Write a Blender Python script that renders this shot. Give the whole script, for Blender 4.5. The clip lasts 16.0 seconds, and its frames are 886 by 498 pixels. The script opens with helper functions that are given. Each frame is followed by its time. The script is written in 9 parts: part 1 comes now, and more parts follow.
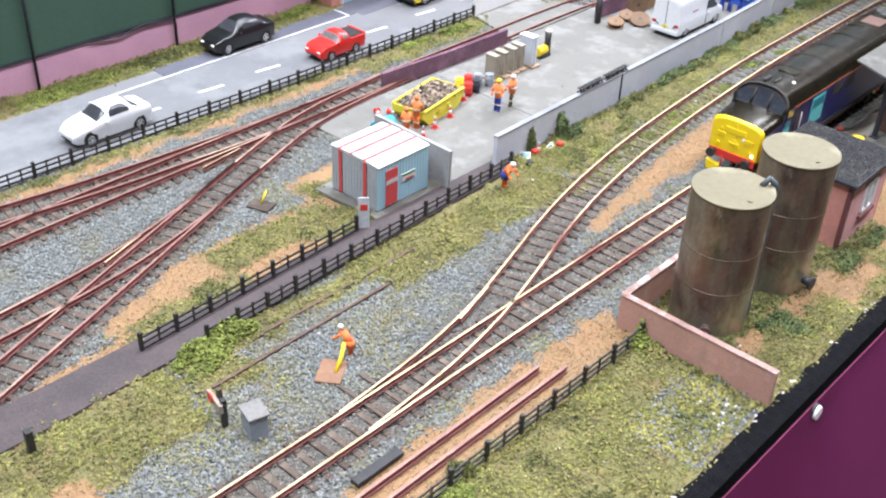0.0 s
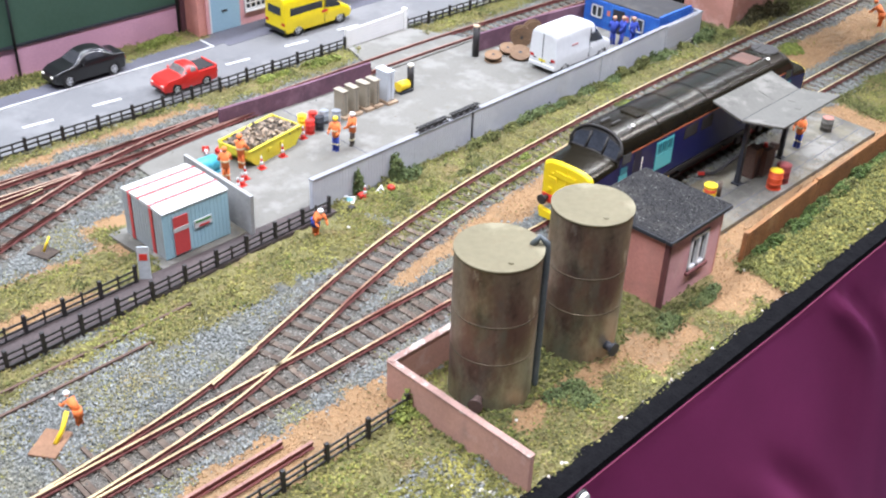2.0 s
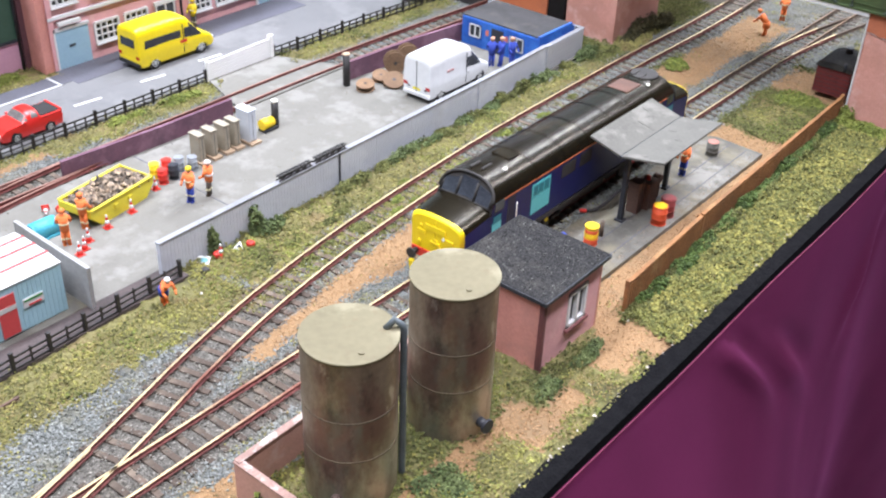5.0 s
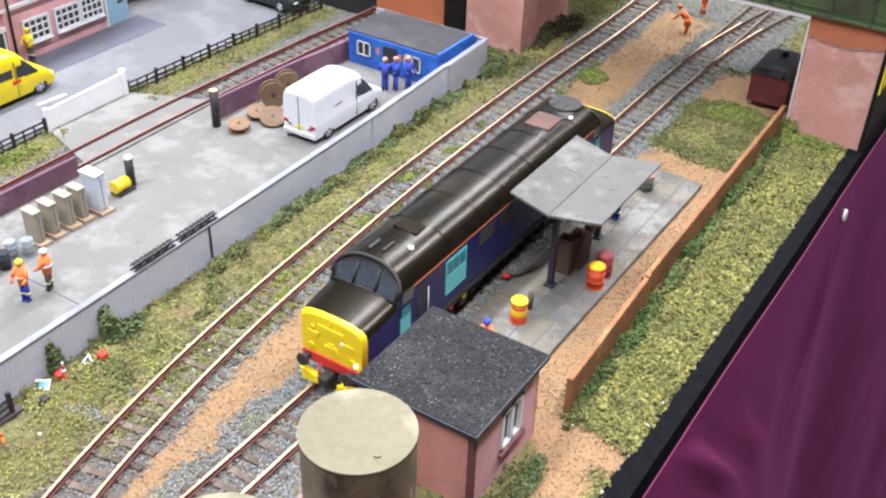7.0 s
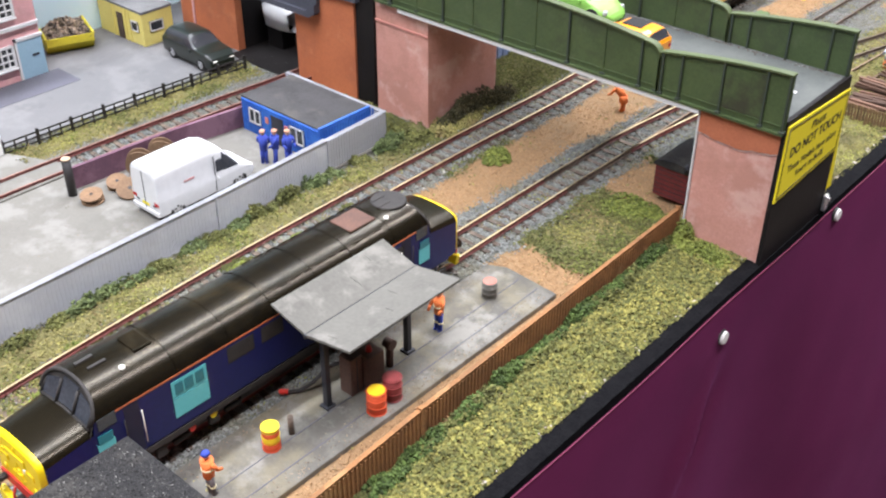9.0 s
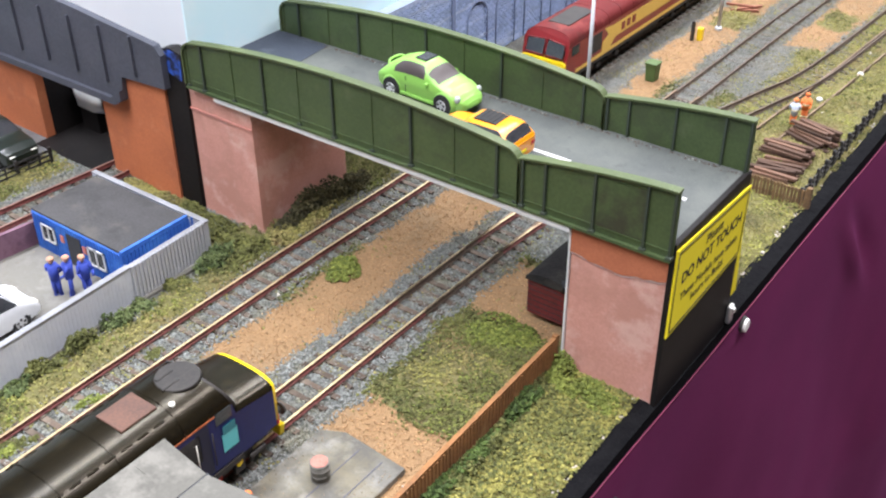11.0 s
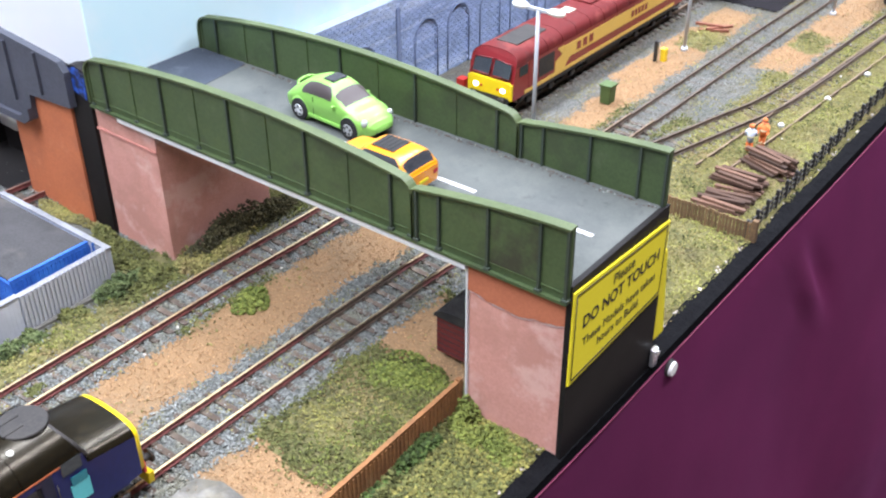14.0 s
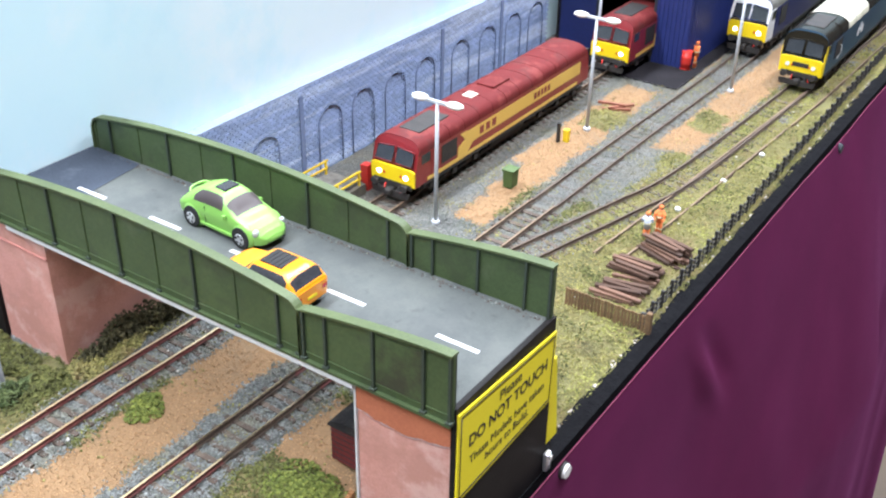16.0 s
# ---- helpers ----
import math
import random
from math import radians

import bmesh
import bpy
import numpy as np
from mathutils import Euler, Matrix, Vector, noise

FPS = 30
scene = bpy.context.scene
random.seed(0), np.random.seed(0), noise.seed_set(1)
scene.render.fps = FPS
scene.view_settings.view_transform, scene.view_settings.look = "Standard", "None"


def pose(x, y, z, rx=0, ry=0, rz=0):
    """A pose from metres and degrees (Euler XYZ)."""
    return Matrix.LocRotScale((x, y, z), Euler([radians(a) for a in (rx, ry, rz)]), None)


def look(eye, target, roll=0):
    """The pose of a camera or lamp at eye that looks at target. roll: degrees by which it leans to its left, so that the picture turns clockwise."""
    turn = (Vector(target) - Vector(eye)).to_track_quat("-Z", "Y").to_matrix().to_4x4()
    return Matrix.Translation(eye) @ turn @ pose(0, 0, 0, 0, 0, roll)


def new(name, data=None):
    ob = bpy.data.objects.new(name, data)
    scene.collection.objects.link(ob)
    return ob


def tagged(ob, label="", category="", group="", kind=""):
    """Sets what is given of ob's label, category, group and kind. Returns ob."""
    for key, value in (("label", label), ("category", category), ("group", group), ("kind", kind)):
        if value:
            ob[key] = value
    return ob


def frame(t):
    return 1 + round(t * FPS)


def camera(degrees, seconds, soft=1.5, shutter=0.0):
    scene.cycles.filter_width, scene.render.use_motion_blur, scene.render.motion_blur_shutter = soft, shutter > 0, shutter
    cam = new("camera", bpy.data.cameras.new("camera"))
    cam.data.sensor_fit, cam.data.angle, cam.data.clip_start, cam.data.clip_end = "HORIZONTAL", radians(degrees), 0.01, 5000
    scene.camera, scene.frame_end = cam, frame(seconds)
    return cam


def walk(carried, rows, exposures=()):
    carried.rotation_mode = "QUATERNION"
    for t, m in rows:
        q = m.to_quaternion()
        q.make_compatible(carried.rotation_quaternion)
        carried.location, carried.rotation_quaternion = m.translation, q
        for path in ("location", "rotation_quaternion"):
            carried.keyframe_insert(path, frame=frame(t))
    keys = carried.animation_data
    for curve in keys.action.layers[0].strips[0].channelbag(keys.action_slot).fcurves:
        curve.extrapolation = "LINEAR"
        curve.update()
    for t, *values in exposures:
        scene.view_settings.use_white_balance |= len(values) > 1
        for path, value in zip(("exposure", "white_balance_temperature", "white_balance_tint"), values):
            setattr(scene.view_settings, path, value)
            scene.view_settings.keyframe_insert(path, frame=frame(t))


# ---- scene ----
cam = camera(45.3, 16.0, soft=2.2)
PATH = [
    (0, (0.001, -0.011, 0.315), (-1.104, 1.234, -0.794), 2.5),
    (0.5, (0.026, 0.05, 0.306), (-1.133, 1.239, -0.809), 2.4),
    (1, (0.048, 0.08, 0.303), (-1.131, 1.253, -0.807), 1.9),
    (1.5, (0.057, 0.094, 0.3), (-1.107, 1.282, -0.809), 2.1),
    (2, (0.056, 0.107, 0.308), (-1.102, 1.333, -0.768), 2.3),
    (2.5, (0.048, 0.122, 0.315), (-1.07, 1.41, -0.731), 2.2),
    (3, (0.05, 0.129, 0.319), (-1.041, 1.437, -0.729), 2.3),
    (3.2, (0.053, 0.13, 0.32), (-1.036, 1.438, -0.731), 2.2),
    (5.3, (0.029, 0.188, 0.312), (-0.98, 1.523, -0.784), 2.6),
    (5.5, (0.018, 0.206, 0.308), (-0.96, 1.561, -0.791), 2.4),
    (6, (0.004, 0.233, 0.305), (-0.918, 1.609, -0.815), 2.6),
    (6.5, (-0.017, 0.248, 0.306), (-0.907, 1.635, -0.826), 2.2),
    (7, (-0.03, 0.26, 0.306), (-0.903, 1.658, -0.827), 1.9),
    (7.5, (-0.021, 0.295, 0.315), (-0.94, 1.651, -0.833), 1.3),
    (8, (-0.004, 0.333, 0.318), (-0.948, 1.687, -0.812), 1.0),
    (8.5, (0.026, 0.371, 0.314), (-0.968, 1.686, -0.819), 0.5),
    (9, (0.061, 0.409, 0.315), (-1.034, 1.667, -0.788), 0.4),
    (9.5, (0.055, 0.457, 0.312), (-1.045, 1.713, -0.79), -0.5),
    (10, (0.033, 0.49, 0.313), (-1.012, 1.769, -0.815), -0.9),
    (10.2, (0.023, 0.5, 0.316), (-0.992, 1.797, -0.819), -0.9),
    (12.3, (0.013, 0.578, 0.306), (-0.981, 1.962, -0.741), 0.5),
    (12.5, (0.016, 0.582, 0.307), (-0.985, 1.956, -0.747), 0.7),
    (13, (0.027, 0.586, 0.303), (-1.007, 1.931, -0.757), -0.6),
    (13.5, (0.033, 0.588, 0.301), (-1.023, 1.895, -0.783), -1.0),
    (14, (0.038, 0.593, 0.302), (-0.995, 1.917, -0.784), -0.3),
    (14.5, (0.041, 0.596, 0.307), (-0.962, 1.947, -0.775), 0.4),
    (15, (0.041, 0.599, 0.31), (-0.955, 1.971, -0.75), 0.7),
    (15.5, (0.04, 0.61, 0.322), (-0.938, 2.013, -0.715), 0.9),
    (16, (0.044, 0.615, 0.33), (-0.909, 2.043, -0.695), 1.1),
]
walk(cam, [(t, look(eye, target, roll)) for t, eye, target, roll in PATH],
     exposures=[(0.0, 0.08, 6500, 14), (5.5, 0.08, 6600, 15), (7.5, 0.08, 6650, 15), (9.0, 0.06, 6900, 15), (10.0, -0.02, 7000, 15), (12.5, 0.22, 6650, 12), (14.0, 0.26, 6450, 14), (16.0, 0.28, 6450, 11)])

# ---- world and hall light: an exhibition hall with ceiling light panels ----
world = bpy.data.worlds.new("hall_world")
scene.world = world
world.use_nodes = True
world.node_tree.nodes["Background"].inputs[0].default_value = (0.75, 0.85, 1.0, 1)
world.node_tree.nodes["Background"].inputs[1].default_value = 0.02


def ceiling_panel(x, y, w, d, power, tone):
    lamp = bpy.data.lights.new("ceiling_panel_light", "AREA")
    lamp.shape, lamp.size, lamp.size_y, lamp.energy, lamp.color = "RECTANGLE", w, d, power, tone
    ob = new("ceiling_panel_light", lamp)
    ob.location = (x, y, 2.35)
    return ob


for px, py, pw in ((-0.95, -0.6, 80), (-0.95, 1.2, 80), (-0.95, 3.0, 75), (0.45, -0.6, 70), (0.45, 1.2, 56), (0.45, 3.0, 76)):
    ceiling_panel(px, py, 0.22, 1.6, pw, (0.80, 0.885, 1.0) if px < 0 else (0.865, 0.90, 0.99))

# ---- helpers: all model sizes below are in millimetres ----
MM = 0.001
RND = random.Random(7)
MATS = {}


def surf(name, col, col2=None, rough=0.6, metal=0.0, scale=120.0, fine=900.0, bump=0.15, depth=0.0003, mix=0.5, vary=0.0, coat=0.0, islands=0.0, streak=None, stains=(), spec=None, sheen=None):
    """A painted or natural surface: two colours mixed by coarse and fine noise, with a fine relief."""
    if name in MATS:
        return MATS[name]
    m = bpy.data.materials.new(name)
    m.use_nodes = True
    nt = m.node_tree
    nodes, links = nt.nodes, nt.links
    bsdf = nodes["Principled BSDF"]
    bsdf.inputs["Roughness"].default_value = rough
    bsdf.inputs["Metallic"].default_value = metal
    if coat:
        bsdf.inputs["Coat Weight"].default_value = coat
        bsdf.inputs["Coat Roughness"].default_value = 0.12
    col2 = col2 or tuple(c * 0.72 for c in col)
    tc = nodes.new("ShaderNodeTexCoord")
    source = tc.outputs["Object"]
    if streak:
        mp = nodes.new("ShaderNodeMapping")
        mp.inputs["Scale"].default_value = streak
        links.new(source, mp.inputs[0])
        source = mp.outputs[0]
    n1, n2 = nodes.new("ShaderNodeTexNoise"), nodes.new("ShaderNodeTexNoise")
    n1.inputs["Scale"].default_value, n1.inputs["Detail"].default_value = scale, 5
    n2.inputs["Scale"].default_value, n2.inputs["Detail"].default_value = fine, 3
    links.new(source, n1.inputs["Vector"])
    links.new(tc.outputs["Object"], n2.inputs["Vector"])
    add = nodes.new("ShaderNodeMath")
    add.operation = "ADD"
    links.new(n1.outputs["Fac"], add.inputs[0])
    links.new(n2.outputs["Fac"], add.inputs[1])
    ramp = nodes.new("ShaderNodeMapRange")
    ramp.inputs["From Min"].default_value, ramp.inputs["From Max"].default_value = 1.0 - mix * 0.45, 1.0 + mix * 0.45
    links.new(add.outputs[0], ramp.inputs["Value"])
    mixer = nodes.new("ShaderNodeMix")
    mixer.data_type = "RGBA"
    mixer.inputs["A"].default_value, mixer.inputs["B"].default_value = (*col, 1), (*col2, 1)
    for s in mixer.inputs:
        if s.type == "RGBA":
            s.default_value = (*col, 1) if s.identifier.startswith("A") else (*col2, 1)
    fac = [s for s in mixer.inputs if s.identifier == "Factor_Float"][0]
    out = [s for s in mixer.outputs if s.type == "RGBA"][0]
    links.new(ramp.outputs[0], fac)
    last = out
    for k, (scol, sscale, amount, edge) in enumerate(stains):
        sn = nodes.new("ShaderNodeTexNoise")
        sn.inputs["Scale"].default_value, sn.inputs["Detail"].default_value, sn.inputs["Roughness"].default_value = sscale * 2.0, 7, 0.66
        sm = nodes.new("ShaderNodeMapping")
        sm.inputs["Location"].default_value = (3.7 * k + 1.3, 2.1 * k, 5.9 * k)
        links.new(source, sm.inputs[0])
        links.new(sm.outputs[0], sn.inputs["Vector"])
        sr = nodes.new("ShaderNodeMapRange")
        sr.inputs["From Min"].default_value, sr.inputs["From Max"].default_value, sr.inputs["To Max"].default_value = edge, edge + 0.105, amount
        links.new(sn.outputs["Fac"], sr.inputs["Value"])
        mx = nodes.new("ShaderNodeMix")
        mx.data_type = "RGBA"
        slots = {s.identifier: s for s in mx.inputs}
        slots["B_Color"].default_value = (*scol, 1)
        links.new(sr.outputs[0], slots["Factor_Float"])
        links.new(last, slots["A_Color"])
        last = [s for s in mx.outputs if s.type == "RGBA"][0]
    if spec is not None:
        bsdf.inputs["Specular IOR Level"].default_value = spec
    if sheen:
        bsdf.inputs["Sheen Weight"].default_value, bsdf.inputs["Sheen Roughness"].default_value = 0.12, 0.5
        bsdf.inputs["Sheen Tint"].default_value = (*sheen, 1)
    if vary or islands:
        hsv = nodes.new("ShaderNodeHueSaturation")
        src = nodes.new("ShaderNodeNewGeometry").outputs["Random Per Island"] if islands else nodes.new("ShaderNodeObjectInfo").outputs["Random"]
        mr = nodes.new("ShaderNodeMapRange")
        amount = islands or vary
        mr.inputs["To Min"].default_value, mr.inputs["To Max"].default_value = 1 - amount, 1 + amount
        links.new(src, mr.inputs["Value"])
        links.new(mr.outputs[0], hsv.inputs["Value"])
        links.new(last, hsv.inputs["Color"])
        last = hsv.outputs[0]
    links.new(last, bsdf.inputs["Base Color"])
    if bump:
        b = nodes.new("ShaderNodeBump")
        b.inputs["Strength"].default_value, b.inputs["Distance"].default_value = bump, depth
        links.new(add.outputs[0], b.inputs["Height"])
        links.new(b.outputs[0], bsdf.inputs["Normal"])
    MATS[name] = m
    return m


def part(name, bm, material, parent=None, label="", at=None):
    """Links a bmesh, drawn in millimetres, as one mesh object, at a place in millimetres."""
    me = bpy.data.meshes.new(name)
    bmesh.ops.scale(bm, vec=(MM, MM, MM), verts=bm.verts)
    bm.normal_update()
    bm.to_mesh(me)
    bm.free()
    for m in (material if isinstance(material, (list, tuple)) else [material]):
        me.materials.append(m)
    ob = new(name, me)
    if parent:
        ob.parent = parent
    if at:
        ob.location = [c * MM for c in at]
    if label:
        ob["label"] = label
    return ob


def again(ob, at, turn=0.0, scale=None):
    """The same part once more, at a place in millimetres under the same parent."""
    o = ob.copy()
    scene.collection.objects.link(o)
    o.location = [c * MM for c in at]
    o.rotation_euler = (0, 0, turn)
    if scale:
        o.scale = scale
    return o


def thing(name, at, turn=0.0, label="", category="", group="", kind=""):
    ob = new(name)
    ob.empty_display_size = 0.005
    ob.location = [c * MM for c in at]
    ob.rotation_euler = (0, 0, radians(turn))
    return tagged(ob, label, category, group, kind)


def box(bm, x0, x1, y0, y1, z0, z1, bevel=0.0, mat=0):
    r = bmesh.ops.create_cube(bm, size=1.0)
    for v in r["verts"]:
        v.co = Vector((x0 + (v.co.x + 0.5) * (x1 - x0), y0 + (v.co.y + 0.5) * (y1 - y0), z0 + (v.co.z + 0.5) * (z1 - z0)))
    faces = list({f for v in r["verts"] for f in v.link_faces})
    if bevel:
        edges = list({e for v in r["verts"] for e in v.link_edges})
        rr = bmesh.ops.bevel(bm, geom=edges, offset=bevel, segments=2, affect="EDGES", profile=0.5)
        faces = rr["faces"] + [f for f in faces if f.is_valid]
    for f in faces:
        f.material_index = mat
    return r


def new_box(*a, **k):
    bm = bmesh.new()
    box(bm, *a, **k)
    return bm


def cyl(bm, p, q, r, r2=None, seg=16, caps=True, mat=0, smooth=True):
    """A cylinder or cone from p to q."""
    p, q = Vector(p), Vector(q)
    d = q - p
    m = Matrix.Translation((p + q) / 2) @ d.to_track_quat("Z", "Y").to_matrix().to_4x4()
    before = set(bm.faces)
    bmesh.ops.create_cone(bm, cap_ends=caps, segments=seg, radius1=r, radius2=r if r2 is None else r2, depth=d.length, matrix=m)
    for f in set(bm.faces) - before:
        f.material_index = mat
        f.smooth = smooth and len(f.verts) == 4


def new_cyl(*a, **k):
    bm = bmesh.new()
    cyl(bm, *a, **k)
    return bm


def ball(bm, c, r, squash=(1, 1, 1), seg=10, mat=0):
    before = set(bm.faces)
    m = Matrix.Translation(c) @ Matrix.Diagonal((r * squash[0], r * squash[1], r * squash[2], 1))
    bmesh.ops.create_uvsphere(bm, u_segments=seg, v_segments=max(4, seg // 2 + 1), radius=1.0, matrix=m)
    for f in set(bm.faces) - before:
        f.material_index = mat
        f.smooth = True


def prism(bm, pts, axis, lo, hi, mat=0, bevel=0.0):
    """A polygon of (a, b) extruded along an axis: 0 -> (y, z), 1 -> (x, z), 2 -> (x, y)."""
    def at(p, h):
        return ((h, p[0], p[1]), (p[0], h, p[1]), (p[0], p[1], h))[axis]
    a = [bm.verts.new(at(p, lo)) for p in pts]
    b = [bm.verts.new(at(p, hi)) for p in pts]
    n = len(pts)
    faces = [bm.faces.new(a), bm.faces.new(b)]
    for i in range(n):
        faces.append(bm.faces.new((a[i], a[(i + 1) % n], b[(i + 1) % n], b[i])))
    bmesh.ops.recalc_face_normals(bm, faces=faces)
    for f in faces:
        f.material_index = mat
    if bevel:
        edges = list({e for f in faces for e in f.edges})
        bmesh.ops.bevel(bm, geom=edges, offset=bevel, segments=2, affect="EDGES", profile=0.5)
    return faces


def new_prism(*a, **k):
    bm = bmesh.new()
    prism(bm, *a, **k)
    return bm


def tube(bm, pts, r, seg=8, mat=0):
    """A pipe through points."""
    pts = [Vector(p) for p in pts]
    rings = []
    up = Vector((0.13, 0.31, 0.94))
    for i, p in enumerate(pts):
        d = (pts[min(i + 1, len(pts) - 1)] - pts[max(i - 1, 0)]).normalized()
        a = d.cross(up).normalized()
        b = d.cross(a)
        rings.append([bm.verts.new(p + r * (math.cos(k * 2 * math.pi / seg) * a + math.sin(k * 2 * math.pi / seg) * b)) for k in range(seg)])
    for u, v in zip(rings, rings[1:]):
        for k in range(seg):
            f = bm.faces.new((u[k], u[(k + 1) % seg], v[(k + 1) % seg], v[k]))
            f.smooth = True
            f.material_index = mat
    for ring in (rings[0], rings[-1]):
        f = bm.faces.new(ring)
        f.material_index = mat
    bmesh.ops.recalc_face_normals(bm, faces=bm.faces[:])


def arcpath(pts, step=12.0):
    """A smooth line through points (Catmull-Rom), with points about every step mm."""
    pts = [Vector(p) for p in pts]
    full = [2 * pts[0] - pts[1]] + pts + [2 * pts[-1] - pts[-2]]
    out = []
    for i in range(1, len(full) - 2):
        p0, p1, p2, p3 = full[i - 1:i + 3]
        n = max(1, int((p2 - p1).length / step))
        for k in range(n):
            t = k / n
            out.append(0.5 * ((2 * p1) + (p2 - p0) * t + (2 * p0 - 5 * p1 + 4 * p2 - p3) * t * t + (3 * p1 - p0 - 3 * p2 + p3) * t ** 3))
    return out + [pts[-1]]


def lettering(name, body, size, m, material, parent=None, extrude=0.02, align="CENTER", bold=0.0):
    """Flat raised letters, size in millimetres, at a pose in metres."""
    cu = bpy.data.curves.new(name, "FONT")
    cu.body, cu.size, cu.align_x, cu.align_y, cu.extrude, cu.offset = body, size * MM, align, "CENTER", extrude * MM, bold * MM
    tmp = new(name + "_curve", cu)
    me = bpy.data.meshes.new_from_object(tmp.evaluated_get(bpy.context.evaluated_depsgraph_get()))
    bpy.data.objects.remove(tmp)
    bpy.data.curves.remove(cu)
    me.materials.clear()
    me.materials.append(material)
    ob = new(name, me)
    ob.parent = parent
    ob.matrix_basis = m
    return ob


# ---- materials ----
FARCHIP = surf("fine_grey_ballast", (0.24, 0.242, 0.222), (0.15, 0.152, 0.14), 0.95, scale=40, fine=900, bump=0, islands=0.35, stains=(((0.20, 0.185, 0.12), 14, 0.6, 0.5), ((0.13, 0.145, 0.10), 20, 0.6, 0.53)))
# Kept darker than CHIP: shade in the gaps between stones is coloured in.
BALLAST = surf("gap_darkened_ballast", (0.15, 0.154, 0.142), (0.085, 0.088, 0.08), 0.95, scale=420, fine=1500, bump=0.8, depth=0.0009, mix=0.9, stains=(((0.17, 0.15, 0.105), 22, 0.6, 0.48),))
CHIP = surf("ballast_chip", (0.255, 0.268, 0.256), (0.15, 0.159, 0.15), 0.9, scale=300, fine=1500, bump=0.0, islands=0.38, stains=(((0.20, 0.185, 0.115), 20, 0.55, 0.5),))
BED = surf("oily_track_bed", (0.16, 0.148, 0.128), (0.085, 0.077, 0.067), 0.95, scale=420, fine=1500, bump=0.8, depth=0.0009, mix=0.9, stains=(((0.11, 0.095, 0.078), 9, 0.7, 0.48),))
CHIPDIRT = surf("oily_ballast_chip", (0.25, 0.235, 0.205), (0.13, 0.12, 0.104), 0.9, scale=300, fine=1500, bump=0.0, islands=0.6, stains=(((0.145, 0.12, 0.09), 9, 0.75, 0.48),))
EARTH = surf("orange_earth", (0.32, 0.193, 0.095), (0.235, 0.14, 0.068), 0.95, scale=90, fine=1300, bump=0.7, depth=0.0008, mix=0.9, stains=(((0.22, 0.15, 0.085), 12, 0.6, 0.5),))
GRAIN = surf("earth_grain", (0.42, 0.255, 0.13), (0.28, 0.162, 0.08), 0.95, scale=150, fine=900, bump=0, islands=0.38)
GRASSBED = surf("grass_bed", (0.21, 0.185, 0.07), (0.12, 0.115, 0.045), 0.95, scale=60, fine=900, bump=0.8, depth=0.001, mix=0.8, stains=(((0.075, 0.07, 0.03), 20, 0.8, 0.52), ((0.22, 0.155, 0.075), 13, 0.7, 0.53)))
TUFT = surf("dry_grass_flock", (0.30, 0.262, 0.09), (0.17, 0.158, 0.058), 0.95, scale=45, fine=500, bump=0, islands=0.4, stains=(((0.24, 0.17, 0.08), 24, 0.85, 0.52), ((0.29, 0.295, 0.075), 14, 0.8, 0.51), ((0.095, 0.09, 0.035), 20, 0.75, 0.54)))
TUFT_GREEN = surf("green_flock", (0.14, 0.143, 0.042), (0.075, 0.083, 0.025), 0.95, scale=60, fine=500, bump=0, islands=0.45)
TUFT_YELLOW = surf("yellow_flock", (0.29, 0.262, 0.068), (0.142, 0.135, 0.038), 0.95, scale=45, fine=500, bump=0, islands=0.4, stains=(((0.13, 0.135, 0.034), 13, 0.75, 0.5), ((0.07, 0.075, 0.022), 26, 0.7, 0.54)))
BUSH = surf("bush_foliage", (0.13, 0.16, 0.06), (0.06, 0.09, 0.03), 0.95, scale=120, fine=600, bump=0, islands=0.5)
FENCEGREEN = surf("rank_green_grass", (0.085, 0.13, 0.03), (0.04, 0.07, 0.016), 0.95, scale=120, fine=600, bump=0, islands=0.5)
LIME = surf("lime_foliage", (0.20, 0.225, 0.048), (0.115, 0.145, 0.028), 0.95, scale=120, fine=600, bump=0, islands=0.4)
CONCRETE = surf("yard_concrete", (0.188, 0.18, 0.158), (0.14, 0.134, 0.118), 0.9, scale=22, fine=700, bump=0.25, depth=0.0003, mix=1.4, stains=(((0.13, 0.123, 0.108), 11, 0.5, 0.5), ((0.265, 0.258, 0.238), 20, 0.5, 0.5), ((0.135, 0.125, 0.105), 45, 0.45, 0.56)))
PADCONC = surf("pad_concrete", (0.168, 0.160, 0.138), (0.105, 0.099, 0.086), 0.8, scale=60, fine=700, bump=0.3, depth=0.0003, mix=1.2, stains=(((0.075, 0.07, 0.06), 14, 0.75, 0.46), ((0.27, 0.26, 0.23), 24, 0.65, 0.5), ((0.17, 0.145, 0.09), 9, 0.65, 0.48)))
TARMAC = surf("road_tarmac", (0.168, 0.168, 0.17), (0.125, 0.126, 0.13), 0.9, scale=25, fine=1200, bump=0.35, depth=0.0003, mix=1.2, stains=(((0.205, 0.205, 0.205), 10, 0.6, 0.5), ((0.10, 0.10, 0.104), 18, 0.5, 0.56)))
DARKTAR = surf("dark_tarmac", (0.10, 0.10, 0.125), (0.075, 0.075, 0.09), 0.9, scale=30, fine=1200, bump=0.3)
PATHTAR = surf("path_tarmac", (0.08, 0.06, 0.058), (0.05, 0.04, 0.04), 0.9, scale=50, fine=900, bump=0.4)
WHITELINE = surf("road_line_paint", (0.62, 0.62, 0.61), (0.42, 0.42, 0.42), 0.8, scale=120, fine=900, bump=0.05)
RAIL = surf("rusty_rail_side", (0.24, 0.07, 0.062), (0.14, 0.045, 0.042), 0.7, scale=150, bump=0.2)
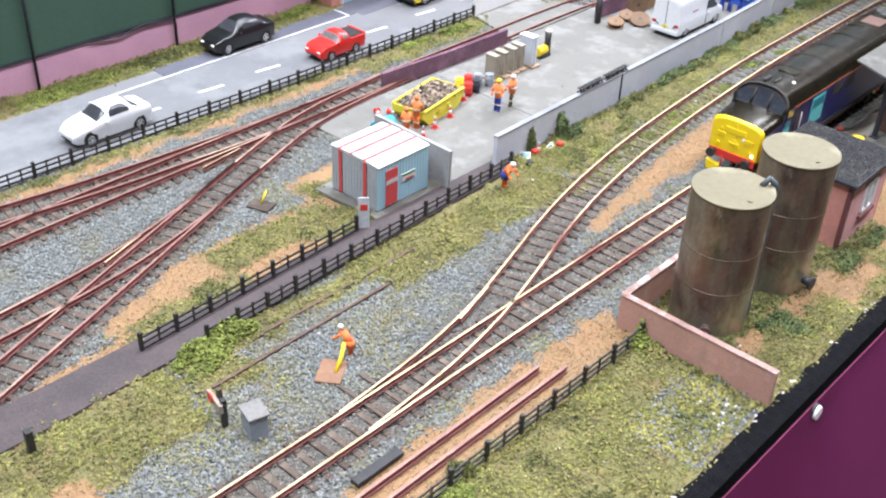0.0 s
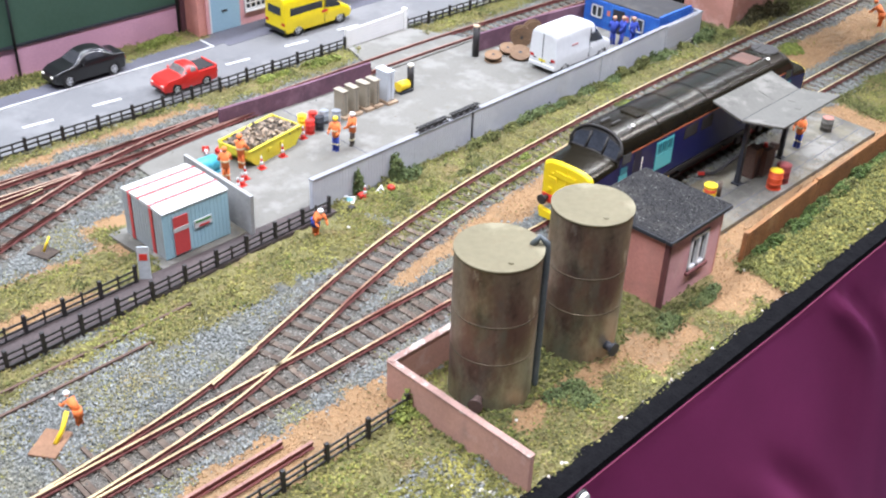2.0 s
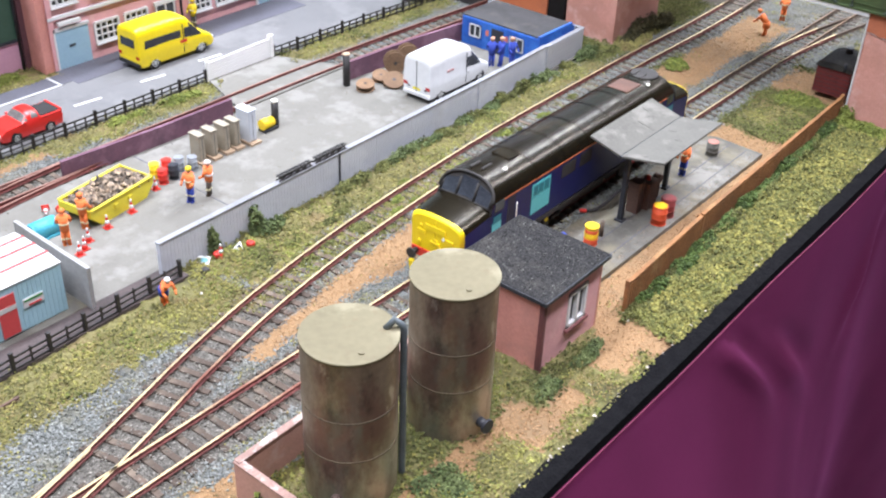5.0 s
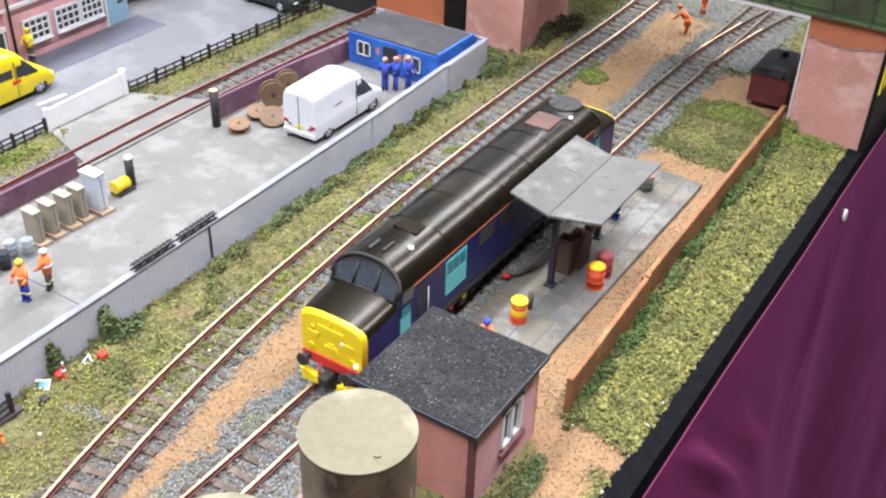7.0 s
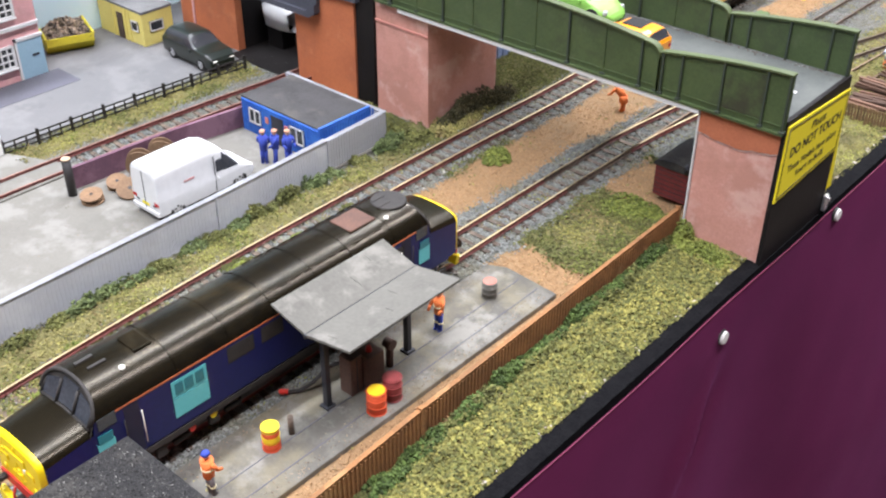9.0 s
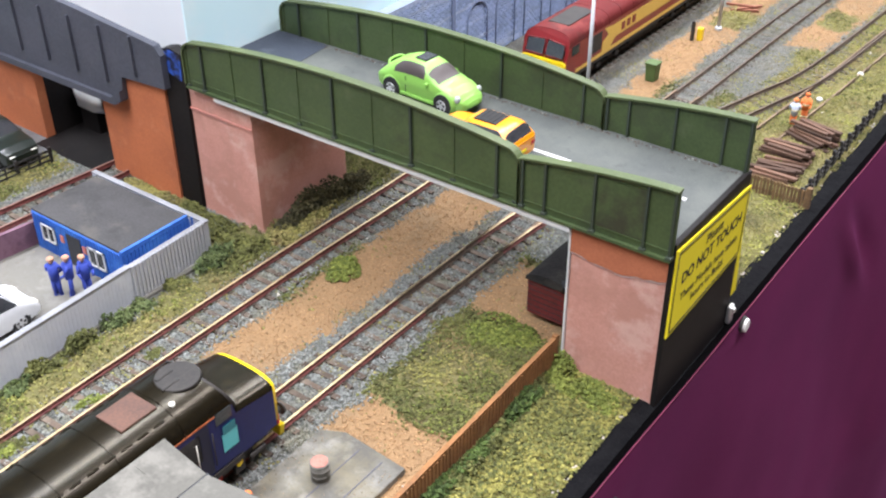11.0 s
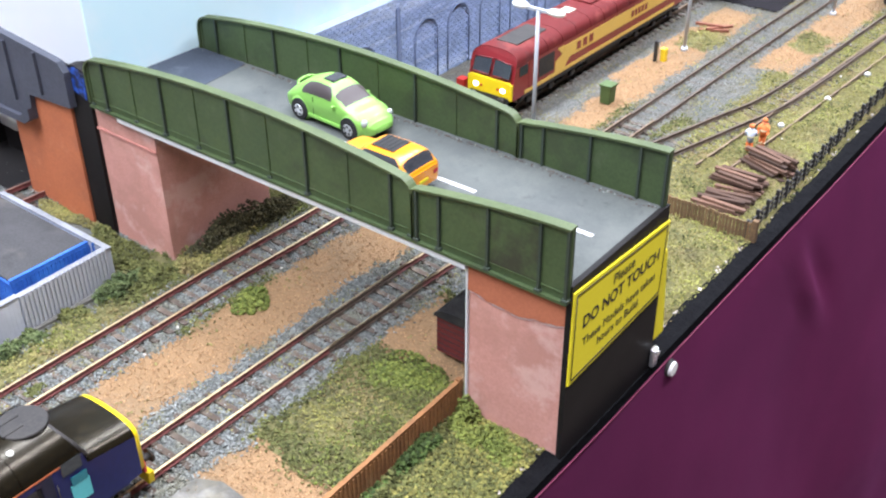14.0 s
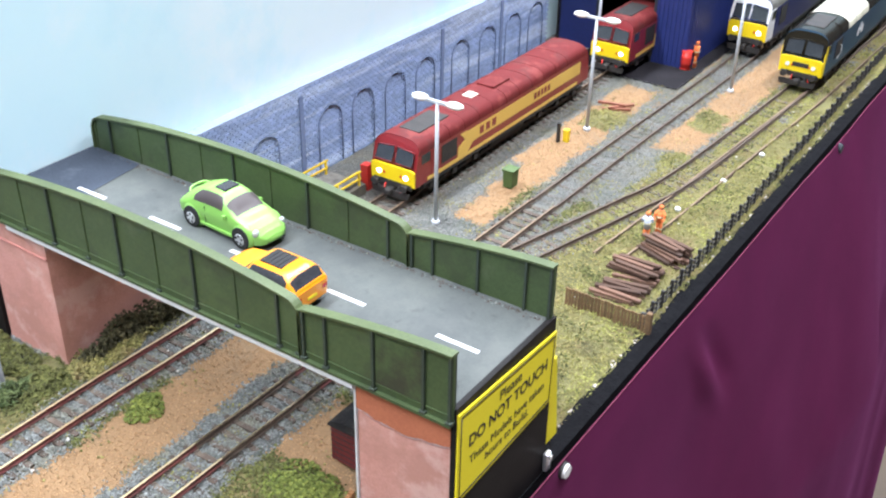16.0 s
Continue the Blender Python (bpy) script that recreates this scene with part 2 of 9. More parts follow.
# Gold against dark red patches paints where worn rail heads reflect the lamps.
RAILTOP = surf("worn_rail_head_glint", (0.86, 0.69, 0.41), (0.66, 0.50, 0.29), 0.38, metal=0.7, scale=40, bump=0.04, stains=(((0.27, 0.085, 0.07), 4, 0.9, 0.56),))
DULLTOP = surf("dull_rail_head", (0.30, 0.20, 0.125), (0.17, 0.11, 0.075), 0.45, metal=0.5, scale=40, bump=0.05)
RAILDARK = surf("dark_rail_side", (0.13, 0.09, 0.065), (0.085, 0.06, 0.045), 0.75, scale=120, bump=0.2)
# The pale patches are reflections painted onto the rust-brown heads.
RUSTTOP = surf("rusty_rail_head_glint", (0.36, 0.20, 0.16), (0.24, 0.125, 0.10), 0.5, metal=0.3, scale=60, bump=0.05, stains=(((0.62, 0.46, 0.33), 5, 0.6, 0.56),))
SLEEPER = surf("sleeper_wood", (0.105, 0.075, 0.056), (0.06, 0.044, 0.034), 0.9, scale=200, bump=0.3, vary=0.3, stains=(((0.165, 0.13, 0.098), 40, 0.5, 0.52),))
BLACKFENCE = surf("black_fence_plastic", (0.018, 0.016, 0.018), (0.03, 0.027, 0.026), 0.55, scale=300, bump=0.1)
WHITEPAINT = surf("white_paint", (0.70, 0.70, 0.70), (0.60, 0.61, 0.62), 0.5, scale=80, bump=0.05)
GREYWALL = surf("grey_wall_paint", (0.57, 0.595, 0.655), (0.49, 0.51, 0.57), 0.8, scale=30, fine=500, bump=0.1, mix=1.2, stains=(((0.68, 0.70, 0.74), 12, 0.5, 0.5), ((0.40, 0.40, 0.41), 16, 0.4, 0.56)))
COPING = surf("grey_wall_coping", (0.26, 0.265, 0.285), (0.20, 0.205, 0.22), 0.85, scale=40, fine=600, bump=0.2, stains=(((0.33, 0.34, 0.365), 20, 0.6, 0.5),))
PINKBRICK = surf("pink_brick_card", (0.60, 0.26, 0.215), (0.50, 0.21, 0.175), 0.8, scale=60, fine=900, bump=0.2, stains=(((0.42, 0.20, 0.17), 18, 0.55, 0.52),))
PIERPAPER = surf("salmon_brick_paper", (0.62, 0.31, 0.255), (0.53, 0.25, 0.20), 0.85, scale=50, fine=900, bump=0.25, stains=(((0.45, 0.22, 0.17), 16, 0.6, 0.51), ((0.70, 0.45, 0.40), 22, 0.6, 0.52)))
PINKLIGHT = surf("pale_pink_brick_card", (0.70, 0.375, 0.385), (0.61, 0.31, 0.32), 0.8, scale=50, fine=900, bump=0.2, stains=(((0.46, 0.25, 0.24), 16, 0.55, 0.52), ((0.72, 0.47, 0.45), 30, 0.4, 0.56)))
REDBRICK = surf("red_brick_card", (0.50, 0.16, 0.08), (0.42, 0.13, 0.065), 0.8, scale=40, fine=900, bump=0.2)
ORANGEBRICK = surf("orange_brick_card", (0.53, 0.16, 0.065), (0.44, 0.13, 0.055), 0.8, scale=50, fine=900, bump=0.2, stains=(((0.34, 0.11, 0.055), 14, 0.5, 0.54), ((0.62, 0.26, 0.13), 40, 0.35, 0.58)))
PURPLEBRICK = surf("purple_brick_card", (0.16, 0.075, 0.11), (0.115, 0.055, 0.085), 0.85, scale=60, fine=900, bump=0.3, stains=(((0.26, 0.14, 0.19), 20, 0.6, 0.5), ((0.075, 0.04, 0.06), 14, 0.6, 0.53)))
TANK = surf("weathered_tank_metal", (0.33, 0.265, 0.19), (0.165, 0.13, 0.098), 0.40, metal=0.72, scale=30, fine=350, bump=0.12, mix=1.3, streak=(1, 1, 0.5), stains=(((0.50, 0.45, 0.36), 12, 0.75, 0.48), ((0.19, 0.10, 0.085), 15, 0.75, 0.5), ((0.19, 0.22, 0.19), 11, 0.7, 0.5), ((0.045, 0.036, 0.034), 22, 0.7, 0.54), ((0.60, 0.56, 0.46), 60, 0.6, 0.60)))
# The pale mottling also paints in uneven highlights of a brushed lid.
TANKTOP = surf("brassy_tank_top", (0.215, 0.187, 0.115), (0.145, 0.125, 0.075), 0.55, metal=0.4, scale=30, fine=350, bump=0.10, mix=1.2, stains=(((0.34, 0.31, 0.21), 14, 0.65, 0.5), ((0.15, 0.10, 0.055), 40, 0.5, 0.57)))
FELT = surf("roof_felt", (0.026, 0.025, 0.025), (0.012, 0.0118, 0.013), 0.95, scale=500, fine=1600, bump=1.0, depth=0.0008, mix=0.6, stains=(((0.07, 0.064, 0.056), 16, 0.5, 0.53),))
CANOPYROOF = surf("grey_canopy_sheet", (0.152, 0.147, 0.13), (0.10, 0.096, 0.085), 0.95, scale=40, fine=600, bump=0.2, mix=1.2, stains=(((0.235, 0.225, 0.20), 22, 0.6, 0.52), ((0.085, 0.08, 0.072), 30, 0.6, 0.55)))
DARKSTEEL = surf("dark_steel_paint", (0.03, 0.033, 0.042), (0.018, 0.02, 0.027), 0.5, scale=100, bump=0.1)
BROWNPANEL = surf("brown_panel_fence", (0.33, 0.145, 0.052), (0.21, 0.095, 0.036), 0.85, scale=60, fine=700, bump=0.3, stains=(((0.17, 0.085, 0.04), 20, 0.6, 0.53), ((0.46, 0.27, 0.12), 26, 0.5, 0.56)))
GREENSTEEL = surf("green_bridge_paint", (0.068, 0.102, 0.038), (0.049, 0.077, 0.029), 0.55, scale=40, fine=700, bump=0.1, stains=(((0.04, 0.052, 0.026), 18, 0.6, 0.52), ((0.10, 0.125, 0.065), 25, 0.4, 0.56)))
GREENDARK = surf("dark_green_bridge_paint", (0.045, 0.062, 0.042), (0.03, 0.042, 0.033), 0.55, scale=60, bump=0.1)
GREYSTEEL = surf("grey_bridge_paint", (0.072, 0.076, 0.10), (0.052, 0.056, 0.075), 0.6, scale=40, fine=700, bump=0.1)
BRIDGEROAD = surf("bridge_road", (0.108, 0.117, 0.109), (0.078, 0.085, 0.082), 0.9, scale=60, fine=1400, bump=0.45, mix=0.9, spec=0.3, stains=(((0.072, 0.078, 0.078), 12, 0.55, 0.49), ((0.13, 0.135, 0.124), 9, 0.4, 0.51), ((0.045, 0.045, 0.045), 70, 0.5, 0.6)))
BLACKFOAM = surf("black_board_edge", (0.004, 0.004, 0.005), (0.008, 0.008, 0.009), 0.9, scale=200, fine=900, bump=0.8, depth=0.0012, spec=0.08)
BLACKCARD = surf("black_painted_board", (0.008, 0.007, 0.007), (0.014, 0.012, 0.012), 0.6, scale=60, bump=0.1, spec=0.2)
CLOTH = surf("maroon_cloth", (0.18, 0.0205, 0.085), (0.143, 0.0165, 0.067), 0.8, scale=18, fine=2500, bump=0.2, depth=0.0003, spec=0.25, sheen=(0.7, 0.15, 0.55))
SKYBLUE = surf("painted_sky_board", (0.62, 0.90, 0.985), (0.72, 0.925, 0.985), 0.8, scale=4, fine=40, bump=0.06, mix=1.5, stains=(((0.84, 0.94, 0.975), 3, 0.6, 0.5), ((0.57, 0.84, 0.95), 5, 0.4, 0.54)))
SKYGREY = surf("painted_grey_board", (0.78, 0.80, 0.85), (0.82, 0.84, 0.88), 0.8, scale=6, fine=60, bump=0.03, mix=1.5)
SIGNYELLOW = surf("yellow_sign_card", (0.86, 0.72, 0.02), (0.82, 0.67, 0.02), 0.7, scale=30, bump=0.0)
INK = surf("black_ink", (0.015, 0.013, 0.012), (0.02, 0.02, 0.02), 0.6, bump=0.0)
# Hall colours are set dark so that little light bounces into the shadows.
HALLWALL = surf("hall_wall", (0.13, 0.13, 0.135), (0.11, 0.11, 0.115), 0.9, scale=1.5, fine=8, bump=0.05)
HALLFLOOR = surf("hall_floor", (0.15, 0.11, 0.08), (0.12, 0.09, 0.065), 0.6, scale=2, fine=20, bump=0.05)
GLASS = surf("dark_model_glazing", (0.03, 0.035, 0.04), (0.05, 0.055, 0.06), 0.12, scale=40, bump=0.0)
GREENCLAD = surf("dark_green_cladding", (0.048, 0.105, 0.072), (0.038, 0.09, 0.06), 0.7, scale=15, fine=500, bump=0.1)

# ---- the hall round the layout: an unseen shell, dark to keep fill light low ----
def hall():
    for name, dims in (("wall_north", (-3400, 3000, 5200, 5300, -950, 2500)), ("wall_south", (-3400, 3000, -2900, -2800, -950, 2500)),
                       ("wall_west", (-3500, -3400, -2900, 5300, -950, 2500)), ("wall_east", (3000, 3100, -2900, 5300, -950, 2500))):
        tagged(part(name, new_box(*dims), HALLWALL), "plain dark grey hall wall, unseen, limits bounced light", "wall", kind="structure")
    tagged(part("floor", new_box(-3500, 3100, -2900, 5300, -1000, -950), HALLFLOOR), "plain dark brown hall floor, unseen, limits bounced light", "floor", kind="structure")
    tagged(part("ceiling", new_box(-3500, 3100, -2900, 5300, 2500, 2560), HALLWALL), "plain dark grey hall ceiling, unseen, limits bounced light", "ceiling", kind="structure")


hall()

# ---- ground zones: the last one that holds a point wins ----
BAL, EAR, GRA, GRN, OIL = 0, 1, 2, 3, 4
ZONES = [  # x0, x1, y0, y1, kind
    (-660, -120, -250, 2000, BAL),
    # front strip, before the tank compound
    (-196, -120, -250, 356, GRA), (-222, -196, -250, 360, EAR),
    (-214, -195, -250, 40, GRA),
    (-163, -129, 296, 353, BAL), (-152, -140, 318, 330, GRN),
    # tank compound and hut
    (-207, -120, 356, 480, GRN), (-160, -140, 380, 470, EAR), (-150, -120, 360, 560, GRA), (-205, -186, 358, 480, GRA),
    (-222, -120, 470, 575, GRA), (-158, -134, 452, 500, EAR), (-156, -134, 520, 570, EAR), (-165, -150, 480, 530, GRN),
    # fuelling point, fence and flocked front strip
    (-183, -158, 545, 880, EAR), (-160, -120, 556, 880, GRA), (-163, -149, 570, 880, GRN), (-160, -120, 540, 562, EAR),
    (-224, -170, 772, 800, EAR), (-224, -166, 800, 880, GRN), (-218, -166, 812, 850, GRA),
    (-226, -164, 800, 906, GRN), (-222, -172, 815, 852, GRA), (-226, -120, 880, 936, EAR), (-223, -170, 772, 800, EAR),
    # between the two front tracks
    (-302, -266, 415, 1010, EAR),
    # left of the main line
    (-352, -333, 430, 880, GRN), (-350, -328, 440, 830, GRA), (-333, -303, 455, 640, GRA), (-330, -306, 660, 700, BAL), (-302, -296, 440, 560, GRA),
    (-370, -300, 828, 890, GRN), (-345, -302, 290, 450, GRA), (-335, -300, 180, 300, GRA), (-318, -300, 215, 300, BAL), (-345, -288, -250, 178, GRA),
    (-300, -282, 60, 118, EAR),
    # between path and yard throat
    (-400, -356, 175, 350, EAR), (-396, -372, 250, 330, GRA), (-384, -358, 300, 345, GRA), (-372, -357, 180, 250, GRA), (-425, -395, 325, 372, EAR), (-412, -400, 330, 350, GRA),
    (-366, -345, -250, 180, EAR),
    # verge between back track and road
    (-524, -500, 470, 610, GRA), (-524, -498, 665, 856, GRA), (-524, -508, 200, 470, EAR), (-524, -516, 100, 480, GRA),
    (-650, -602, -250, 540, GRA),
    # beyond the road bridge
    (-260, -120, 930, 1180, GRN), (-205, -120, 960, 2000, GRA), (-262, -206, 935, 1130, BAL), (-282, -258, 1110, 1215, EAR), (-292, -258, 1205, 1385, EAR), (-300, -262, 935, 1010, EAR),
    (-224, -184, 1285, 1560, EAR), (-250, -214, 1310, 1560, EAR), (-285, -258, 1290, 1330, GRA), (-215, -195, 1330, 1370, GRA), (-400, -330, 930, 1040, GRN), (-350, -304, 1005, 1400, OIL),
]


def zone_at(x, y):
    jx = 5.0 * noise.noise((x * 0.05, y * 0.05, 3.1)) + 3.5 * noise.noise((x * 0.21, y * 0.21, 9.7))
    jy = 7.0 * noise.noise((x * 0.04, y * 0.04, 7.3)) + 3.5 * noise.noise((x * 0.23, y * 0.23, 1.9))
    k = BAL
    for x0, x1, y0, y1, kind in ZONES:
        if x0 <= x + jx <= x1 and y0 <= y + jy <= y1:
            k = kind
    if k == GRA and noise.noise((x * 0.045, y * 0.045, 20.0)) > 0.42:
        k = GRN
    return k


LINES = {
    "front": [(-244.5, -130), (-244.5, 300), (-244.5, 600), (-244.5, 880), (-239, 980), (-221, 1080), (-196, 1180), (-181, 1250), (-169, 1442), (-162, 1600), (-156, 1760)],
    "front_throat": [(-244.5, 860), (-243, 960), (-241, 1080), (-239, 1200), (-237, 1300), (-232.5, 1475), (-236, 1600), (-250, 1760)],
    "main": [(-245.5, 215), (-250, 270), (-258, 315), (-270, 357), (-283, 400), (-295, 450), (-306, 520), (-313, 600), (-318, 700), (-319.5, 850), (-318, 950), (-320, 1050), (-322, 1120), (-320, 1360), (-322, 1500), (-322, 1760)],
    "back": [(-470, -130), (-476, 100), (-480, 250), (-481, 400), (-481, 560), (-481, 660), (-476, 790), (-470, 870), (-466, 990)],
    "back_loop": [(-520, 60), (-503, 160), (-490, 250), (-483, 340), (-481, 400)],
    "yard_throat": [(-480.5, 470), (-477, 420), (-469, 375), (-450, 320), (-425, 255), (-398, 185), (-372, 118), (-345, 50), (-322, -20), (-300, -100)],
    "yard_branch": [(-450, 320), (-430, 265), (-415, 205), (-408, 140), (-403, 60), (-400, -100)],
}
STEP = 2.5
BUCKET = {}
for key, pts in LINES.items():
    for q in arcpath([(x, y) for x, y in pts], 8.0):
        BUCKET.setdefault((int(q.x // 20), int(q.y // 20)), []).append((q.x, q.y))


def track_distance(x, y):
    i, j = int(x // 20), int(y // 20)
    return min((math.hypot(x - a, y - b) for di in (-1, 0, 1) for dj in (-1, 0, 1) for a, b in BUCKET.get((i + di, j + dj), ())), default=99.0)


GX0, GX1, GY0, GY1 = -650.0, -124.0, -120.0, 1780.0


def tuft_height(x, y):
    """Clumps in the grass, in mm."""
    return 3.8 * max(0.0, noise.noise((x * 0.11, y * 0.11, 3.3)) - 0.05) + 2.2 * max(0.0, noise.noise((x * 0.27, y * 0.27, 6.1)))


def ground():
    nx, ny = int((GX1 - GX0) / STEP) + 1, int((GY1 - GY0) / STEP) + 1
    cell = {}
    verts, faces, kinds = [], [], []
    for j in range(ny):
        for i in range(nx):
            x, y = GX0 + i * STEP, GY0 + j * STEP
            h = 0.35 * noise.noise((x * 0.5, y * 0.5, 0)) + 0.3 * noise.noise((x * 0.06, y * 0.06, 5)) - 0.4
            if zone_at(x, y) in (GRA, GRN) and track_distance(x, y) > 18 and x < -128:
                h += tuft_height(x, y)
            verts.append((x * MM, y * MM, h * MM))
    for j in range(ny - 1):
        for i in range(nx - 1):
            a = j * nx + i
            faces.append((a, a + 1, a + nx + 1, a + nx))
            cx, cy = GX0 + (i + 0.5) * STEP, GY0 + (j + 0.5) * STEP
            k = zone_at(cx, cy)
            if k in (BAL, EAR, GRN) and track_distance(cx, cy) < 15.5 + 2.5 * noise.noise((cx * 0.2, cy * 0.2, 8.0)):
                k = OIL if cy < 470 + 30 * noise.noise((cx * 0.05, cy * 0.05, 2.0)) else BAL
            kinds.append(k)
            cell[(i, j)] = k
    me = bpy.data.meshes.new("ground")
    me.from_pydata(verts, [], faces)
    for m in (BALLAST, EARTH, GRASSBED, GRASSBED, BED):
        me.materials.append(m)
    me.polygons.foreach_set("material_index", kinds)
    me.polygons.foreach_set("use_smooth", [True] * len(faces))
    tagged(new("ground", me), "scenic layout ground of grey ballast, orange earth and dry grass", "ground", kind="structure")
    return cell


CELLS = ground()

# places kept free of scatter: x0, x1, y0, y1
CLEAR = [(-480, -352, 388, 866), (-606, -526, -250, 1000), (-224, -180, 575, 773), (-214, -161, 496, 550), (-424, -358, 340, 390), (-359, -336, -120, 440)]


def scattered(count, wanted, seed, y0=GY0, y1=1640.0, keep=None):
    """Random places (mm) in the cells of the wanted kinds."""
    r = random.Random(seed)
    out = []
    tries = 0
    while len(out) < count and tries < count * 12:
        tries += 1
        x, y = r.uniform(GX0 + 1, GX1 - 1), r.uniform(y0, y1)
        k = CELLS.get((int((x - GX0) / STEP), int((y - GY0) / STEP)))
        if k not in wanted or (keep and not keep(x, y)):
            continue
        if any(a <= x <= b and c <= y <= d for a, b, c, d in CLEAR):
            continue
        out.append((min(x + r.gauss(0, 2.2), GX1 - 0.5), y + r.gauss(0, 2.2), 0.0))
    return out


def lumps(name, places, lo, hi, squash, material, seed, label, lift=0.3, full=False):
    """Many small irregular grains at places (mm), joined as stuff; full ones have an underside too."""
    r = np.random.RandomState(seed)
    n = len(places)
    base = np.array([(1, 0, 0), (0, 1, 0), (-1, 0, 0), (0, -1, 0), (0, 0, 1), (0, 0, -1)], float)
    tri = np.array([(0, 1, 4), (1, 2, 4), (2, 3, 4), (3, 0, 4), (1, 0, 5), (2, 1, 5), (3, 2, 5), (0, 3, 5)])
    size = r.uniform(lo, hi, (n, 1, 1)) * 0.5
    if not full:
        base = base[:5]
        base = base * np.array([1, 1, 1.15]) - np.array([0, 0, 0.3])
        tri = tri[:4]
    nb = len(base)
    v = base[None] * r.uniform(0.55, 1.25, (n, nb, 1)) + r.uniform(-0.25, 0.25, (n, nb, 3))
    ang = r.uniform(0, 6.283, n)
    tilt = r.uniform(-0.8, 0.8, n)
    ca, sa, ct, st = np.cos(ang), np.sin(ang), np.cos(tilt), np.sin(tilt)
    x = v[:, :, 0] * ct[:, None] - v[:, :, 2] * st[:, None]
    z = v[:, :, 0] * st[:, None] + v[:, :, 2] * ct[:, None]
    xx = x * ca[:, None] - v[:, :, 1] * sa[:, None]
    yy = x * sa[:, None] + v[:, :, 1] * ca[:, None]
    v = np.stack([xx, yy, z * squash], 2) * size
    p = np.array(places, float)
    v += p[:, None, :]
    v[:, :, 2] += lift * size[:, :, 0]
    me = bpy.data.meshes.new(name)
    me.from_pydata((v.reshape(-1, 3) * MM).tolist(), [], (tri[None] + nb * np.arange(n)[:, None, None]).reshape(-1, 3).tolist())
    me.materials.append(material)
    return tagged(new(name, me), label, "ground cover", kind="stuff")


def strip(name, x0, x1, y0, y1, z0, z1, material, label, category, bevel=0.4):
    return tagged(part(name, new_box(x0, x1, y0, y1, z0, z1, bevel=bevel), material), label, category, kind="structure")


# ---- tracks ----
TRACK_LABEL = "model railway track with rusty rails and dark sleepers in ballast"


def offset_line(pts, d):
    out = []
    for i, p in enumerate(pts):
        t = (pts[min(i + 1, len(pts) - 1)] - pts[max(i - 1, 0)]).normalized()
        out.append(Vector((p.x + t.y * d, p.y - t.x * d)))
    return out


def rail_mesh(pts, z0, z1, w, mats):
    """A rail of bullhead section along a line: web, foot and head, with a worn top."""
    prof = [(-w, z0), (-w, z0 + 0.5), (-0.25, z0 + 0.7), (-0.25, z1 - 1.0), (-w * 0.72, z1 - 0.75), (-w * 0.72, z1), (w * 0.72, z1), (w * 0.72, z1 - 0.75), (0.25, z1 - 1.0), (0.25, z0 + 0.7), (w, z0 + 0.5), (w, z0)]
    bm = bmesh.new()
    rings = []
    for i, p in enumerate(pts):
        t = (pts[min(i + 1, len(pts) - 1)] - pts[max(i - 1, 0)]).normalized()
        rings.append([bm.verts.new((p.x + t.y * a, p.y - t.x * a, z)) for a, z in prof])
    for u, v in zip(rings, rings[1:]):
        for k in range(len(prof) - 1):
            f = bm.faces.new((u[k], u[k + 1], v[k + 1], v[k]))
            f.material_index = 1 if k == 5 else 0
    bm.faces.new(rings[0])
    bm.faces.new(rings[-1])
    bmesh.ops.recalc_face_normals(bm, faces=bm.faces[:])
    return bm


SLEEPER_PLACES = []


def track(name, pts, top=RAILTOP, sleepers=True, z=0.0, pitch=8.6, gauge=16.9, y_sleep=1640.0, skip=None, span=None, side_mat=RAIL):
    line = arcpath([(x, y) for x, y in pts], 14.0)
    if span:
        line = [p for p in line if span[0] <= p.y <= span[1]]
    root = thing("railway_track", (0, 0, 0), label=TRACK_LABEL, category="track", group="tracks", kind="structure")
    for side in (-1, 1):
        part("rail", rail_mesh(offset_line(line, side * gauge / 2), z + 1.4, z + 4.2, 0.82, [side_mat, top]), [side_mat, top], root)
    if sleepers:
        first, run, k = None, 0.0, 0
        for a, b in zip(line, line[1:]):
            seg = (b - a).length
            while run < seg:
                p = a + (b - a) * (run / seg)
                run += pitch
                if p.y > y_sleep or p.y < -90 or (skip and skip(p)):
                    continue
                turn = math.atan2(b.y - a.y, b.x - a.x) - math.pi / 2
                SLEEPER_PLACES.append((p.x, p.y))
                if first is None:
                    bm = new_box(-14.6, 14.6, -1.55, 1.55, -0.6, 1.5, bevel=0.25)
                    for s in (-1, 1):
                        box(bm, s * 8.45 - 2.2, s * 8.45 + 2.2, -1.1, 1.1, 1.4, 2.1)
                    first = part("sleeper", bm, SLEEPER, root, at=(p.x, p.y, z - 0.6))
                    first.rotation_euler[2] = turn
                else:
                    again(first, (p.x + RND.uniform(-0.3, 0.3), p.y, z - 0.6 + RND.uniform(-0.35, 0.15)), turn + RND.uniform(-0.02, 0.02))
            run -= seg
    return root


track("front", LINES["front"], top=RAILTOP, span=(-200, 1012))
track("front", LINES["front"], top=RAILDARK, span=(998, 1800), skip=lambda p: p.y < 1012 or (p.y > 1190 and RND.random() < 0.35), z=-0.5, side_mat=RAILDARK)
track("front_throat", LINES["front_throat"], side_mat=RAILDARK, top=DULLTOP, skip=lambda p: p.y < 1010, span=(-200, 1160))
track("front_throat", LINES["front_throat"], side_mat=RAILDARK, top=RAILDARK, skip=lambda p: p.y < 1160, span=(1146, 1800), z=-1.1)
track("main", LINES["main"], top=RAILTOP, skip=lambda p: p.y < 330, span=(-200, 1022))
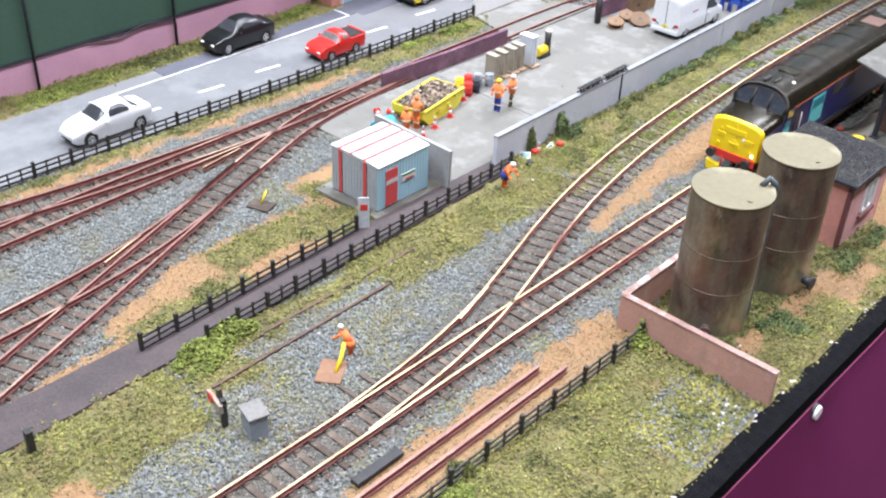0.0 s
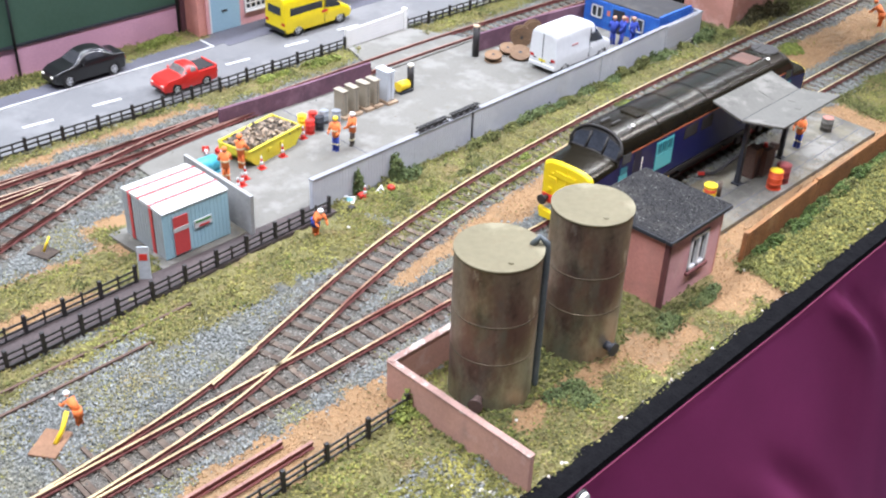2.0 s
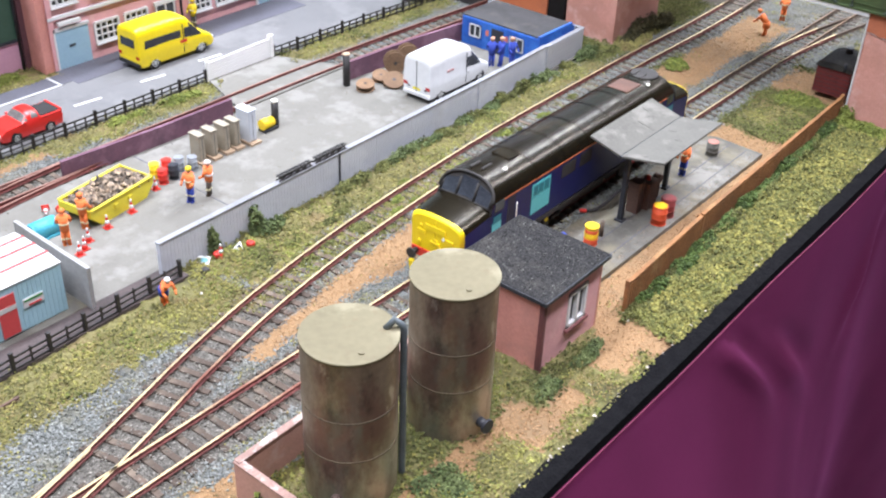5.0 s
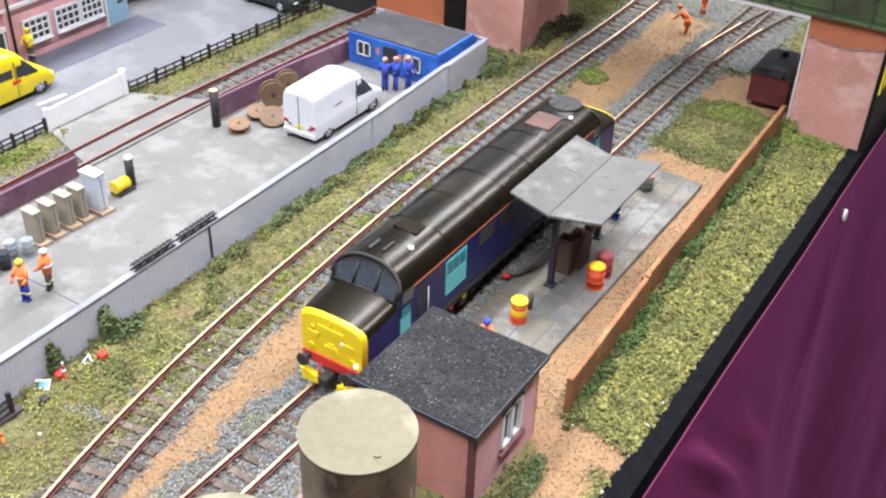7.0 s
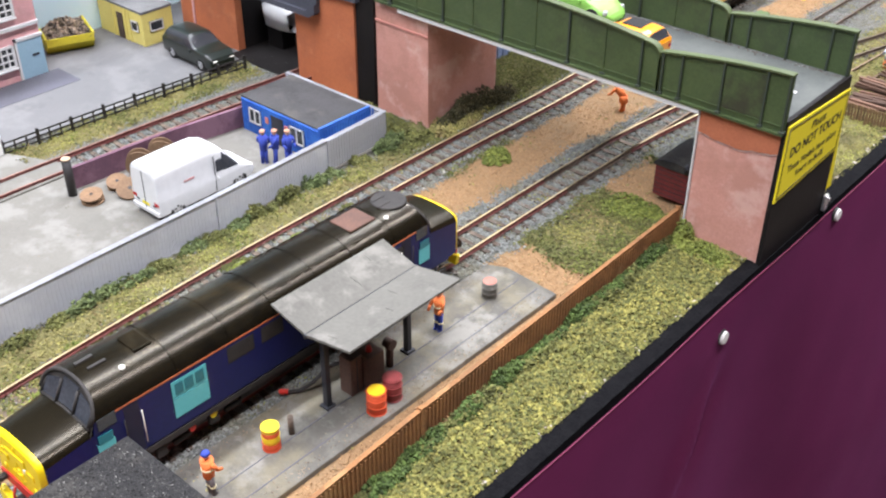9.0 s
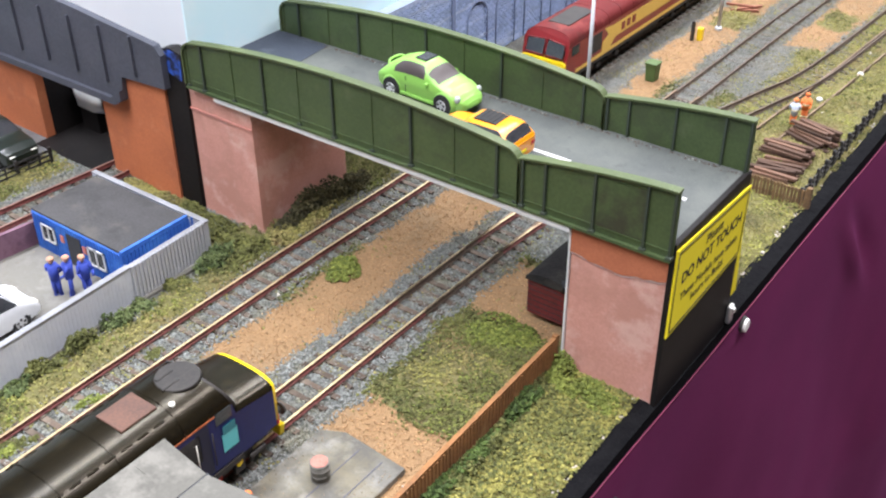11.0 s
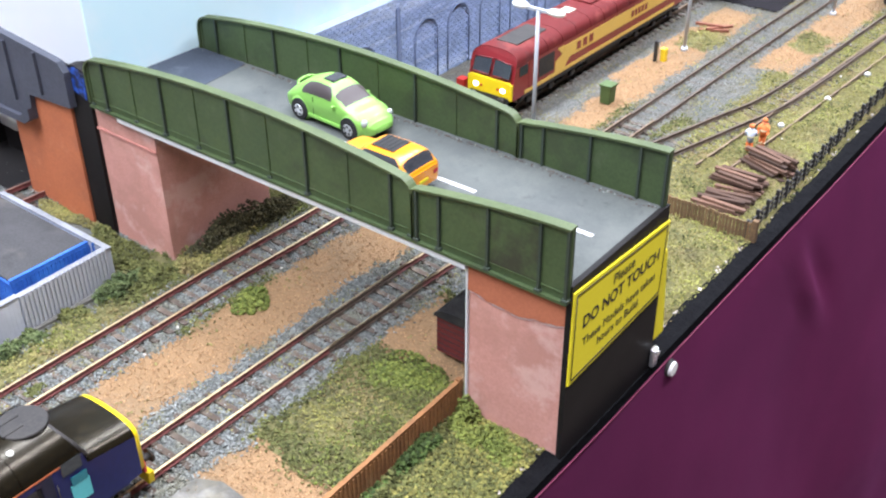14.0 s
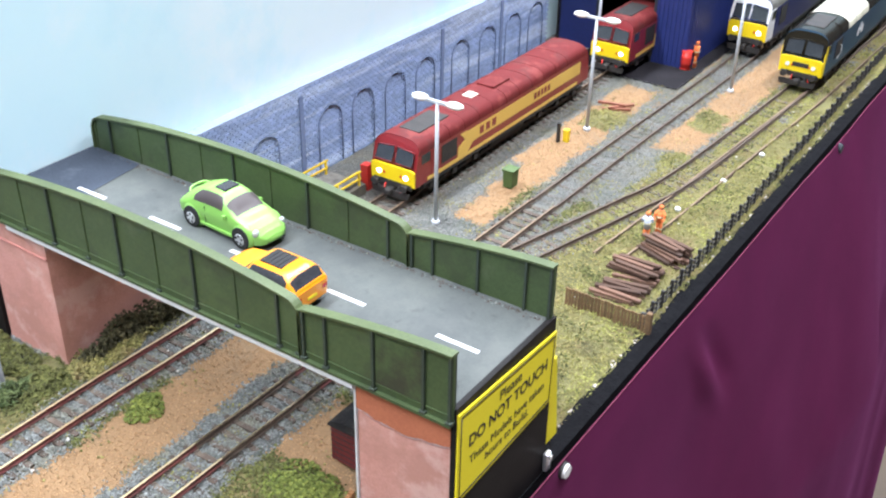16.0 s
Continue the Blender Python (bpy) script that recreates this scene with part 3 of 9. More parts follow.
track("main", LINES["main"], top=DULLTOP, skip=lambda p: p.y < 1022, span=(1008, 1800), side_mat=RAILDARK)
track("back", LINES["back"], top=RUSTTOP, skip=lambda p: 585 < p.y < 690)
track("back_loop", LINES["back_loop"], top=RUSTTOP, skip=lambda p: p.y > 270)
track("yard_throat", LINES["yard_throat"], top=RUSTTOP, skip=lambda p: p.y > 385)
track("yard_branch", LINES["yard_branch"], top=RUSTTOP, skip=lambda p: p.y > 240)


# check rails and crossing frogs of the turnouts
def turnout_bits():
    root = thing("turnout_rails", (0, 0, 0), label="switch blades and check rails of the turnouts", category="track", kind="structure")
    for pts in ([(-262, 300), (-270, 330)], [(-470, 330), (-466, 300)], [(-432, 240), (-420, 205)]):
        part("check_rail", rail_mesh([Vector(p) for p in pts], 1.4, 4.0, 0.8, None), [RAIL, RAILTOP], root)
    for x, y in ((-262, 240), (-262.5, 228)):
        part("point_blade_bar", new_box(x - 6, x + 26, y - 1.0, y + 1.0, 0.4, 1.6, bevel=0.3), SLEEPER, root)


turnout_bits()

# ---- slabs, roads and paths ----
strip("yard_slab", -470, -357, 386, 838, -2, 1.2, CONCRETE, "pale grey stained concrete goods yard slab", "pavement")
strip("crossing_slab_near", -470, -352.5, 388, 430, -2, 0.9, CONCRETE, "pale grey concrete yard entrance", "pavement")
tagged(part("container_slab", new_prism([(-405, 333), (-357, 336), (-357, 392), (-406, 392)], 2, -1, 2.0, bevel=0.4), PADCONC), "grey concrete base slab under the container", "pavement", kind="structure")
tagged(part("fuel_pad", new_prism([(-223, 556), (-181, 556), (-180, 773), (-213, 775), (-223, 770)], 2, -1, 2.4, bevel=0.5), PADCONC), "stained grey concrete fuelling pad beside the track", "pavement", kind="structure")
tagged(part("road", new_prism([(-604, -240), (-527, -240), (-527, 1100), (-660, 1100), (-660, 760), (-604, 752)], 2, -1, 1.0), TARMAC), "pale grey tarmac road through the layout", "road", kind="structure")
strip("parking_strip", -606, -590, 360, 540, -1, 1.4, DARKTAR, "darker tarmac parking strip beside the road", "road", 0.2)
strip("factory_forecourt", -612, -583, 540, 760, -1, 1.3, DARKTAR, "darker tarmac in front of the factory", "road", 0.2)
tagged(part("level_crossing", new_prism([(-527, 606), (-470, 588), (-470, 690), (-527, 664)], 2, -1, 2.2), CONCRETE), "pale grey crossing surface between the rails by the gate", "road", kind="structure")
tagged(part("footpath", new_prism([(-357, -120), (-337, -120), (-334, 120), (-336, 250), (-342, 440), (-357, 440), (-358, 200), (-359, 110)], 2, -1, 1.7), PATHTAR), "narrow dark tarmac footpath between black fences", "pavement", kind="structure")


def road_line(x0, y0, x1, y1, w, z):
    d = Vector((x1 - x0, y1 - y0)).normalized()
    n = Vector((d.y, -d.x)) * w / 2
    pts = [(x0 + n.x, y0 + n.y), (x1 + n.x, y1 + n.y), (x1 - n.x, y1 - n.y), (x0 - n.x, y0 - n.y)]
    return tagged(part("road_marking", new_prism(pts, 2, z - 0.4, z + 0.12), WHITELINE), "white painted road marking", "road marking", group="road markings", kind="structure")


for y in (310, 361, 410, 465, 517, 571, 623):
    road_line(-555, y, -553, y + 20, 2.6, 1.1)
road_line(-589, 300, -589, 530, 1.6, 1.5)
road_line(-606, 530, -589, 530, 1.6, 1.5)
road_line(-606, 412, -589, 412, 1.6, 1.5)

# ---- board front, cloth and backscenes ----
def front_edge():
    bm = bmesh.new()
    r = random.Random(3)
    n = 260
    prev = None
    for k in range(n + 1):
        y = -300 + k * 2300 / n
        row = [(-126.0 + r.uniform(-0.9, 0.9), 0.8 + r.uniform(-0.8, 0.8)), (-121 + r.uniform(-.4, .4), 1.0 + r.uniform(-.3, .4)), (-116.0, 0.2), (-115.5, -60), (-124, -60)]
        ring = [bm.verts.new((x, y, z)) for x, z in row]
        if prev:
            for i in range(len(ring) - 1):
                bm.faces.new((prev[i], prev[i + 1], ring[i + 1], ring[i]))
        prev = ring
    bmesh.ops.recalc_face_normals(bm, faces=bm.faces[:])
    tagged(part("board_edge", bm, BLACKFOAM), "rough black front edge of the baseboard", "edging", kind="structure")
    tagged(part("baseboard", new_box(-660, -124.5, -300, 2000, -60, -2.2), BLACKCARD), "wooden baseboard under the layout", "baseboard", kind="structure")


front_edge()


def trestles():
    """Wooden legs that carry the board, hidden behind the cloth."""
    wood = surf("trestle_pine", (0.42, 0.30, 0.17), (0.33, 0.23, 0.13), 0.7, scale=30, fine=300, bump=0.15, streak=(6, 6, 0.6))
    for y in (-220, 400, 1100, 1880):
        root = thing("trestle", (0, 0, 0), label="pine trestle carrying the layout board", category="trestle", group="trestles")
        for x in (-640, -180):
            part("leg", new_box(x, x + 44, y, y + 44, -950, -60, bevel=1.5), wood, root)
        part("cross_rail", new_box(-596, -180, y + 8, y + 36, -780, -720, bevel=1.5), wood, root)


trestles()


def cloth():
    bm = bmesh.new()
    ny, nz = 620, 96
    rows = []
    for i in range(ny + 1):
        y = -320 + i * 2400 / ny
        col = []
        for j in range(nz + 1):
            d = 945 * (j / nz) ** 1.9
            grow = min(1.0, d / 90)
            crease = 0.0
            fold = 7.0 * noise.noise((y * 0.006, d * 0.002, 2.0)) + 1.2 * noise.noise((y * 0.016 + d * 0.008, d * 0.006, 6.0))
            for cy, cd, amp, lean, wide in ((594, 22, 4.5, 0.9, 8), (612, 44, 2.6, 0.5, 14), (660, 62, 5.0, 1.0, 12), (500, 80, 5.0, 0.9, 12), (790, 70, 5.0, -0.7, 11), (330, 60, 4.0, 0.8, 11), (1120, 55, 4.0, 0.6, 11)):
                along = (y - cy) - lean * (d - cd)
                reach = math.exp(-((d - cd) / 26) ** 2)
                crease += reach * amp * (math.exp(-(along / wide) ** 2) - 0.8 * math.exp(-((along - 1.6 * wide) / wide) ** 2))
            pull = 2.6 * math.exp(-d / 16) * (0.5 + 0.5 * math.cos((y - 374) * 2 * math.pi / 220))
            top = 2.0 + 1.6 * noise.noise((y * 0.01, 0, 4)) + pull * 0.5
            lean = 0.45 * math.exp(-((y - 450) / 200) ** 2) + 0.22 * math.exp(-((y - 1330) / 300) ** 2) + 0.05 * noise.noise((y * 0.009, 1.5, 8.0))
            drop = min(d, 230.0)
            col.append(bm.verts.new((-111.8 + grow * fold + min(1.0, d / 14) * max(crease, -3.5) + d * 0.03 + lean * drop, y, top - d)))
        rows.append(col)
    for u, v in zip(rows, rows[1:]):
        for j in range(nz):
            f = bm.faces.new((u[j], u[j + 1], v[j + 1], v[j]))
            f.smooth = True
    bmesh.ops.solidify(bm, geom=bm.faces[:], thickness=0.9)
    bmesh.ops.recalc_face_normals(bm, faces=bm.faces[:])
    root = tagged(part("curtain", bm, CLOTH), "maroon cloth curtain pinned along the board front", "curtain")
    hem = []
    for i in range(241):
        y = -320 + i * 10
        hem.append((-111.6, y, 1.2 + 1.6 * noise.noise((y * 0.01, 0, 4)) + 1.3 * (0.5 + 0.5 * math.cos((y - 374) * 2 * math.pi / 220))))
    bm = bmesh.new()
    tube(bm, hem, 0.45, seg=8)
    part("hem", bm, surf("cloth_hem", (0.16, 0.018, 0.056), (0.115, 0.014, 0.04), 0.8, scale=60, bump=0.2), root, "paler stitched hem")
    return root


cloth()
STUD = surf("white_stud_plastic", (0.85, 0.85, 0.83), (0.78, 0.78, 0.76), 0.3, scale=90, bump=0.0)


def stud(y, z, dark=False):
    root = thing("press_stud", (-110.9, y, z), label="dark press stud on the cloth" if dark else "round white press stud pinning the cloth", category="stud", group="cloth studs")
    bm = new_cyl((-0.5, 0, 0), (1.2, 0, 0), 4.4, 4.0, seg=24)
    part("washer", bm, DARKSTEEL if dark else BLACKFENCE, root, "black washer")
    bm = new_cyl((1.1, 0, 0), (2.6, 0, 0), 3.8, 3.2, seg=24)
    part("cap", bm, DARKSTEEL if dark else STUD, root)


for y, z, dk in ((369, -2, 0), (821, -17, 0), (949, -3, 0), (1372, -4, 1)):
    stud(y, z, bool(dk))


def hasp():
    bm = new_box(-1.5, 1.0, -2.2, 2.2, -5, 5, bevel=0.8)
    cyl(bm, (1.0, 0, 3), (2.0, 0, 3), 1.3, seg=12)
    ob = part("catch_plate", bm, surf("bright_steel", (0.75, 0.76, 0.78), (0.6, 0.6, 0.62), 0.3, metal=0.8, bump=0.05), at=(-114.8, 940, 7))
    tagged(ob, "small bright steel catch plate on black board", "catch")


hasp()


def backscene(name, pts, z1, material, label, thick=5):
    """A board along a line of plan points."""
    for (xa, ya), (xb, yb) in zip(pts, pts[1:]):
        d = Vector((xb - xa, yb - ya)).normalized()
        n = Vector((d.y, -d.x)) * thick
        tagged(part(name, new_prism([(xa, ya), (xb, yb), (xb - n.x, yb - n.y), (xa - n.x, ya - n.y)], 2, -20, z1), material), label, "backscene", kind="structure")


backscene("backscene_west", [(-662, -320), (-662, 1080)], 240, SKYBLUE, "plain pale blue painted sky backscene board", -5)
backscene("backscene_yard", [(-398, 872), (-398, 1800)], 240, SKYBLUE, "plain pale blue painted sky backscene board", -1.2)
backscene("backscene_end", [(-404, 940), (-664, 940)], 240, SKYGREY, "plain pale grey painted backscene board", -5)
backscene("backscene_far", [(-398, 1790), (-118, 1790)], 240, SKYBLUE, "plain pale blue painted end board", -5)


# ---- green road bridge ----
def bridge():
    root = thing("road_bridge", (0, 0, 0), label="green plate girder road bridge on pink brick piers", category="bridge")
    # deck
    part("deck", new_prism([(-396, 868), (-118, 868), (-118, 938), (-396, 938)], 2, 79, 84), BRIDGEROAD, root, "grey worn road deck")
    part("deck_patch", new_prism([(-396, 869), (-352, 869), (-359, 936), (-396, 937)], 2, 83.8, 84.3), surf("patch_tarmac", (0.052, 0.066, 0.092), (0.036, 0.046, 0.066), 0.9, scale=40, fine=900, bump=0.3, stains=(((0.09, 0.11, 0.14), 30, 0.5, 0.56),)), root, "darker tarmac patch at the deck end")
    for k, x in enumerate((-364, -313, -261, -205, -149)):
        part("lane_dash", new_box(x, x + 20, 899.6, 901.9, 83.9, 84.35), WHITELINE, root, "white dashed lane marking")
    part("soffit_strip", new_box(-374, -163, 864.2, 868.2, 74.2, 77.2), WHITEPAINT, root, "white painted edge strip")
    part("soffit", new_box(-394, -164, 868.5, 937, 74.5, 79), DARKSTEEL, root, "dark underside")

    def girder(y):
        for name, x0, x1, za, zm, zb in (("girder", -393.5, -189.0, 101.5, 110.0, 103.0), ("girder", -188.5, -117.5, 100.8, 107.0, 108.6)):
            n = 40
            top = []
            ends = [0.0, 0.0012, 0.004, 0.008, 0.014, 0.02] if x1 < -150 else [0.0]
            for u in ends + [k / n for k in range(1, n)] + [1 - e for e in reversed(ends)]:
                x = x0 + (x1 - x0) * u
                if x1 > -150:
                    z = za + (zb - za) * (1 - (1 - u) ** 1.5)
                else:
                    z = (1 - u) * (1 - u) * za + 2 * u * (1 - u) * (2 * zm - 0.5 * (za + zb)) + u * u * zb
                r = 6.0
                e = min(x - x0, x1 - x) if x1 < -150 else r
                if e < r:
                    z -= r - math.sqrt(max(0.0, r * r - (r - e) ** 2))
                top.append((x, z))
            poly = [(x0, 77.3)] + top + [(x1, 77.3)]
            g = part(name, new_prism(poly, 1, y - 0.7, y + 0.7), GREENSTEEL, root)
            # top flange
            bm = bmesh.new()
            prev = None
            line = [(x0, 79)] + top + ([(x1, 79)] if x1 < -150 else [])
            for k, (x, z) in enumerate(line):
                (xa, za_), (xb, zb_) = line[max(k - 1, 0)], line[min(k + 1, len(line) - 1)]
                d = math.hypot(xb - xa, zb_ - za_)
                nx, nz = -(zb_ - za_) / d, (xb - xa) / d
                ring = [bm.verts.new((x + nx * o, y + s * 2.2, z + nz * o)) for o, s in ((-0.3, -1), (-0.3, 1), (0.7, 1), (0.7, -1))]
                if prev:
                    for i in range(4):
                        bm.faces.new((prev[i], prev[(i + 1) % 4], ring[(i + 1) % 4], ring[i]))
                else:
                    bm.faces.new(ring)
                prev = ring
            bm.faces.new(prev)
            bmesh.ops.recalc_face_normals(bm, faces=bm.faces[:])
            part("top_flange", bm, surf("green_flange_paint", (0.088, 0.116, 0.045), (0.06, 0.083, 0.033), 0.55, scale=50, bump=0.1), g, "paler worn green flange")
            ribs = (-392, -380, -359, -337, -314.5, -292, -269, -246, -223, -200, -190.5) if x1 < -150 else (-187, -176, -153, -130, -118.4)
            for k, x in enumerate(ribs):
                zt = min(top, key=lambda p: abs(p[0] - x))[1] - 0.4
                # Strong ribs use darker green: dark lines with their shading coloured in.
                strong = k % 2 == 1 or x1 > -150
                h = 2.0 if strong else 1.2
                part("stiffener", new_box(x - 0.55, x + 0.55, y - h, y + h, 77.5, zt), GREENDARK if strong else GREENSTEEL, g)
                for side in (-1, 1):
                    part("stiffener_foot", new_box(x - 1.4, x + 1.4, min(y, y + side * (h + 0.5)), max(y, y + side * (h + 0.5)), 77.9, 79.4, bevel=0.3), GREENDARK, g)
            for side in (-1, 1):
                part("angle_strip", new_box(x0 + 0.6, x1 - 0.6, min(y, y + side * 1.15), max(y, y + side * 1.15), 81.0, 81.7), GREENSTEEL, g)
            part("bottom_flange", new_box(x0, x1, y - 2.4, y + 2.4, 77.0, 78.3), GREENSTEEL, g)

    girder(866)
    girder(938)
    part("sooty_patch", new_prism([(-152.2, 81.9), (-130.8, 81.9), (-130.8, 105.0), (-152.2, 103.6)], 1, 865.0, 865.32), surf("sooty_green_paint", (0.066, 0.098, 0.037), (0.047, 0.074, 0.028), 0.58, scale=40, fine=700, bump=0.1, stains=(((0.033, 0.029, 0.02), 16, 0.85, 0.46),)), root, "sooty stain on the girder")
    # grit swept against the girders
    gr = random.Random(41)
    for name, material, count, seed in (("kerb_grit", SLEEPER, 900, 42), ("kerb_flecks", CHIP, 260, 43)):
        spots = [(gr.uniform(-392, -120), (869.0 + abs(gr.gauss(0, 1.1))) if gr.random() < 0.5 else (935.2 - abs(gr.gauss(0, 1.1))), 84.0) for _ in range(count)]
        ob = lumps(name, spots, 0.5, 1.3, 0.7, material, seed, "loose grit along the girders")
        ob.parent = root
        del ob["category"]
    # near pier
    pier = part("pier", new_box(-163, -119, 867, 937, -6, 78.5, bevel=0.3), PIERPAPER, root, "pale pink brick paper pier")
    tr = random.Random(17)
    torn = [(-163.4 + k * 44.6 / 14, 64.0 - 2.2 * math.sin(k * 0.28) + tr.uniform(-0.7, 0.7)) for k in range(15)]
    part("torn_edge", new_prism([(x, z - tr.uniform(0.3, 1.3)) for x, z in torn] + [(-118.8, 70), (-163.4, 70)], 1, 866.5, 867.1), surf("torn_paper", (0.66, 0.52, 0.50), (0.5, 0.3, 0.28), 0.9, scale=300), pier, "torn pale paper edge")
    part("pier_band", new_prism(torn + [(-118.8, 76.6), (-163.4, 76.6)], 1, 866.2, 866.9), REDBRICK, pier, "red brick band under the girder")
    part("pier_edge", new_box(-163.9, -163.0, 866, 868, -5, 77), WHITEPAINT, pier, "torn white paper edge")
    # far pier
    far = part("pier", new_box(-397, -352, 868, 937, -6, 76.5, bevel=0.3), PIERPAPER, root, "pale pink brick paper pier")
    part("pier_band", new_prism([(-397.2, 62.5), (-351.8, 62), (-351.8, 63.2), (-397.2, 63.8)], 1, 867.2, 868.1), PINKBRICK, far, "darker brick course")
    # black end with its notice
    part("end_panel", new_box(-118.9, -116.6, 866.5, 940.5, -30, 84.2), BLACKCARD, root, "black painted end panel")
    return root


bridge()


def notice():
    root = thing("notice_sign", (-116.5, 866, 0), label="yellow notice card with black writing on the bridge end", category="sign")
    part("card", new_prism([(0.6, 38.5), (73, 41.5), (74.5, 77), (1.0, 81.5)], 0, 0, 0.8), SIGNYELLOW, root)
    bm = bmesh.new()
    q = [(2.4, 40.4), (71.6, 43.2), (72.8, 75.4), (2.8, 79.6)]
    for a, b in zip(q, q[1:] + q[:1]):
        tube(bm, [(0.85, a[0], a[1]), (0.85, b[0], b[1])], 0.28, seg=4)
    part("border_line", bm, INK, root, "thin black border")
    slant = radians(-2.5)
    for text, size, y, z in (("Please", 6.8, 38, 72.0), ("DO NOT TOUCH", 7.6, 38, 64.2), ("These Models have taken", 5.6, 37.5, 54.6), ("hours to Build.", 5.6, 37, 48.6)):
        m = Matrix.Translation((0.95 * MM, y * MM, z * MM)) @ Euler((radians(90), 0, radians(90))).to_matrix().to_4x4()
        lettering("writing", text, size, m, INK, root, extrude=0.03, bold=0.12 if "TOUCH" in text else 0.0)
    return root


notice()
tagged(part("yellow_card", new_prism([(938, 9), (957, 9), (951, 56), (938, 57)], 0, -120.6, -119.8), SIGNYELLOW), "plain yellow card at the bridge foot", "card")


# ---- grey girder portal and brick abutments at the yard end ----
def portal():
    root = thing("brick_portal", (0, 0, 0), label="orange brick portal under a grey girder bridge", category="bridge")
    part("abutment", new_prism([(-474, -4), (-414, -4), (-414, 74), (-446, 74), (-446, 60), (-474, 56)], 1, 867, 873), ORANGEBRICK, root)
    part("abutment_pilaster", new_prism([(-446, -4), (-414, -4), (-414, 74), (-446, 74)], 1, 865, 867), ORANGEBRICK, root)
    part("abutment", new_box(-606, -540, 867, 873, -4, 62), ORANGEBRICK, root)
    part("abutment_edge", new_box(-591, -589, 866, 867, -4, 60), PINKLIGHT, root, "pale paper joint")
    # Black boards and floor added to give the opening its dark interior.
    part("tunnel_side", new_box(-478, -474.5, 873, 912, -2, 58), BLACKCARD, root, "dark tunnel side")
    part("tunnel_side", new_box(-543, -540.5, 873, 912, -2, 58), BLACKCARD, root, "dark tunnel side")
    part("tunnel_roof", new_box(-540.5, -478, 873, 878, 56, 58), BLACKCARD, root, "dark tunnel roof")
    part("black_joint", new_prism([(-414, -4), (-398, -4), (-397, 93), (-406, 95), (-413, 93)], 1, 866.3, 873), BLACKCARD, root, "black painted gap between boards")
    part("paint_splash", new_prism([(-412, 82), (-399, 78), (-398, 92), (-406, 94), (-412, 92)], 1, 865.9, 866.4), surf("blue_splash", (0.02, 0.09, 0.45), (0.008, 0.01, 0.03), 0.6, scale=140, fine=300, mix=0.3), root, "blue paint splash")
    girder = part("girder", new_prism([(-660, 56), (-455, 56), (-446, 62), (-445, 70), (-409, 72), (-409, 91), (-413, 96), (-482, 103), (-560, 107), (-660, 107)], 1, 862, 866), GREYSTEEL, root, "dark grey plate girder")
    for x in range(-640, -412, 26):
        part("stiffener", new_box(x, x + 1.2, 860.4, 862.2, 64 if x < -450 else 74, 90 if x > -430 else 97), GREYSTEEL, girder)
    part("flange", new_prism([(-660, 52), (-452, 52), (-446, 56), (-446, 62), (-455, 56), (-660, 56)], 1, 859.5, 867), GREYSTEEL, girder)
    part("tunnel_floor", new_box(-540, -478, 858, 912, 0.4, 1.3), BLACKCARD, root, "black floor inside the portal")
    part("tunnel_back", new_box(-543, -474.5, 912, 915, -2, 58), BLACKCARD, root, "dark tunnel end")


portal()


# ---- grey yard wall ----
def yard_wall():
    root = thing("wall_yard", (0, 0, 0), label="pale grey corrugated yard wall with a coping", category="wall", kind="structure")
    paling = None
    segs = [(-351.5, 430), (-353.5, 562), (-356, 700), (-359.4, 786), (-361.2, 836)]
    for i, ((xa, ya), (xb, yb)) in enumerate(zip(segs, segs[1:])):
        h = 20.2 if i < 3 else 19.4
        part("wall_panel", new_prism([(xa, ya + 0.4), (xb, yb - 0.2), (xb - 2.4, yb - 0.2), (xa - 2.4, ya + 0.4)], 2, -1, h), GREYWALL, root)
        part("coping", new_prism([(xa + 0.5, ya + 0.2), (xb + 0.5, yb), (xb - 3.0, yb), (xa - 3.0, ya + 0.2)], 2, h, h + 1.0, bevel=0.25), COPING, root)
        n = int((yb - ya) / 2.2)
        bm = bmesh.new()
        for k in range(n):
            u = (k + 0.5) / n
            x, y = xa + (xb - xa) * u, ya + (yb - ya) * u
            if i < 3:
                box(bm, x - 0.1, x + 0.13, y - 0.5, y + 0.5, 0.5, 19.8)
            else:
                if paling is None:
                    paling = part("paling", new_prism([(-0.75, 0.5), (0.75, 0.5), (0.75, 19.6), (0, 21.4), (-0.75, 19.6)], 0, 0.55, 0.95), PALEPALING, root, "pale pointed paling", at=(x, y, 0))
                else:
                    again(paling, (x, y, RND.uniform(-0.25, 0.15)))
        if i < 3:
            part("wall_ribs", bm, GREYWALL, root)["kind"] = "stuff"
        else:
            bm.free()
        part("joint_strip", new_box(xa - 0.2, xa + 0.5, ya + 0.5, ya + 1.5, 0, h), DARKSTEEL if i == 1 else GREYWALL, root)
    part("return_wall", new_box(-452, -361.4, 836.2, 838.6, -1, 19.4), GREYWALL, root)
    part("coping", new_box(-452.3, -360.8, 835.8, 839.0, 19.4, 20.4, bevel=0.25), COPING, root)


PALEPALING = surf("pale_paling_paint", (0.55, 0.56, 0.60), (0.45, 0.46, 0.50), 0.7, scale=60, bump=0.1)
yard_wall()


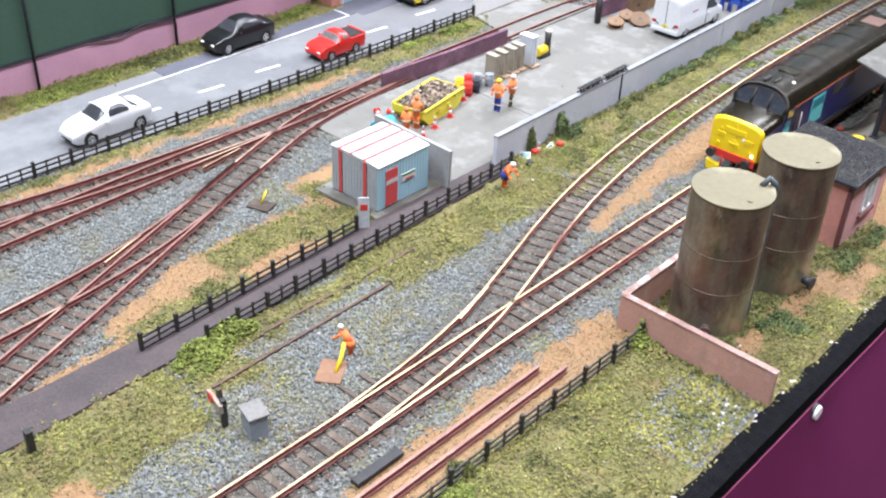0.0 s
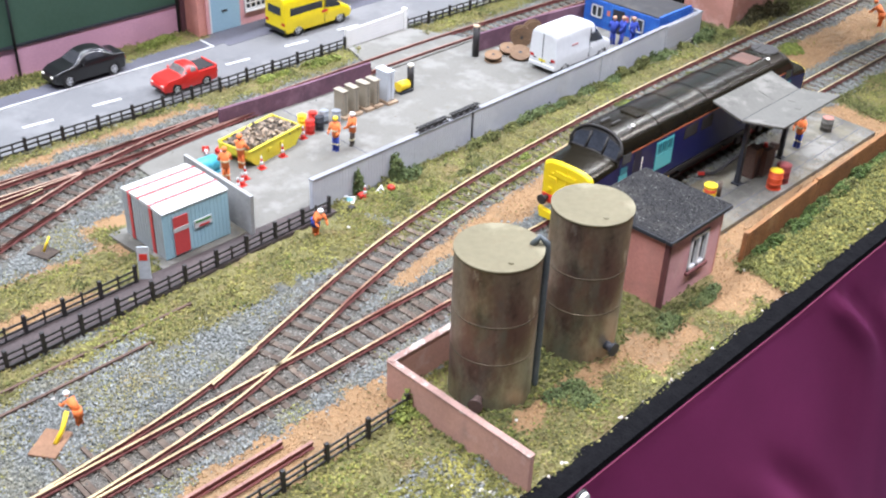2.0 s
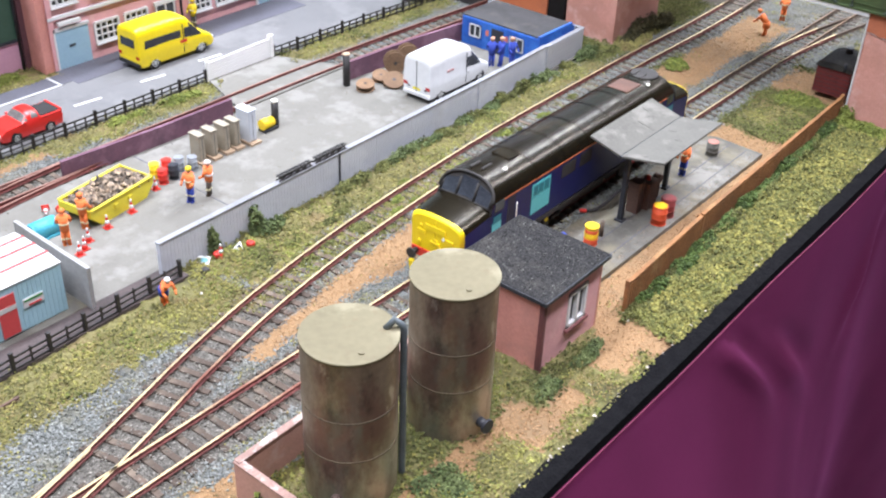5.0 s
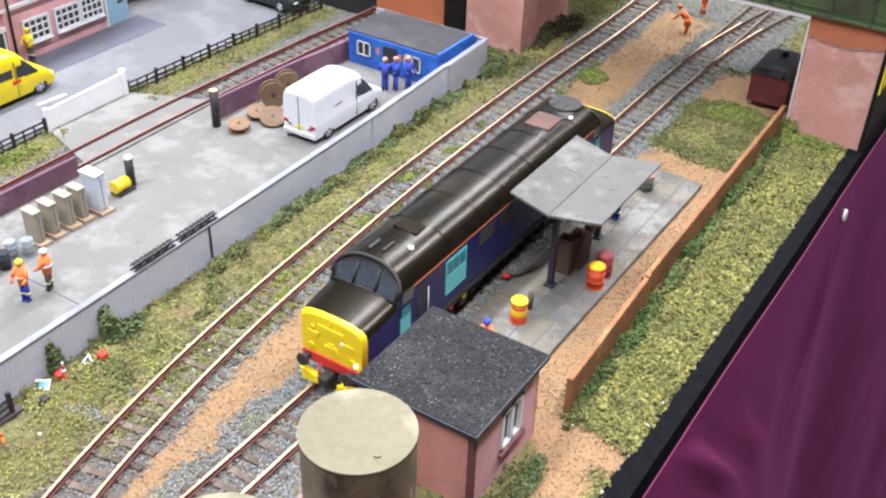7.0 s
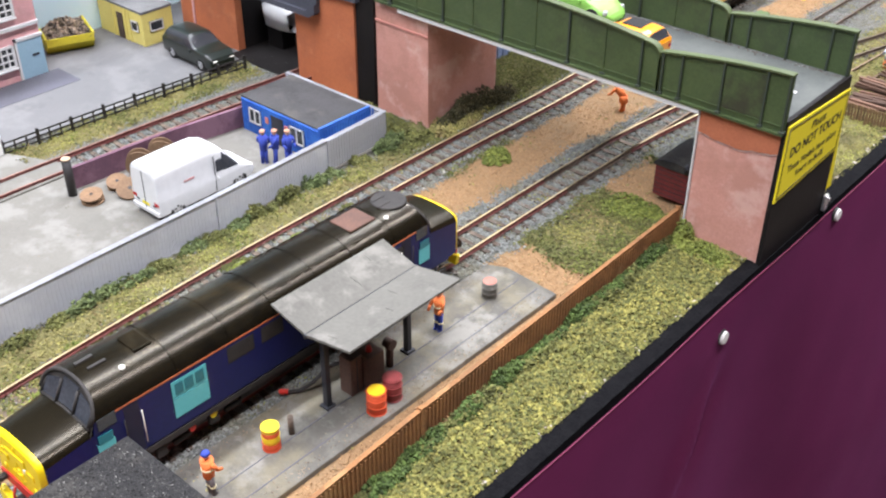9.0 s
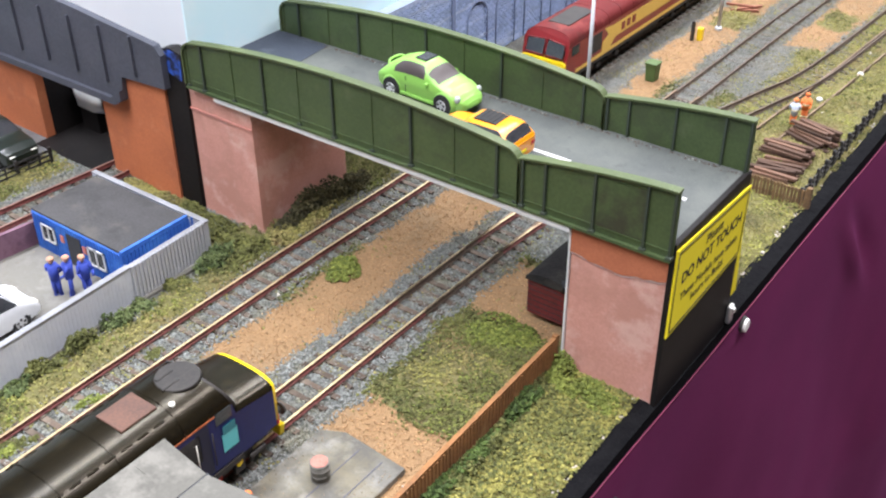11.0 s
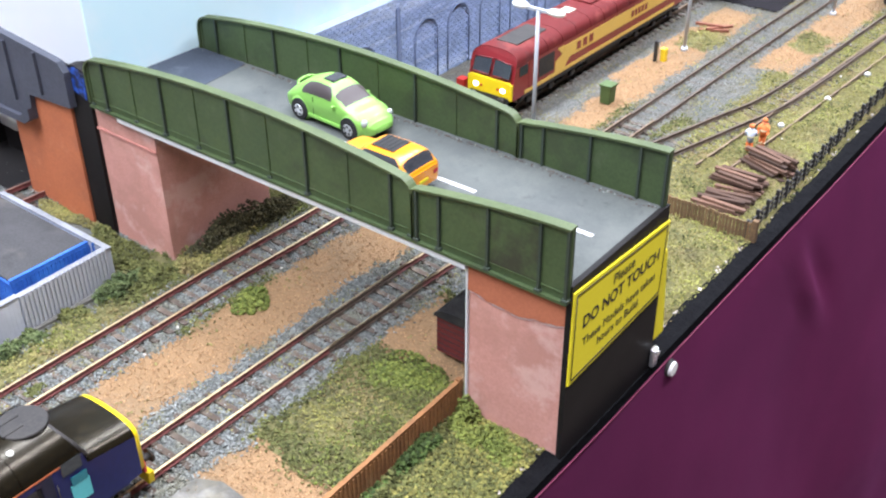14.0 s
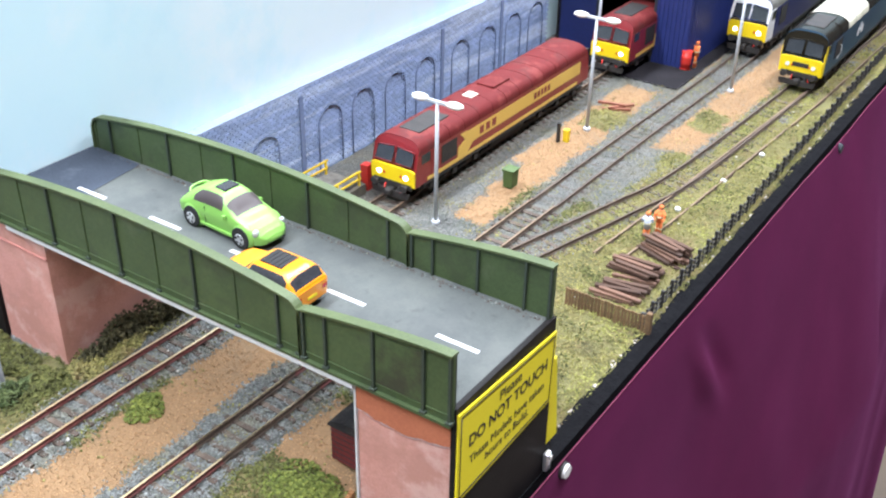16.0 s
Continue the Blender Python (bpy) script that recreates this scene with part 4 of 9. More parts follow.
def low_wall(pts, h, material, label, cap=None, thick=2.4):
    root = thing("wall_brick", (0, 0, 0), label=label, category="wall", kind="structure")
    for (xa, ya), (xb, yb) in zip(pts, pts[1:]):
        d = Vector((xb - xa, yb - ya)).normalized()
        n = Vector((d.y, -d.x)) * thick
        part("wall_panel", new_prism([(xa, ya), (xb, yb), (xb - n.x, yb - n.y), (xa - n.x, ya - n.y)], 2, -2, h, bevel=0.2), material, root)
        if cap:
            n2 = n * 1.25
            part("coping", new_prism([(xa + n.x * .12, ya + n.y * .12), (xb + n.x * .12, yb + n.y * .12), (xb - n2.x, yb - n2.y), (xa - n2.x, ya - n2.y)], 2, h, h + 0.8), cap, root)
    return root


low_wall([(-474, 455), (-469, 520), (-468, 580)], 13, PURPLEBRICK, "low purple brick retaining wall by the track")
low_wall([(-452, 672), (-448, 740), (-440, 800)], 15, PURPLEBRICK, "purple brick retaining wall behind the yard")
PINKCOPE = surf("pink_stone_cope", (0.40, 0.245, 0.205), (0.27, 0.165, 0.14), 0.85, scale=90, bump=0.3, stains=(((0.62, 0.55, 0.50), 60, 0.8, 0.53),))
BUNDBRICK = surf("weathered_bund_brick", (0.53, 0.295, 0.235), (0.44, 0.24, 0.19), 0.85, scale=60, fine=900, bump=0.3, stains=(((0.30, 0.19, 0.165), 12, 0.7, 0.5), ((0.60, 0.46, 0.43), 16, 0.5, 0.54)))
low_wall([(-208, 473), (-208, 354.5)], 19, BUNDBRICK, "pink brick bund wall round the tanks", PINKCOPE)
low_wall([(-208, 354), (-126, 354)], 18.5, BUNDBRICK, "pink brick bund wall round the tanks", PINKCOPE)


# ---- hut with felt roof ----
def hut():
    root = thing("brick_hut", (-188, 523, 0), label="small pink brick hut with a dark felt roof", category="building")
    # These walls get the redder, darker brick colour of the less lit faces.
    part("wall", new_box(-25, 24.5, -25, -23, -2, 40), PINKBRICK, root, "brick wall in a redder pink for its dimmer light")
    part("wall", new_box(-25, 24.5, 23, 25, -2, 40), PINKBRICK, root)
    part("wall", new_box(-25, -23, -23, 23, -2, 40), PINKBRICK, root)
    wall = bmesh.new()
    for a in ((-23, -4, -2, 39.4), (12, 23, -2, 39.4), (-4, 12, -2, 13), (-4, 12, 33, 39.4)):
        box(wall, 22.6, 24.6, a[0], a[1], a[2], a[3])
    # Paler brick than the other walls paints in this side's brighter light.
    side = part("wall", wall, PINKLIGHT, root, "pale pink brick wall")
    part("corner_post", new_box(23.2, 25.6, -26, -23.6, -2, 39.5), surf("dark_red_brick", (0.16, 0.05, 0.05), (0.1, 0.035, 0.035), 0.8, scale=90), root)
    win = part("window", new_box(22.8, 23.3, -4, 12, 13, 33), GLASS, root, "white framed window")
    for dims in ((-4, 12, 13, 15), (-4, 12, 31, 33), (-4, -2.2, 13, 33), (10.2, 12, 13, 33), (3, 5, 13, 33)):
        part("window_frame", new_box(23.3, 25.3, dims[0], dims[1], dims[2], dims[3], bevel=0.2), WHITEPAINT, win, "white frame")
    part("window_sill", new_box(23.6, 26.4, -5.2, 13.2, 11.2, 13, bevel=0.2), surf("dark_red_sill", (0.2, 0.07, 0.07), (0.14, 0.05, 0.05), 0.8), win)
    bm = bmesh.new()
    box(bm, -27, 26.8, -27, 27, 39.4, 41.6, bevel=0.4)
    roof = part("roof", bm, FELT, root, "gritty black felt roof")
    part("roof_edge", new_box(26.6, 27.4, -27.2, 27.2, 39.2, 41.2), DARKSTEEL, roof)
    part("roof_edge", new_box(-27.2, 27.2, -27.6, -26.8, 39.2, 41.2), DARKSTEEL, roof)
    r = random.Random(5)
    grit = lumps("roof_grit", [(r.uniform(-26, 26), r.uniform(-26, 26), 41.5) for _ in range(3000)], 0.6, 1.3, 0.8, surf("felt_grit", (0.05, 0.048, 0.047), (0.012, 0.012, 0.013), 0.95, islands=0.9, bump=0), 4, "gritty roof surface")
    flecks = lumps("roof_flecks", [(r.uniform(-26, 26), r.uniform(-26, 26), 41.7) for _ in range(420)], 0.5, 1.0, 0.8, surf("pale_grit", (0.19, 0.185, 0.175), (0.08, 0.077, 0.074), 0.95, islands=0.6, bump=0), 6, "pale grit flecks")
    flecks.parent = roof
    del flecks["category"]
    grit.parent = roof
    del grit["category"]


hut()


# ---- storage tanks ----
def tank(x, y, top, r, valve):
    root = thing("storage_tank", (x, y, 0), label="tall weathered brown oil tank with a brassy lid", category="tank", group="oil tanks")
    bm = bmesh.new()
    cyl(bm, (0, 0, -2), (0, 0, top - 1), r, seg=64, caps=False)
    part("shell", bm, TANK, root)
    for z in (top * 0.36, top * 0.62):
        bm = bmesh.new()
        cyl(bm, (0, 0, z - 0.35), (0, 0, z + 0.35), r + 0.12, seg=64)
        part("seam", bm, surf("worn_seam", (0.26, 0.21, 0.15), (0.12, 0.1, 0.075), 0.4, metal=0.6, scale=60, bump=0.1), root, "worn plate seam")
    bm = bmesh.new()
    cyl(bm, (0, 0, top - 1.2), (0, 0, top), r + 0.35, seg=64)
    part("lid", bm, TANKTOP, root, "dull brass coloured lid")
    part("manhole", new_cyl((r * 0.62, -r * 0.3, top), (r * 0.62, -r * 0.3, top + 0.5), 1.2, seg=16), TANKTOP, root)
    v = Vector(valve).normalized()
    a, b = v * (r - 1), v * (r + 4)
    bm = new_cyl((a.x, a.y, 8), (b.x, b.y, 8), 2.2, seg=16)
    cyl(bm, (b.x, b.y, 8), (b.x + v.x * 1.2, b.y + v.y * 1.2, 8), 3.4, seg=18)
    part("outlet_flange", bm, DARKSTEEL if valve[0] > valve[1] * -1 else surf("dark_flange_rust", (0.10, 0.06, 0.05), (0.06, 0.04, 0.035), 0.75, scale=120, bump=0.2), root, "round outlet flange")
    return root


tank(-180.5, 391, 75, 18.6, (0.45, -0.9))
tank(-176, 448, 75, 18.3, (0.95, -0.1))


def tank_pipe():
    bm = bmesh.new()
    tube(bm, arcpath([(-172.5, 402.5, 74.5), (-170.5, 405, 78.5), (-168, 407, 75.5), (-167.6, 407.2, 40), (-167.6, 407.2, -1)], 3.0), 1.45, seg=12)
    tagged(part("vent_pipe", bm, surf("grey_green_pipe", (0.10, 0.12, 0.13), (0.07, 0.085, 0.09), 0.5, scale=100)), "dark grey bent vent pipe beside the tank", "pipe")


tank_pipe()


# ---- fuelling canopy ----
def canopy():
    root = thing("fuel_canopy", (-205, 663, 2.2), label="grey butterfly canopy over the fuelling point", category="canopy")
    for side, x1, z1 in ((-1, -20.5, 50.5), (1, 26.0, 50.0)):
        poly = [(0.2 * side, 43.6), (x1, z1 - 1.4), (x1, z1), (0.2 * side, 45.2)]
        sheet = part("roof_sheet", new_prism(poly, 1, -33.5, 33.5, bevel=0.3), CANOPYROOF, root, "grey weathered roof sheet")
        r = random.Random(11 + side)
        for k in range(3):
            y = r.uniform(-30, 30)
            u = r.uniform(0.1, 0.8)
            x = x1 * u
            z = 45.2 + (z1 - 45.2) * u
            part("sheet_lap", new_prism([(x, z - 0.2), (x + side * 4.5, z - 0.2 + (z1 - 45.2) * 4.5 / abs(x1)), (x + side * 4.5, z + 0.16 + (z1 - 45.2) * 4.5 / abs(x1)), (x, z + 0.16)], 1, y, y + 0.35), CANOPYROOF, sheet)
    part("valley_gutter", new_box(-0.7, 0.7, -34, 34, 43.2, 45.0), DARKSTEEL, root, "dark valley gutter")
    for y in (-24, 27):
        post = part("post", new_box(-1.4, 1.4, y - 1.4, y + 1.4, 0, 43.4, bevel=0.25), DARKSTEEL, root, "dark steel post")
        part("base_plate", new_box(-2.6, 2.6, y - 2.6, y + 2.6, -0.2, 1.2, bevel=0.2), DARKSTEEL, post)
        for s, w, zz in ((-1, 17, 47.6), (1, 20, 47.4)):
            bm = new_prism([(0, 40), (s * 1.5, 40), (s * w, zz - 0.4), (s * w, zz + 0.8), (0, 43.4)], 1, y - 0.6, y + 0.6)
            part("bracket", bm, DARKSTEEL, post)


canopy()


# ---- brown panel fence along the front ----
def panel_fence():
    root = thing("panel_fence", (0, 0, 0), label="low brown corrugated panel fence along the pad", category="fence")
    runs = [((-157.5, 566), (-161, 652), 17.5), ((-163, 652), (-166.9, 867), 15.0)]
    for (xa, ya), (xb, yb), h in runs:
        d = Vector((xb - xa, yb - ya)).normalized()
        n = Vector((d.y, -d.x)) * 1.0
        panel = part("panel", new_prism([(xa, ya), (xb, yb), (xb - n.x, yb - n.y), (xa - n.x, ya - n.y)], 2, -2, h), BROWNPANEL, root)
        bm = bmesh.new()
        count = int((yb - ya) / 2.4)
        for k in range(count):
            u = (k + 0.5) / count
            x, y = xa + (xb - xa) * u, ya + (yb - ya) * u
            for s in (0.15, -1.5):
                box(bm, x + s, x + s + 0.5, y - 0.55, y + 0.55, -1, h - 1.0)
        part("corrugation", bm, BROWNPANEL, panel)["kind"] = "stuff"
        part("top_rail", new_prism([(xa + .5, ya), (xb + .5, yb), (xb - 1.5, yb), (xa - 1.5, ya)], 2, h, h + 0.8), BROWNPANEL, panel)
        for (x, y) in ((xa, ya), (xb, yb - 1)):
            part("post", new_box(x - 1.6, x + 0.8, y - 0.6, y + 1.6, -1, h + 1.8, bevel=0.2), BROWNPANEL, root)


panel_fence()


# ---- post and rail fences ----
def rail_fence(pts, label, h=11.5, bay=24.0, rails=(2.2, 5.4, 8.6), material=BLACKFENCE, tall_ends=True, mids=1):
    root = thing("post_and_rail_fence", (0, 0, 0), label=label, category="fence", group="black fences")
    line = [Vector(p) for p in pts]
    first = small = None
    for a, b in zip(line, line[1:]):
        d = (b - a)
        turn = math.atan2(d.y, d.x)
        n = max(1, round(d.length / bay))
        for k in range(n + 1):
            p = a + d * (k / n)
            if first is None:
                bm = new_box(-0.9, 0.9, -0.9, 0.9, -1, h, bevel=0.2)
                first = part("post", bm, material, root, at=(p.x, p.y, 0))
                first.rotation_euler[2] = turn
            else:
                again(first, (p.x, p.y, RND.uniform(-.4, .2)), turn + RND.uniform(-.05, .05))
            if k < n:
                for q in range(mids):
                    pm = a + d * ((k + (q + 1) / (mids + 1)) / n)
                    if small is None:
                        small = part("mid_post", new_box(-0.45, 0.45, -0.35, 0.35, -1, h - 1.8), material, root, at=(pm.x, pm.y, 0))
                        small.rotation_euler[2] = turn
                    else:
                        again(small, (pm.x, pm.y, 0), turn)
        for z in rails:
            bm = new_box(0, d.length, -0.3, 0.3, z - 0.5, z + 0.5)
            o = part("rail", bm, material, root, at=(a.x, a.y, 0))
            o.rotation_euler[2] = turn
    return root


FENCE = "black post and rail fence"
rail_fence([(-530, 60), (-526, 250), (-521, 420), (-522, 602)], FENCE + " along the road", bay=23, mids=2, h=11)
rail_fence([(-521, 666), (-518, 760), (-513, 850)], FENCE + " along the road", bay=23, mids=2, h=11)
rail_fence([(-350, 180), (-356, 320)], FENCE + " beside the footpath", bay=20, h=12)
rail_fence([(-334, 205), (-336, 260), (-344, 436)], FENCE + " beside the footpath", bay=20, h=12)
rail_fence([(-193, 130), (-193, 240), (-193, 352)], FENCE + " along the grass", bay=21, h=11.5)
rail_fence([(-128, 1066), (-129, 1200), (-131, 1400), (-134, 1640), (-135, 1760)], FENCE + " along the board edge", bay=14, h=12, mids=1)


# Whiter than WHITEPAINT, to make up for weak light on upright boards.
GATEWHITE = surf("brightened_white_gate_paint", (0.90, 0.90, 0.89), (0.84, 0.84, 0.84), 0.5, scale=80, bump=0.05)


def white_gate():
    root = thing("white_gate", (0, 0, 0), label="white boarded crossing gate in the road fence", category="gate")
    for k in range(6):
        part("board", new_prism([(604, 1.2 + k * 2.35), (662, 1.2 + k * 2.6), (662, 3.6 + k * 2.6), (604, 3.35 + k * 2.35)], 0, -522.4, -521.2), GATEWHITE, root)
    part("post", new_box(-523.5, -520, 662, 665.5, -1, 19, bevel=0.4), GATEWHITE, root)
    part("post", new_box(-523.0, -520.6, 603, 605, -1, 16.5, bevel=0.3), GATEWHITE, root)


white_gate()


# ---- low relief factory and green shed behind the road ----
def window_unit(parent, xf, y0, y1, z0, z1, cols, rows):
    win = part("window", new_box(xf - 1.5, xf - 1.0, y0, y1, z0, z1), GLASS, parent, "white framed factory window")
    for k in range(cols + 1):
        y = y0 + (y1 - y0) * k / cols
        w = 0.9 if k in (0, cols) else 0.45
        part("glazing_bar", new_box(xf - 1.0, xf + 0.1, y - w, y + w, z0, z1), WHITEPAINT, win)
    for k in range(rows + 1):
        z = z0 + (z1 - z0) * k / rows
        w = 0.9 if k in (0, rows) else 0.4
        part("glazing_bar", new_box(xf - 1.0, xf + 0.15, y0, y1, z - w, z + w), WHITEPAINT, win)
    part("window_sill", new_box(xf - 0.4, xf + 1.3, y0 - 1, y1 + 1, z0 - 1.6, z0 - 0.6), WHITEPAINT, win)


def factory():
    root = thing("factory_building", (0, 0, 0), label="pale pink brick low relief factory with white windows", category="building")
    xf = -612
    part("wall", new_box(-650, xf - 1.2, 536, 752, -2, 118), PINKLIGHT, root, "pale pink brick wall")
    part("end_wall", new_box(-650, xf - 0.6, 534, 541, -2, 122), PINKBRICK, root)
    for y in (541, 650):
        part("pilaster", new_box(xf - 1.2, xf + 0.6, y, y + 4, -2, 118), PINKLIGHT, root)
    for z in (38, 78):
        part("string_course", new_box(xf - 1.2, xf + 1.0, 541, 752, z, z + 2.2), WHITEPAINT, root, "white string course")
    for y0, y1 in ((545, 572), (733, 752)):
        door = part("door", new_box(xf - 1.2, xf + 0.3, y0, y1, 0, 29), surf("pale_blue_door", (0.30, 0.47, 0.58), (0.26, 0.42, 0.53), 0.6, scale=50, bump=0.05), root, "pale blue loading door")
        part("door_frame", new_box(xf - 1.2, xf + 0.9, y0 - 1.4, y0, 0, 31), WHITEPAINT, door)
        part("door_frame", new_box(xf - 1.2, xf + 0.9, y0 - 1.4, y1 + 1, 29, 31), WHITEPAINT, door)
        part("door_handle", new_box(xf + 0.3, xf + 0.8, y0 + 10, y0 + 15, 16, 17.4), DARKSTEEL, door)
    part("door_canopy", new_box(xf - 1, xf + 2.4, 548, 566, 33.0, 35.4), WHITEPAINT, root, "small white name board")
    for y0 in (578, 604, 664, 690, 712):
        y1 = y0 + (20 if y0 < 700 else 18)
        window_unit(root, xf, y0, y1, 12, 27, 4, 3)
    for y0 in (546, 578, 604, 664, 690, 716):
        window_unit(root, xf, y0, y0 + 20, 47, 66, 4, 4)
    for y0 in (546, 578, 604, 664, 690, 716):
        window_unit(root, xf, y0, y0 + 20, 86, 104, 4, 4)
    porch = part("entrance", new_box(xf - 1.2, xf + 0.2, 632, 648, 0, 26), GLASS, root, "dark glazed entrance")
    for y in (631, 639.5, 647.5):
        part("entrance_frame", new_box(xf - 0.6, xf + 1.0, y, y + 1.2, 0, 28), WHITEPAINT, porch)
    part("entrance_lintel", new_box(xf - 0.6, xf + 1.4, 630, 650, 26, 29), WHITEPAINT, porch)
    part("drain_pipe", new_cyl((xf + 1.6, 654, 0), (xf + 1.6, 654, 110), 0.9, seg=10), DARKSTEEL, root)
    part("doorstep", new_box(xf, xf + 14, 626, 652, 0.5, 2.6, bevel=0.3), CONCRETE, root)
    part("parapet", new_box(-650, xf + 0.4, 536, 752, 118, 122), WHITEPAINT, root)


factory()


def green_shed():
    root = thing("clad_shed", (0, 0, 0), label="large dark green clad shed on a pink brick base", category="building")
    part("brick_base", new_box(-655, -632, -200, 532, -2, 23), surf("mauve_brick_card", (0.62, 0.34, 0.45), (0.54, 0.29, 0.39), 0.8, scale=50, fine=900, bump=0.2), root, "mauve-pink brick base")
    wall = part("cladding", new_box(-655, -632.6, -200, 532, 23, 130), GREENCLAD, root, "dark green wall cladding")
    part("drip_strip", new_box(-632.6, -630.9, -200, 532, 22.2, 23.6), DARKSTEEL, root, "dark drip strip")
    for y in (288, 398, 528):
        part("drain_pipe", new_cyl((-630.6, y, -1), (-630.6, y, 130), 1.0, seg=10), DARKSTEEL, root, "dark drain pipe")
    part("corner_post", new_box(-634, -629.5, 530, 534, -1, 132), surf("dark_corner_brick", (0.13, 0.05, 0.06), (0.09, 0.04, 0.05), 0.8), root)
    bm = bmesh.new()
    tube(bm, [(-630.4, 330, 23), (-630.2, 352, 20.5), (-630.2, 372, 24), (-630.4, 398, 22)], 0.7, seg=6)
    part("cable", bm, DARKSTEEL, root)


green_shed()


# ---- blue brick arched wall behind the far yard ----
BLUEBRICK = surf("blue_brick_paper", (0.21, 0.275, 0.45), (0.15, 0.20, 0.34), 0.8, scale=40, fine=500, bump=0.1, mix=1.0)
BLUEMORTAR = surf("pale_mortar_paper", (0.42, 0.50, 0.66), (0.33, 0.40, 0.54), 0.85, scale=40, bump=0.05)


def arch_wall():
    root = thing("wall_arched", (0, 0, 0), label="blue-grey brick retaining wall with blind arches", category="wall", kind="structure")
    part("wall_panel", new_box(-397, -389.5, 945, 1420, -2, 67), BLUEMORTAR, root, "pale mortar behind brick courses")
    r = random.Random(21)
    # brick courses as one thin relief sheet, in stretcher bond
    bm = bmesh.new()
    arches = [1058, 1122, 1158, 1196, 1234, 1282, 1322, 1362, 1400, 1010, 972]
    verts, faces = [], []
    z, row = 0.4, 0
    while z < 66:
        y = 945 + (row % 2) * 2.4
        while y < 1418:
            yc, zc = y + 2.2, z + 0.9
            inside = False
            for a in arches:
                if abs(yc - a) < 11.5 and (zc < 34 or (yc - a) ** 2 + (zc - 34) ** 2 < 11.5 ** 2):
                    inside = True
            x1 = -388.75 if inside else -388.2
            b = len(verts)
            verts += [(-389.6, y, z), (-389.6, y + 4.3, z), (-389.6, y + 4.3, z + 1.75), (-389.6, y, z + 1.75), (x1, y, z), (x1, y + 4.3, z), (x1, y + 4.3, z + 1.75), (x1, y, z + 1.75)]
            faces += [tuple(b + i for i in f) for f in ((4, 5, 6, 7), (0, 1, 5, 4), (2, 3, 7, 6), (1, 2, 6, 5), (3, 0, 4, 7))]
            y += 4.8
        z += 2.15
        row += 1
    me = bpy.data.meshes.new("brick_courses")
    me.from_pydata([(a * MM, b * MM, c * MM) for a, b, c in verts], [], faces)
    me.materials.append(surf("blue_brick_face", (0.36, 0.47, 0.72), (0.265, 0.355, 0.57), 0.8, scale=60, fine=700, bump=0.1, islands=0.14, streak=(1, 0.12, 1.5), stains=(((0.62, 0.72, 0.87), 30, 0.75, 0.51), ((0.21, 0.26, 0.40), 22, 0.4, 0.57))))
    o = new("brick_courses", me)
    o.parent = root
    o["kind"] = "stuff"
    for a in arches:
        bm = bmesh.new()
        tube(bm, [(-388.0, a - 12.3, 1)] + [(-388.0, a + 12.3 * math.cos(math.pi - k * math.pi / 12), 34 + 12.3 * math.sin(math.pi - k * math.pi / 12)) for k in range(13)] + [(-388.0, a + 12.3, 1)], 0.45, seg=6)
        part("arch_ring", bm, BLUEBRICK, root, "projecting arch ring")
    for y in (992, 1093, 1256, 1342):
        part("pilaster", new_box(-389, -387.2, y - 1.6, y + 1.6, -1, 62), BLUEBRICK, root)
    part("coping", new_box(-396.6, -388.4, 945, 1420, 66.9, 68.0), BLUEMORTAR, root)


arch_wall()


# ---- dark blue engine shed ----
SHEDBLUE = surf("dark_blue_cladding", (0.022, 0.035, 0.16), (0.017, 0.028, 0.125), 0.45, scale=20, fine=400, bump=0.08)


def engine_shed():
    root = thing("engine_shed", (0, 0, 0), label="dark blue clad engine shed with an open doorway", category="building")
    part("front_wall", new_box(-385, -349, 1440, 1443, -1, 105), SHEDBLUE, root)
    part("front_wall", new_box(-295, -263, 1440, 1443, -1, 105), SHEDBLUE, root)
    part("front_wall", new_box(-349, -295, 1440, 1443, 62, 105), SHEDBLUE, root, "wall over the doorway")
    wall = part("side_wall", new_box(-265, -262, 1443, 1720, -1, 105), SHEDBLUE, root)
    bm = bmesh.new()
    for k in range(70):
        box(bm, -262.2, -261.4, 1445 + k * 4, 1447 + k * 4, 0, 104)
    for k in range(8):
        box(bm, -294 + k * 4, -292 + k * 4, 1439.3, 1440.1, 0, 104)
    part("cladding_ribs", bm, SHEDBLUE, wall)["kind"] = "stuff"
    part("back_wall", new_box(-385, -262, 1717, 1720, -1, 105), BLACKCARD, root)
    part("far_wall", new_box(-388, -385, 1440, 1720, -1, 105), BLACKCARD, root)
    part("roof", new_box(-388, -260, 1438, 1722, 105, 108), SHEDBLUE, root)
    part("door_frame", new_box(-296.5, -294, 1438.6, 1440.4, -1, 63), DARKSTEEL, root)
    part("door_frame", new_box(-350, -347.5, 1438.6, 1440.4, -1, 63), DARKSTEEL, root)
    part("shed_floor", new_box(-352, -250, 1395, 1560, -1, 1.4), surf("oily_black_apron", (0.022, 0.02, 0.023), (0.012, 0.011, 0.013), 0.9, scale=50, fine=900, bump=0.4, spec=0.15), root, "dark oily apron")


engine_shed()

# ---- locomotives ----
NAVY = surf("navy_loco_paint", (0.007, 0.012, 0.095), (0.006, 0.010, 0.075), 0.4, scale=40, fine=500, bump=0.04, coat=0.05, spec=0.3)
LOCOYELLOW = surf("warning_yellow_paint", (0.88, 0.66, 0.01), (0.82, 0.58, 0.01), 0.4, scale=50, bump=0.05)
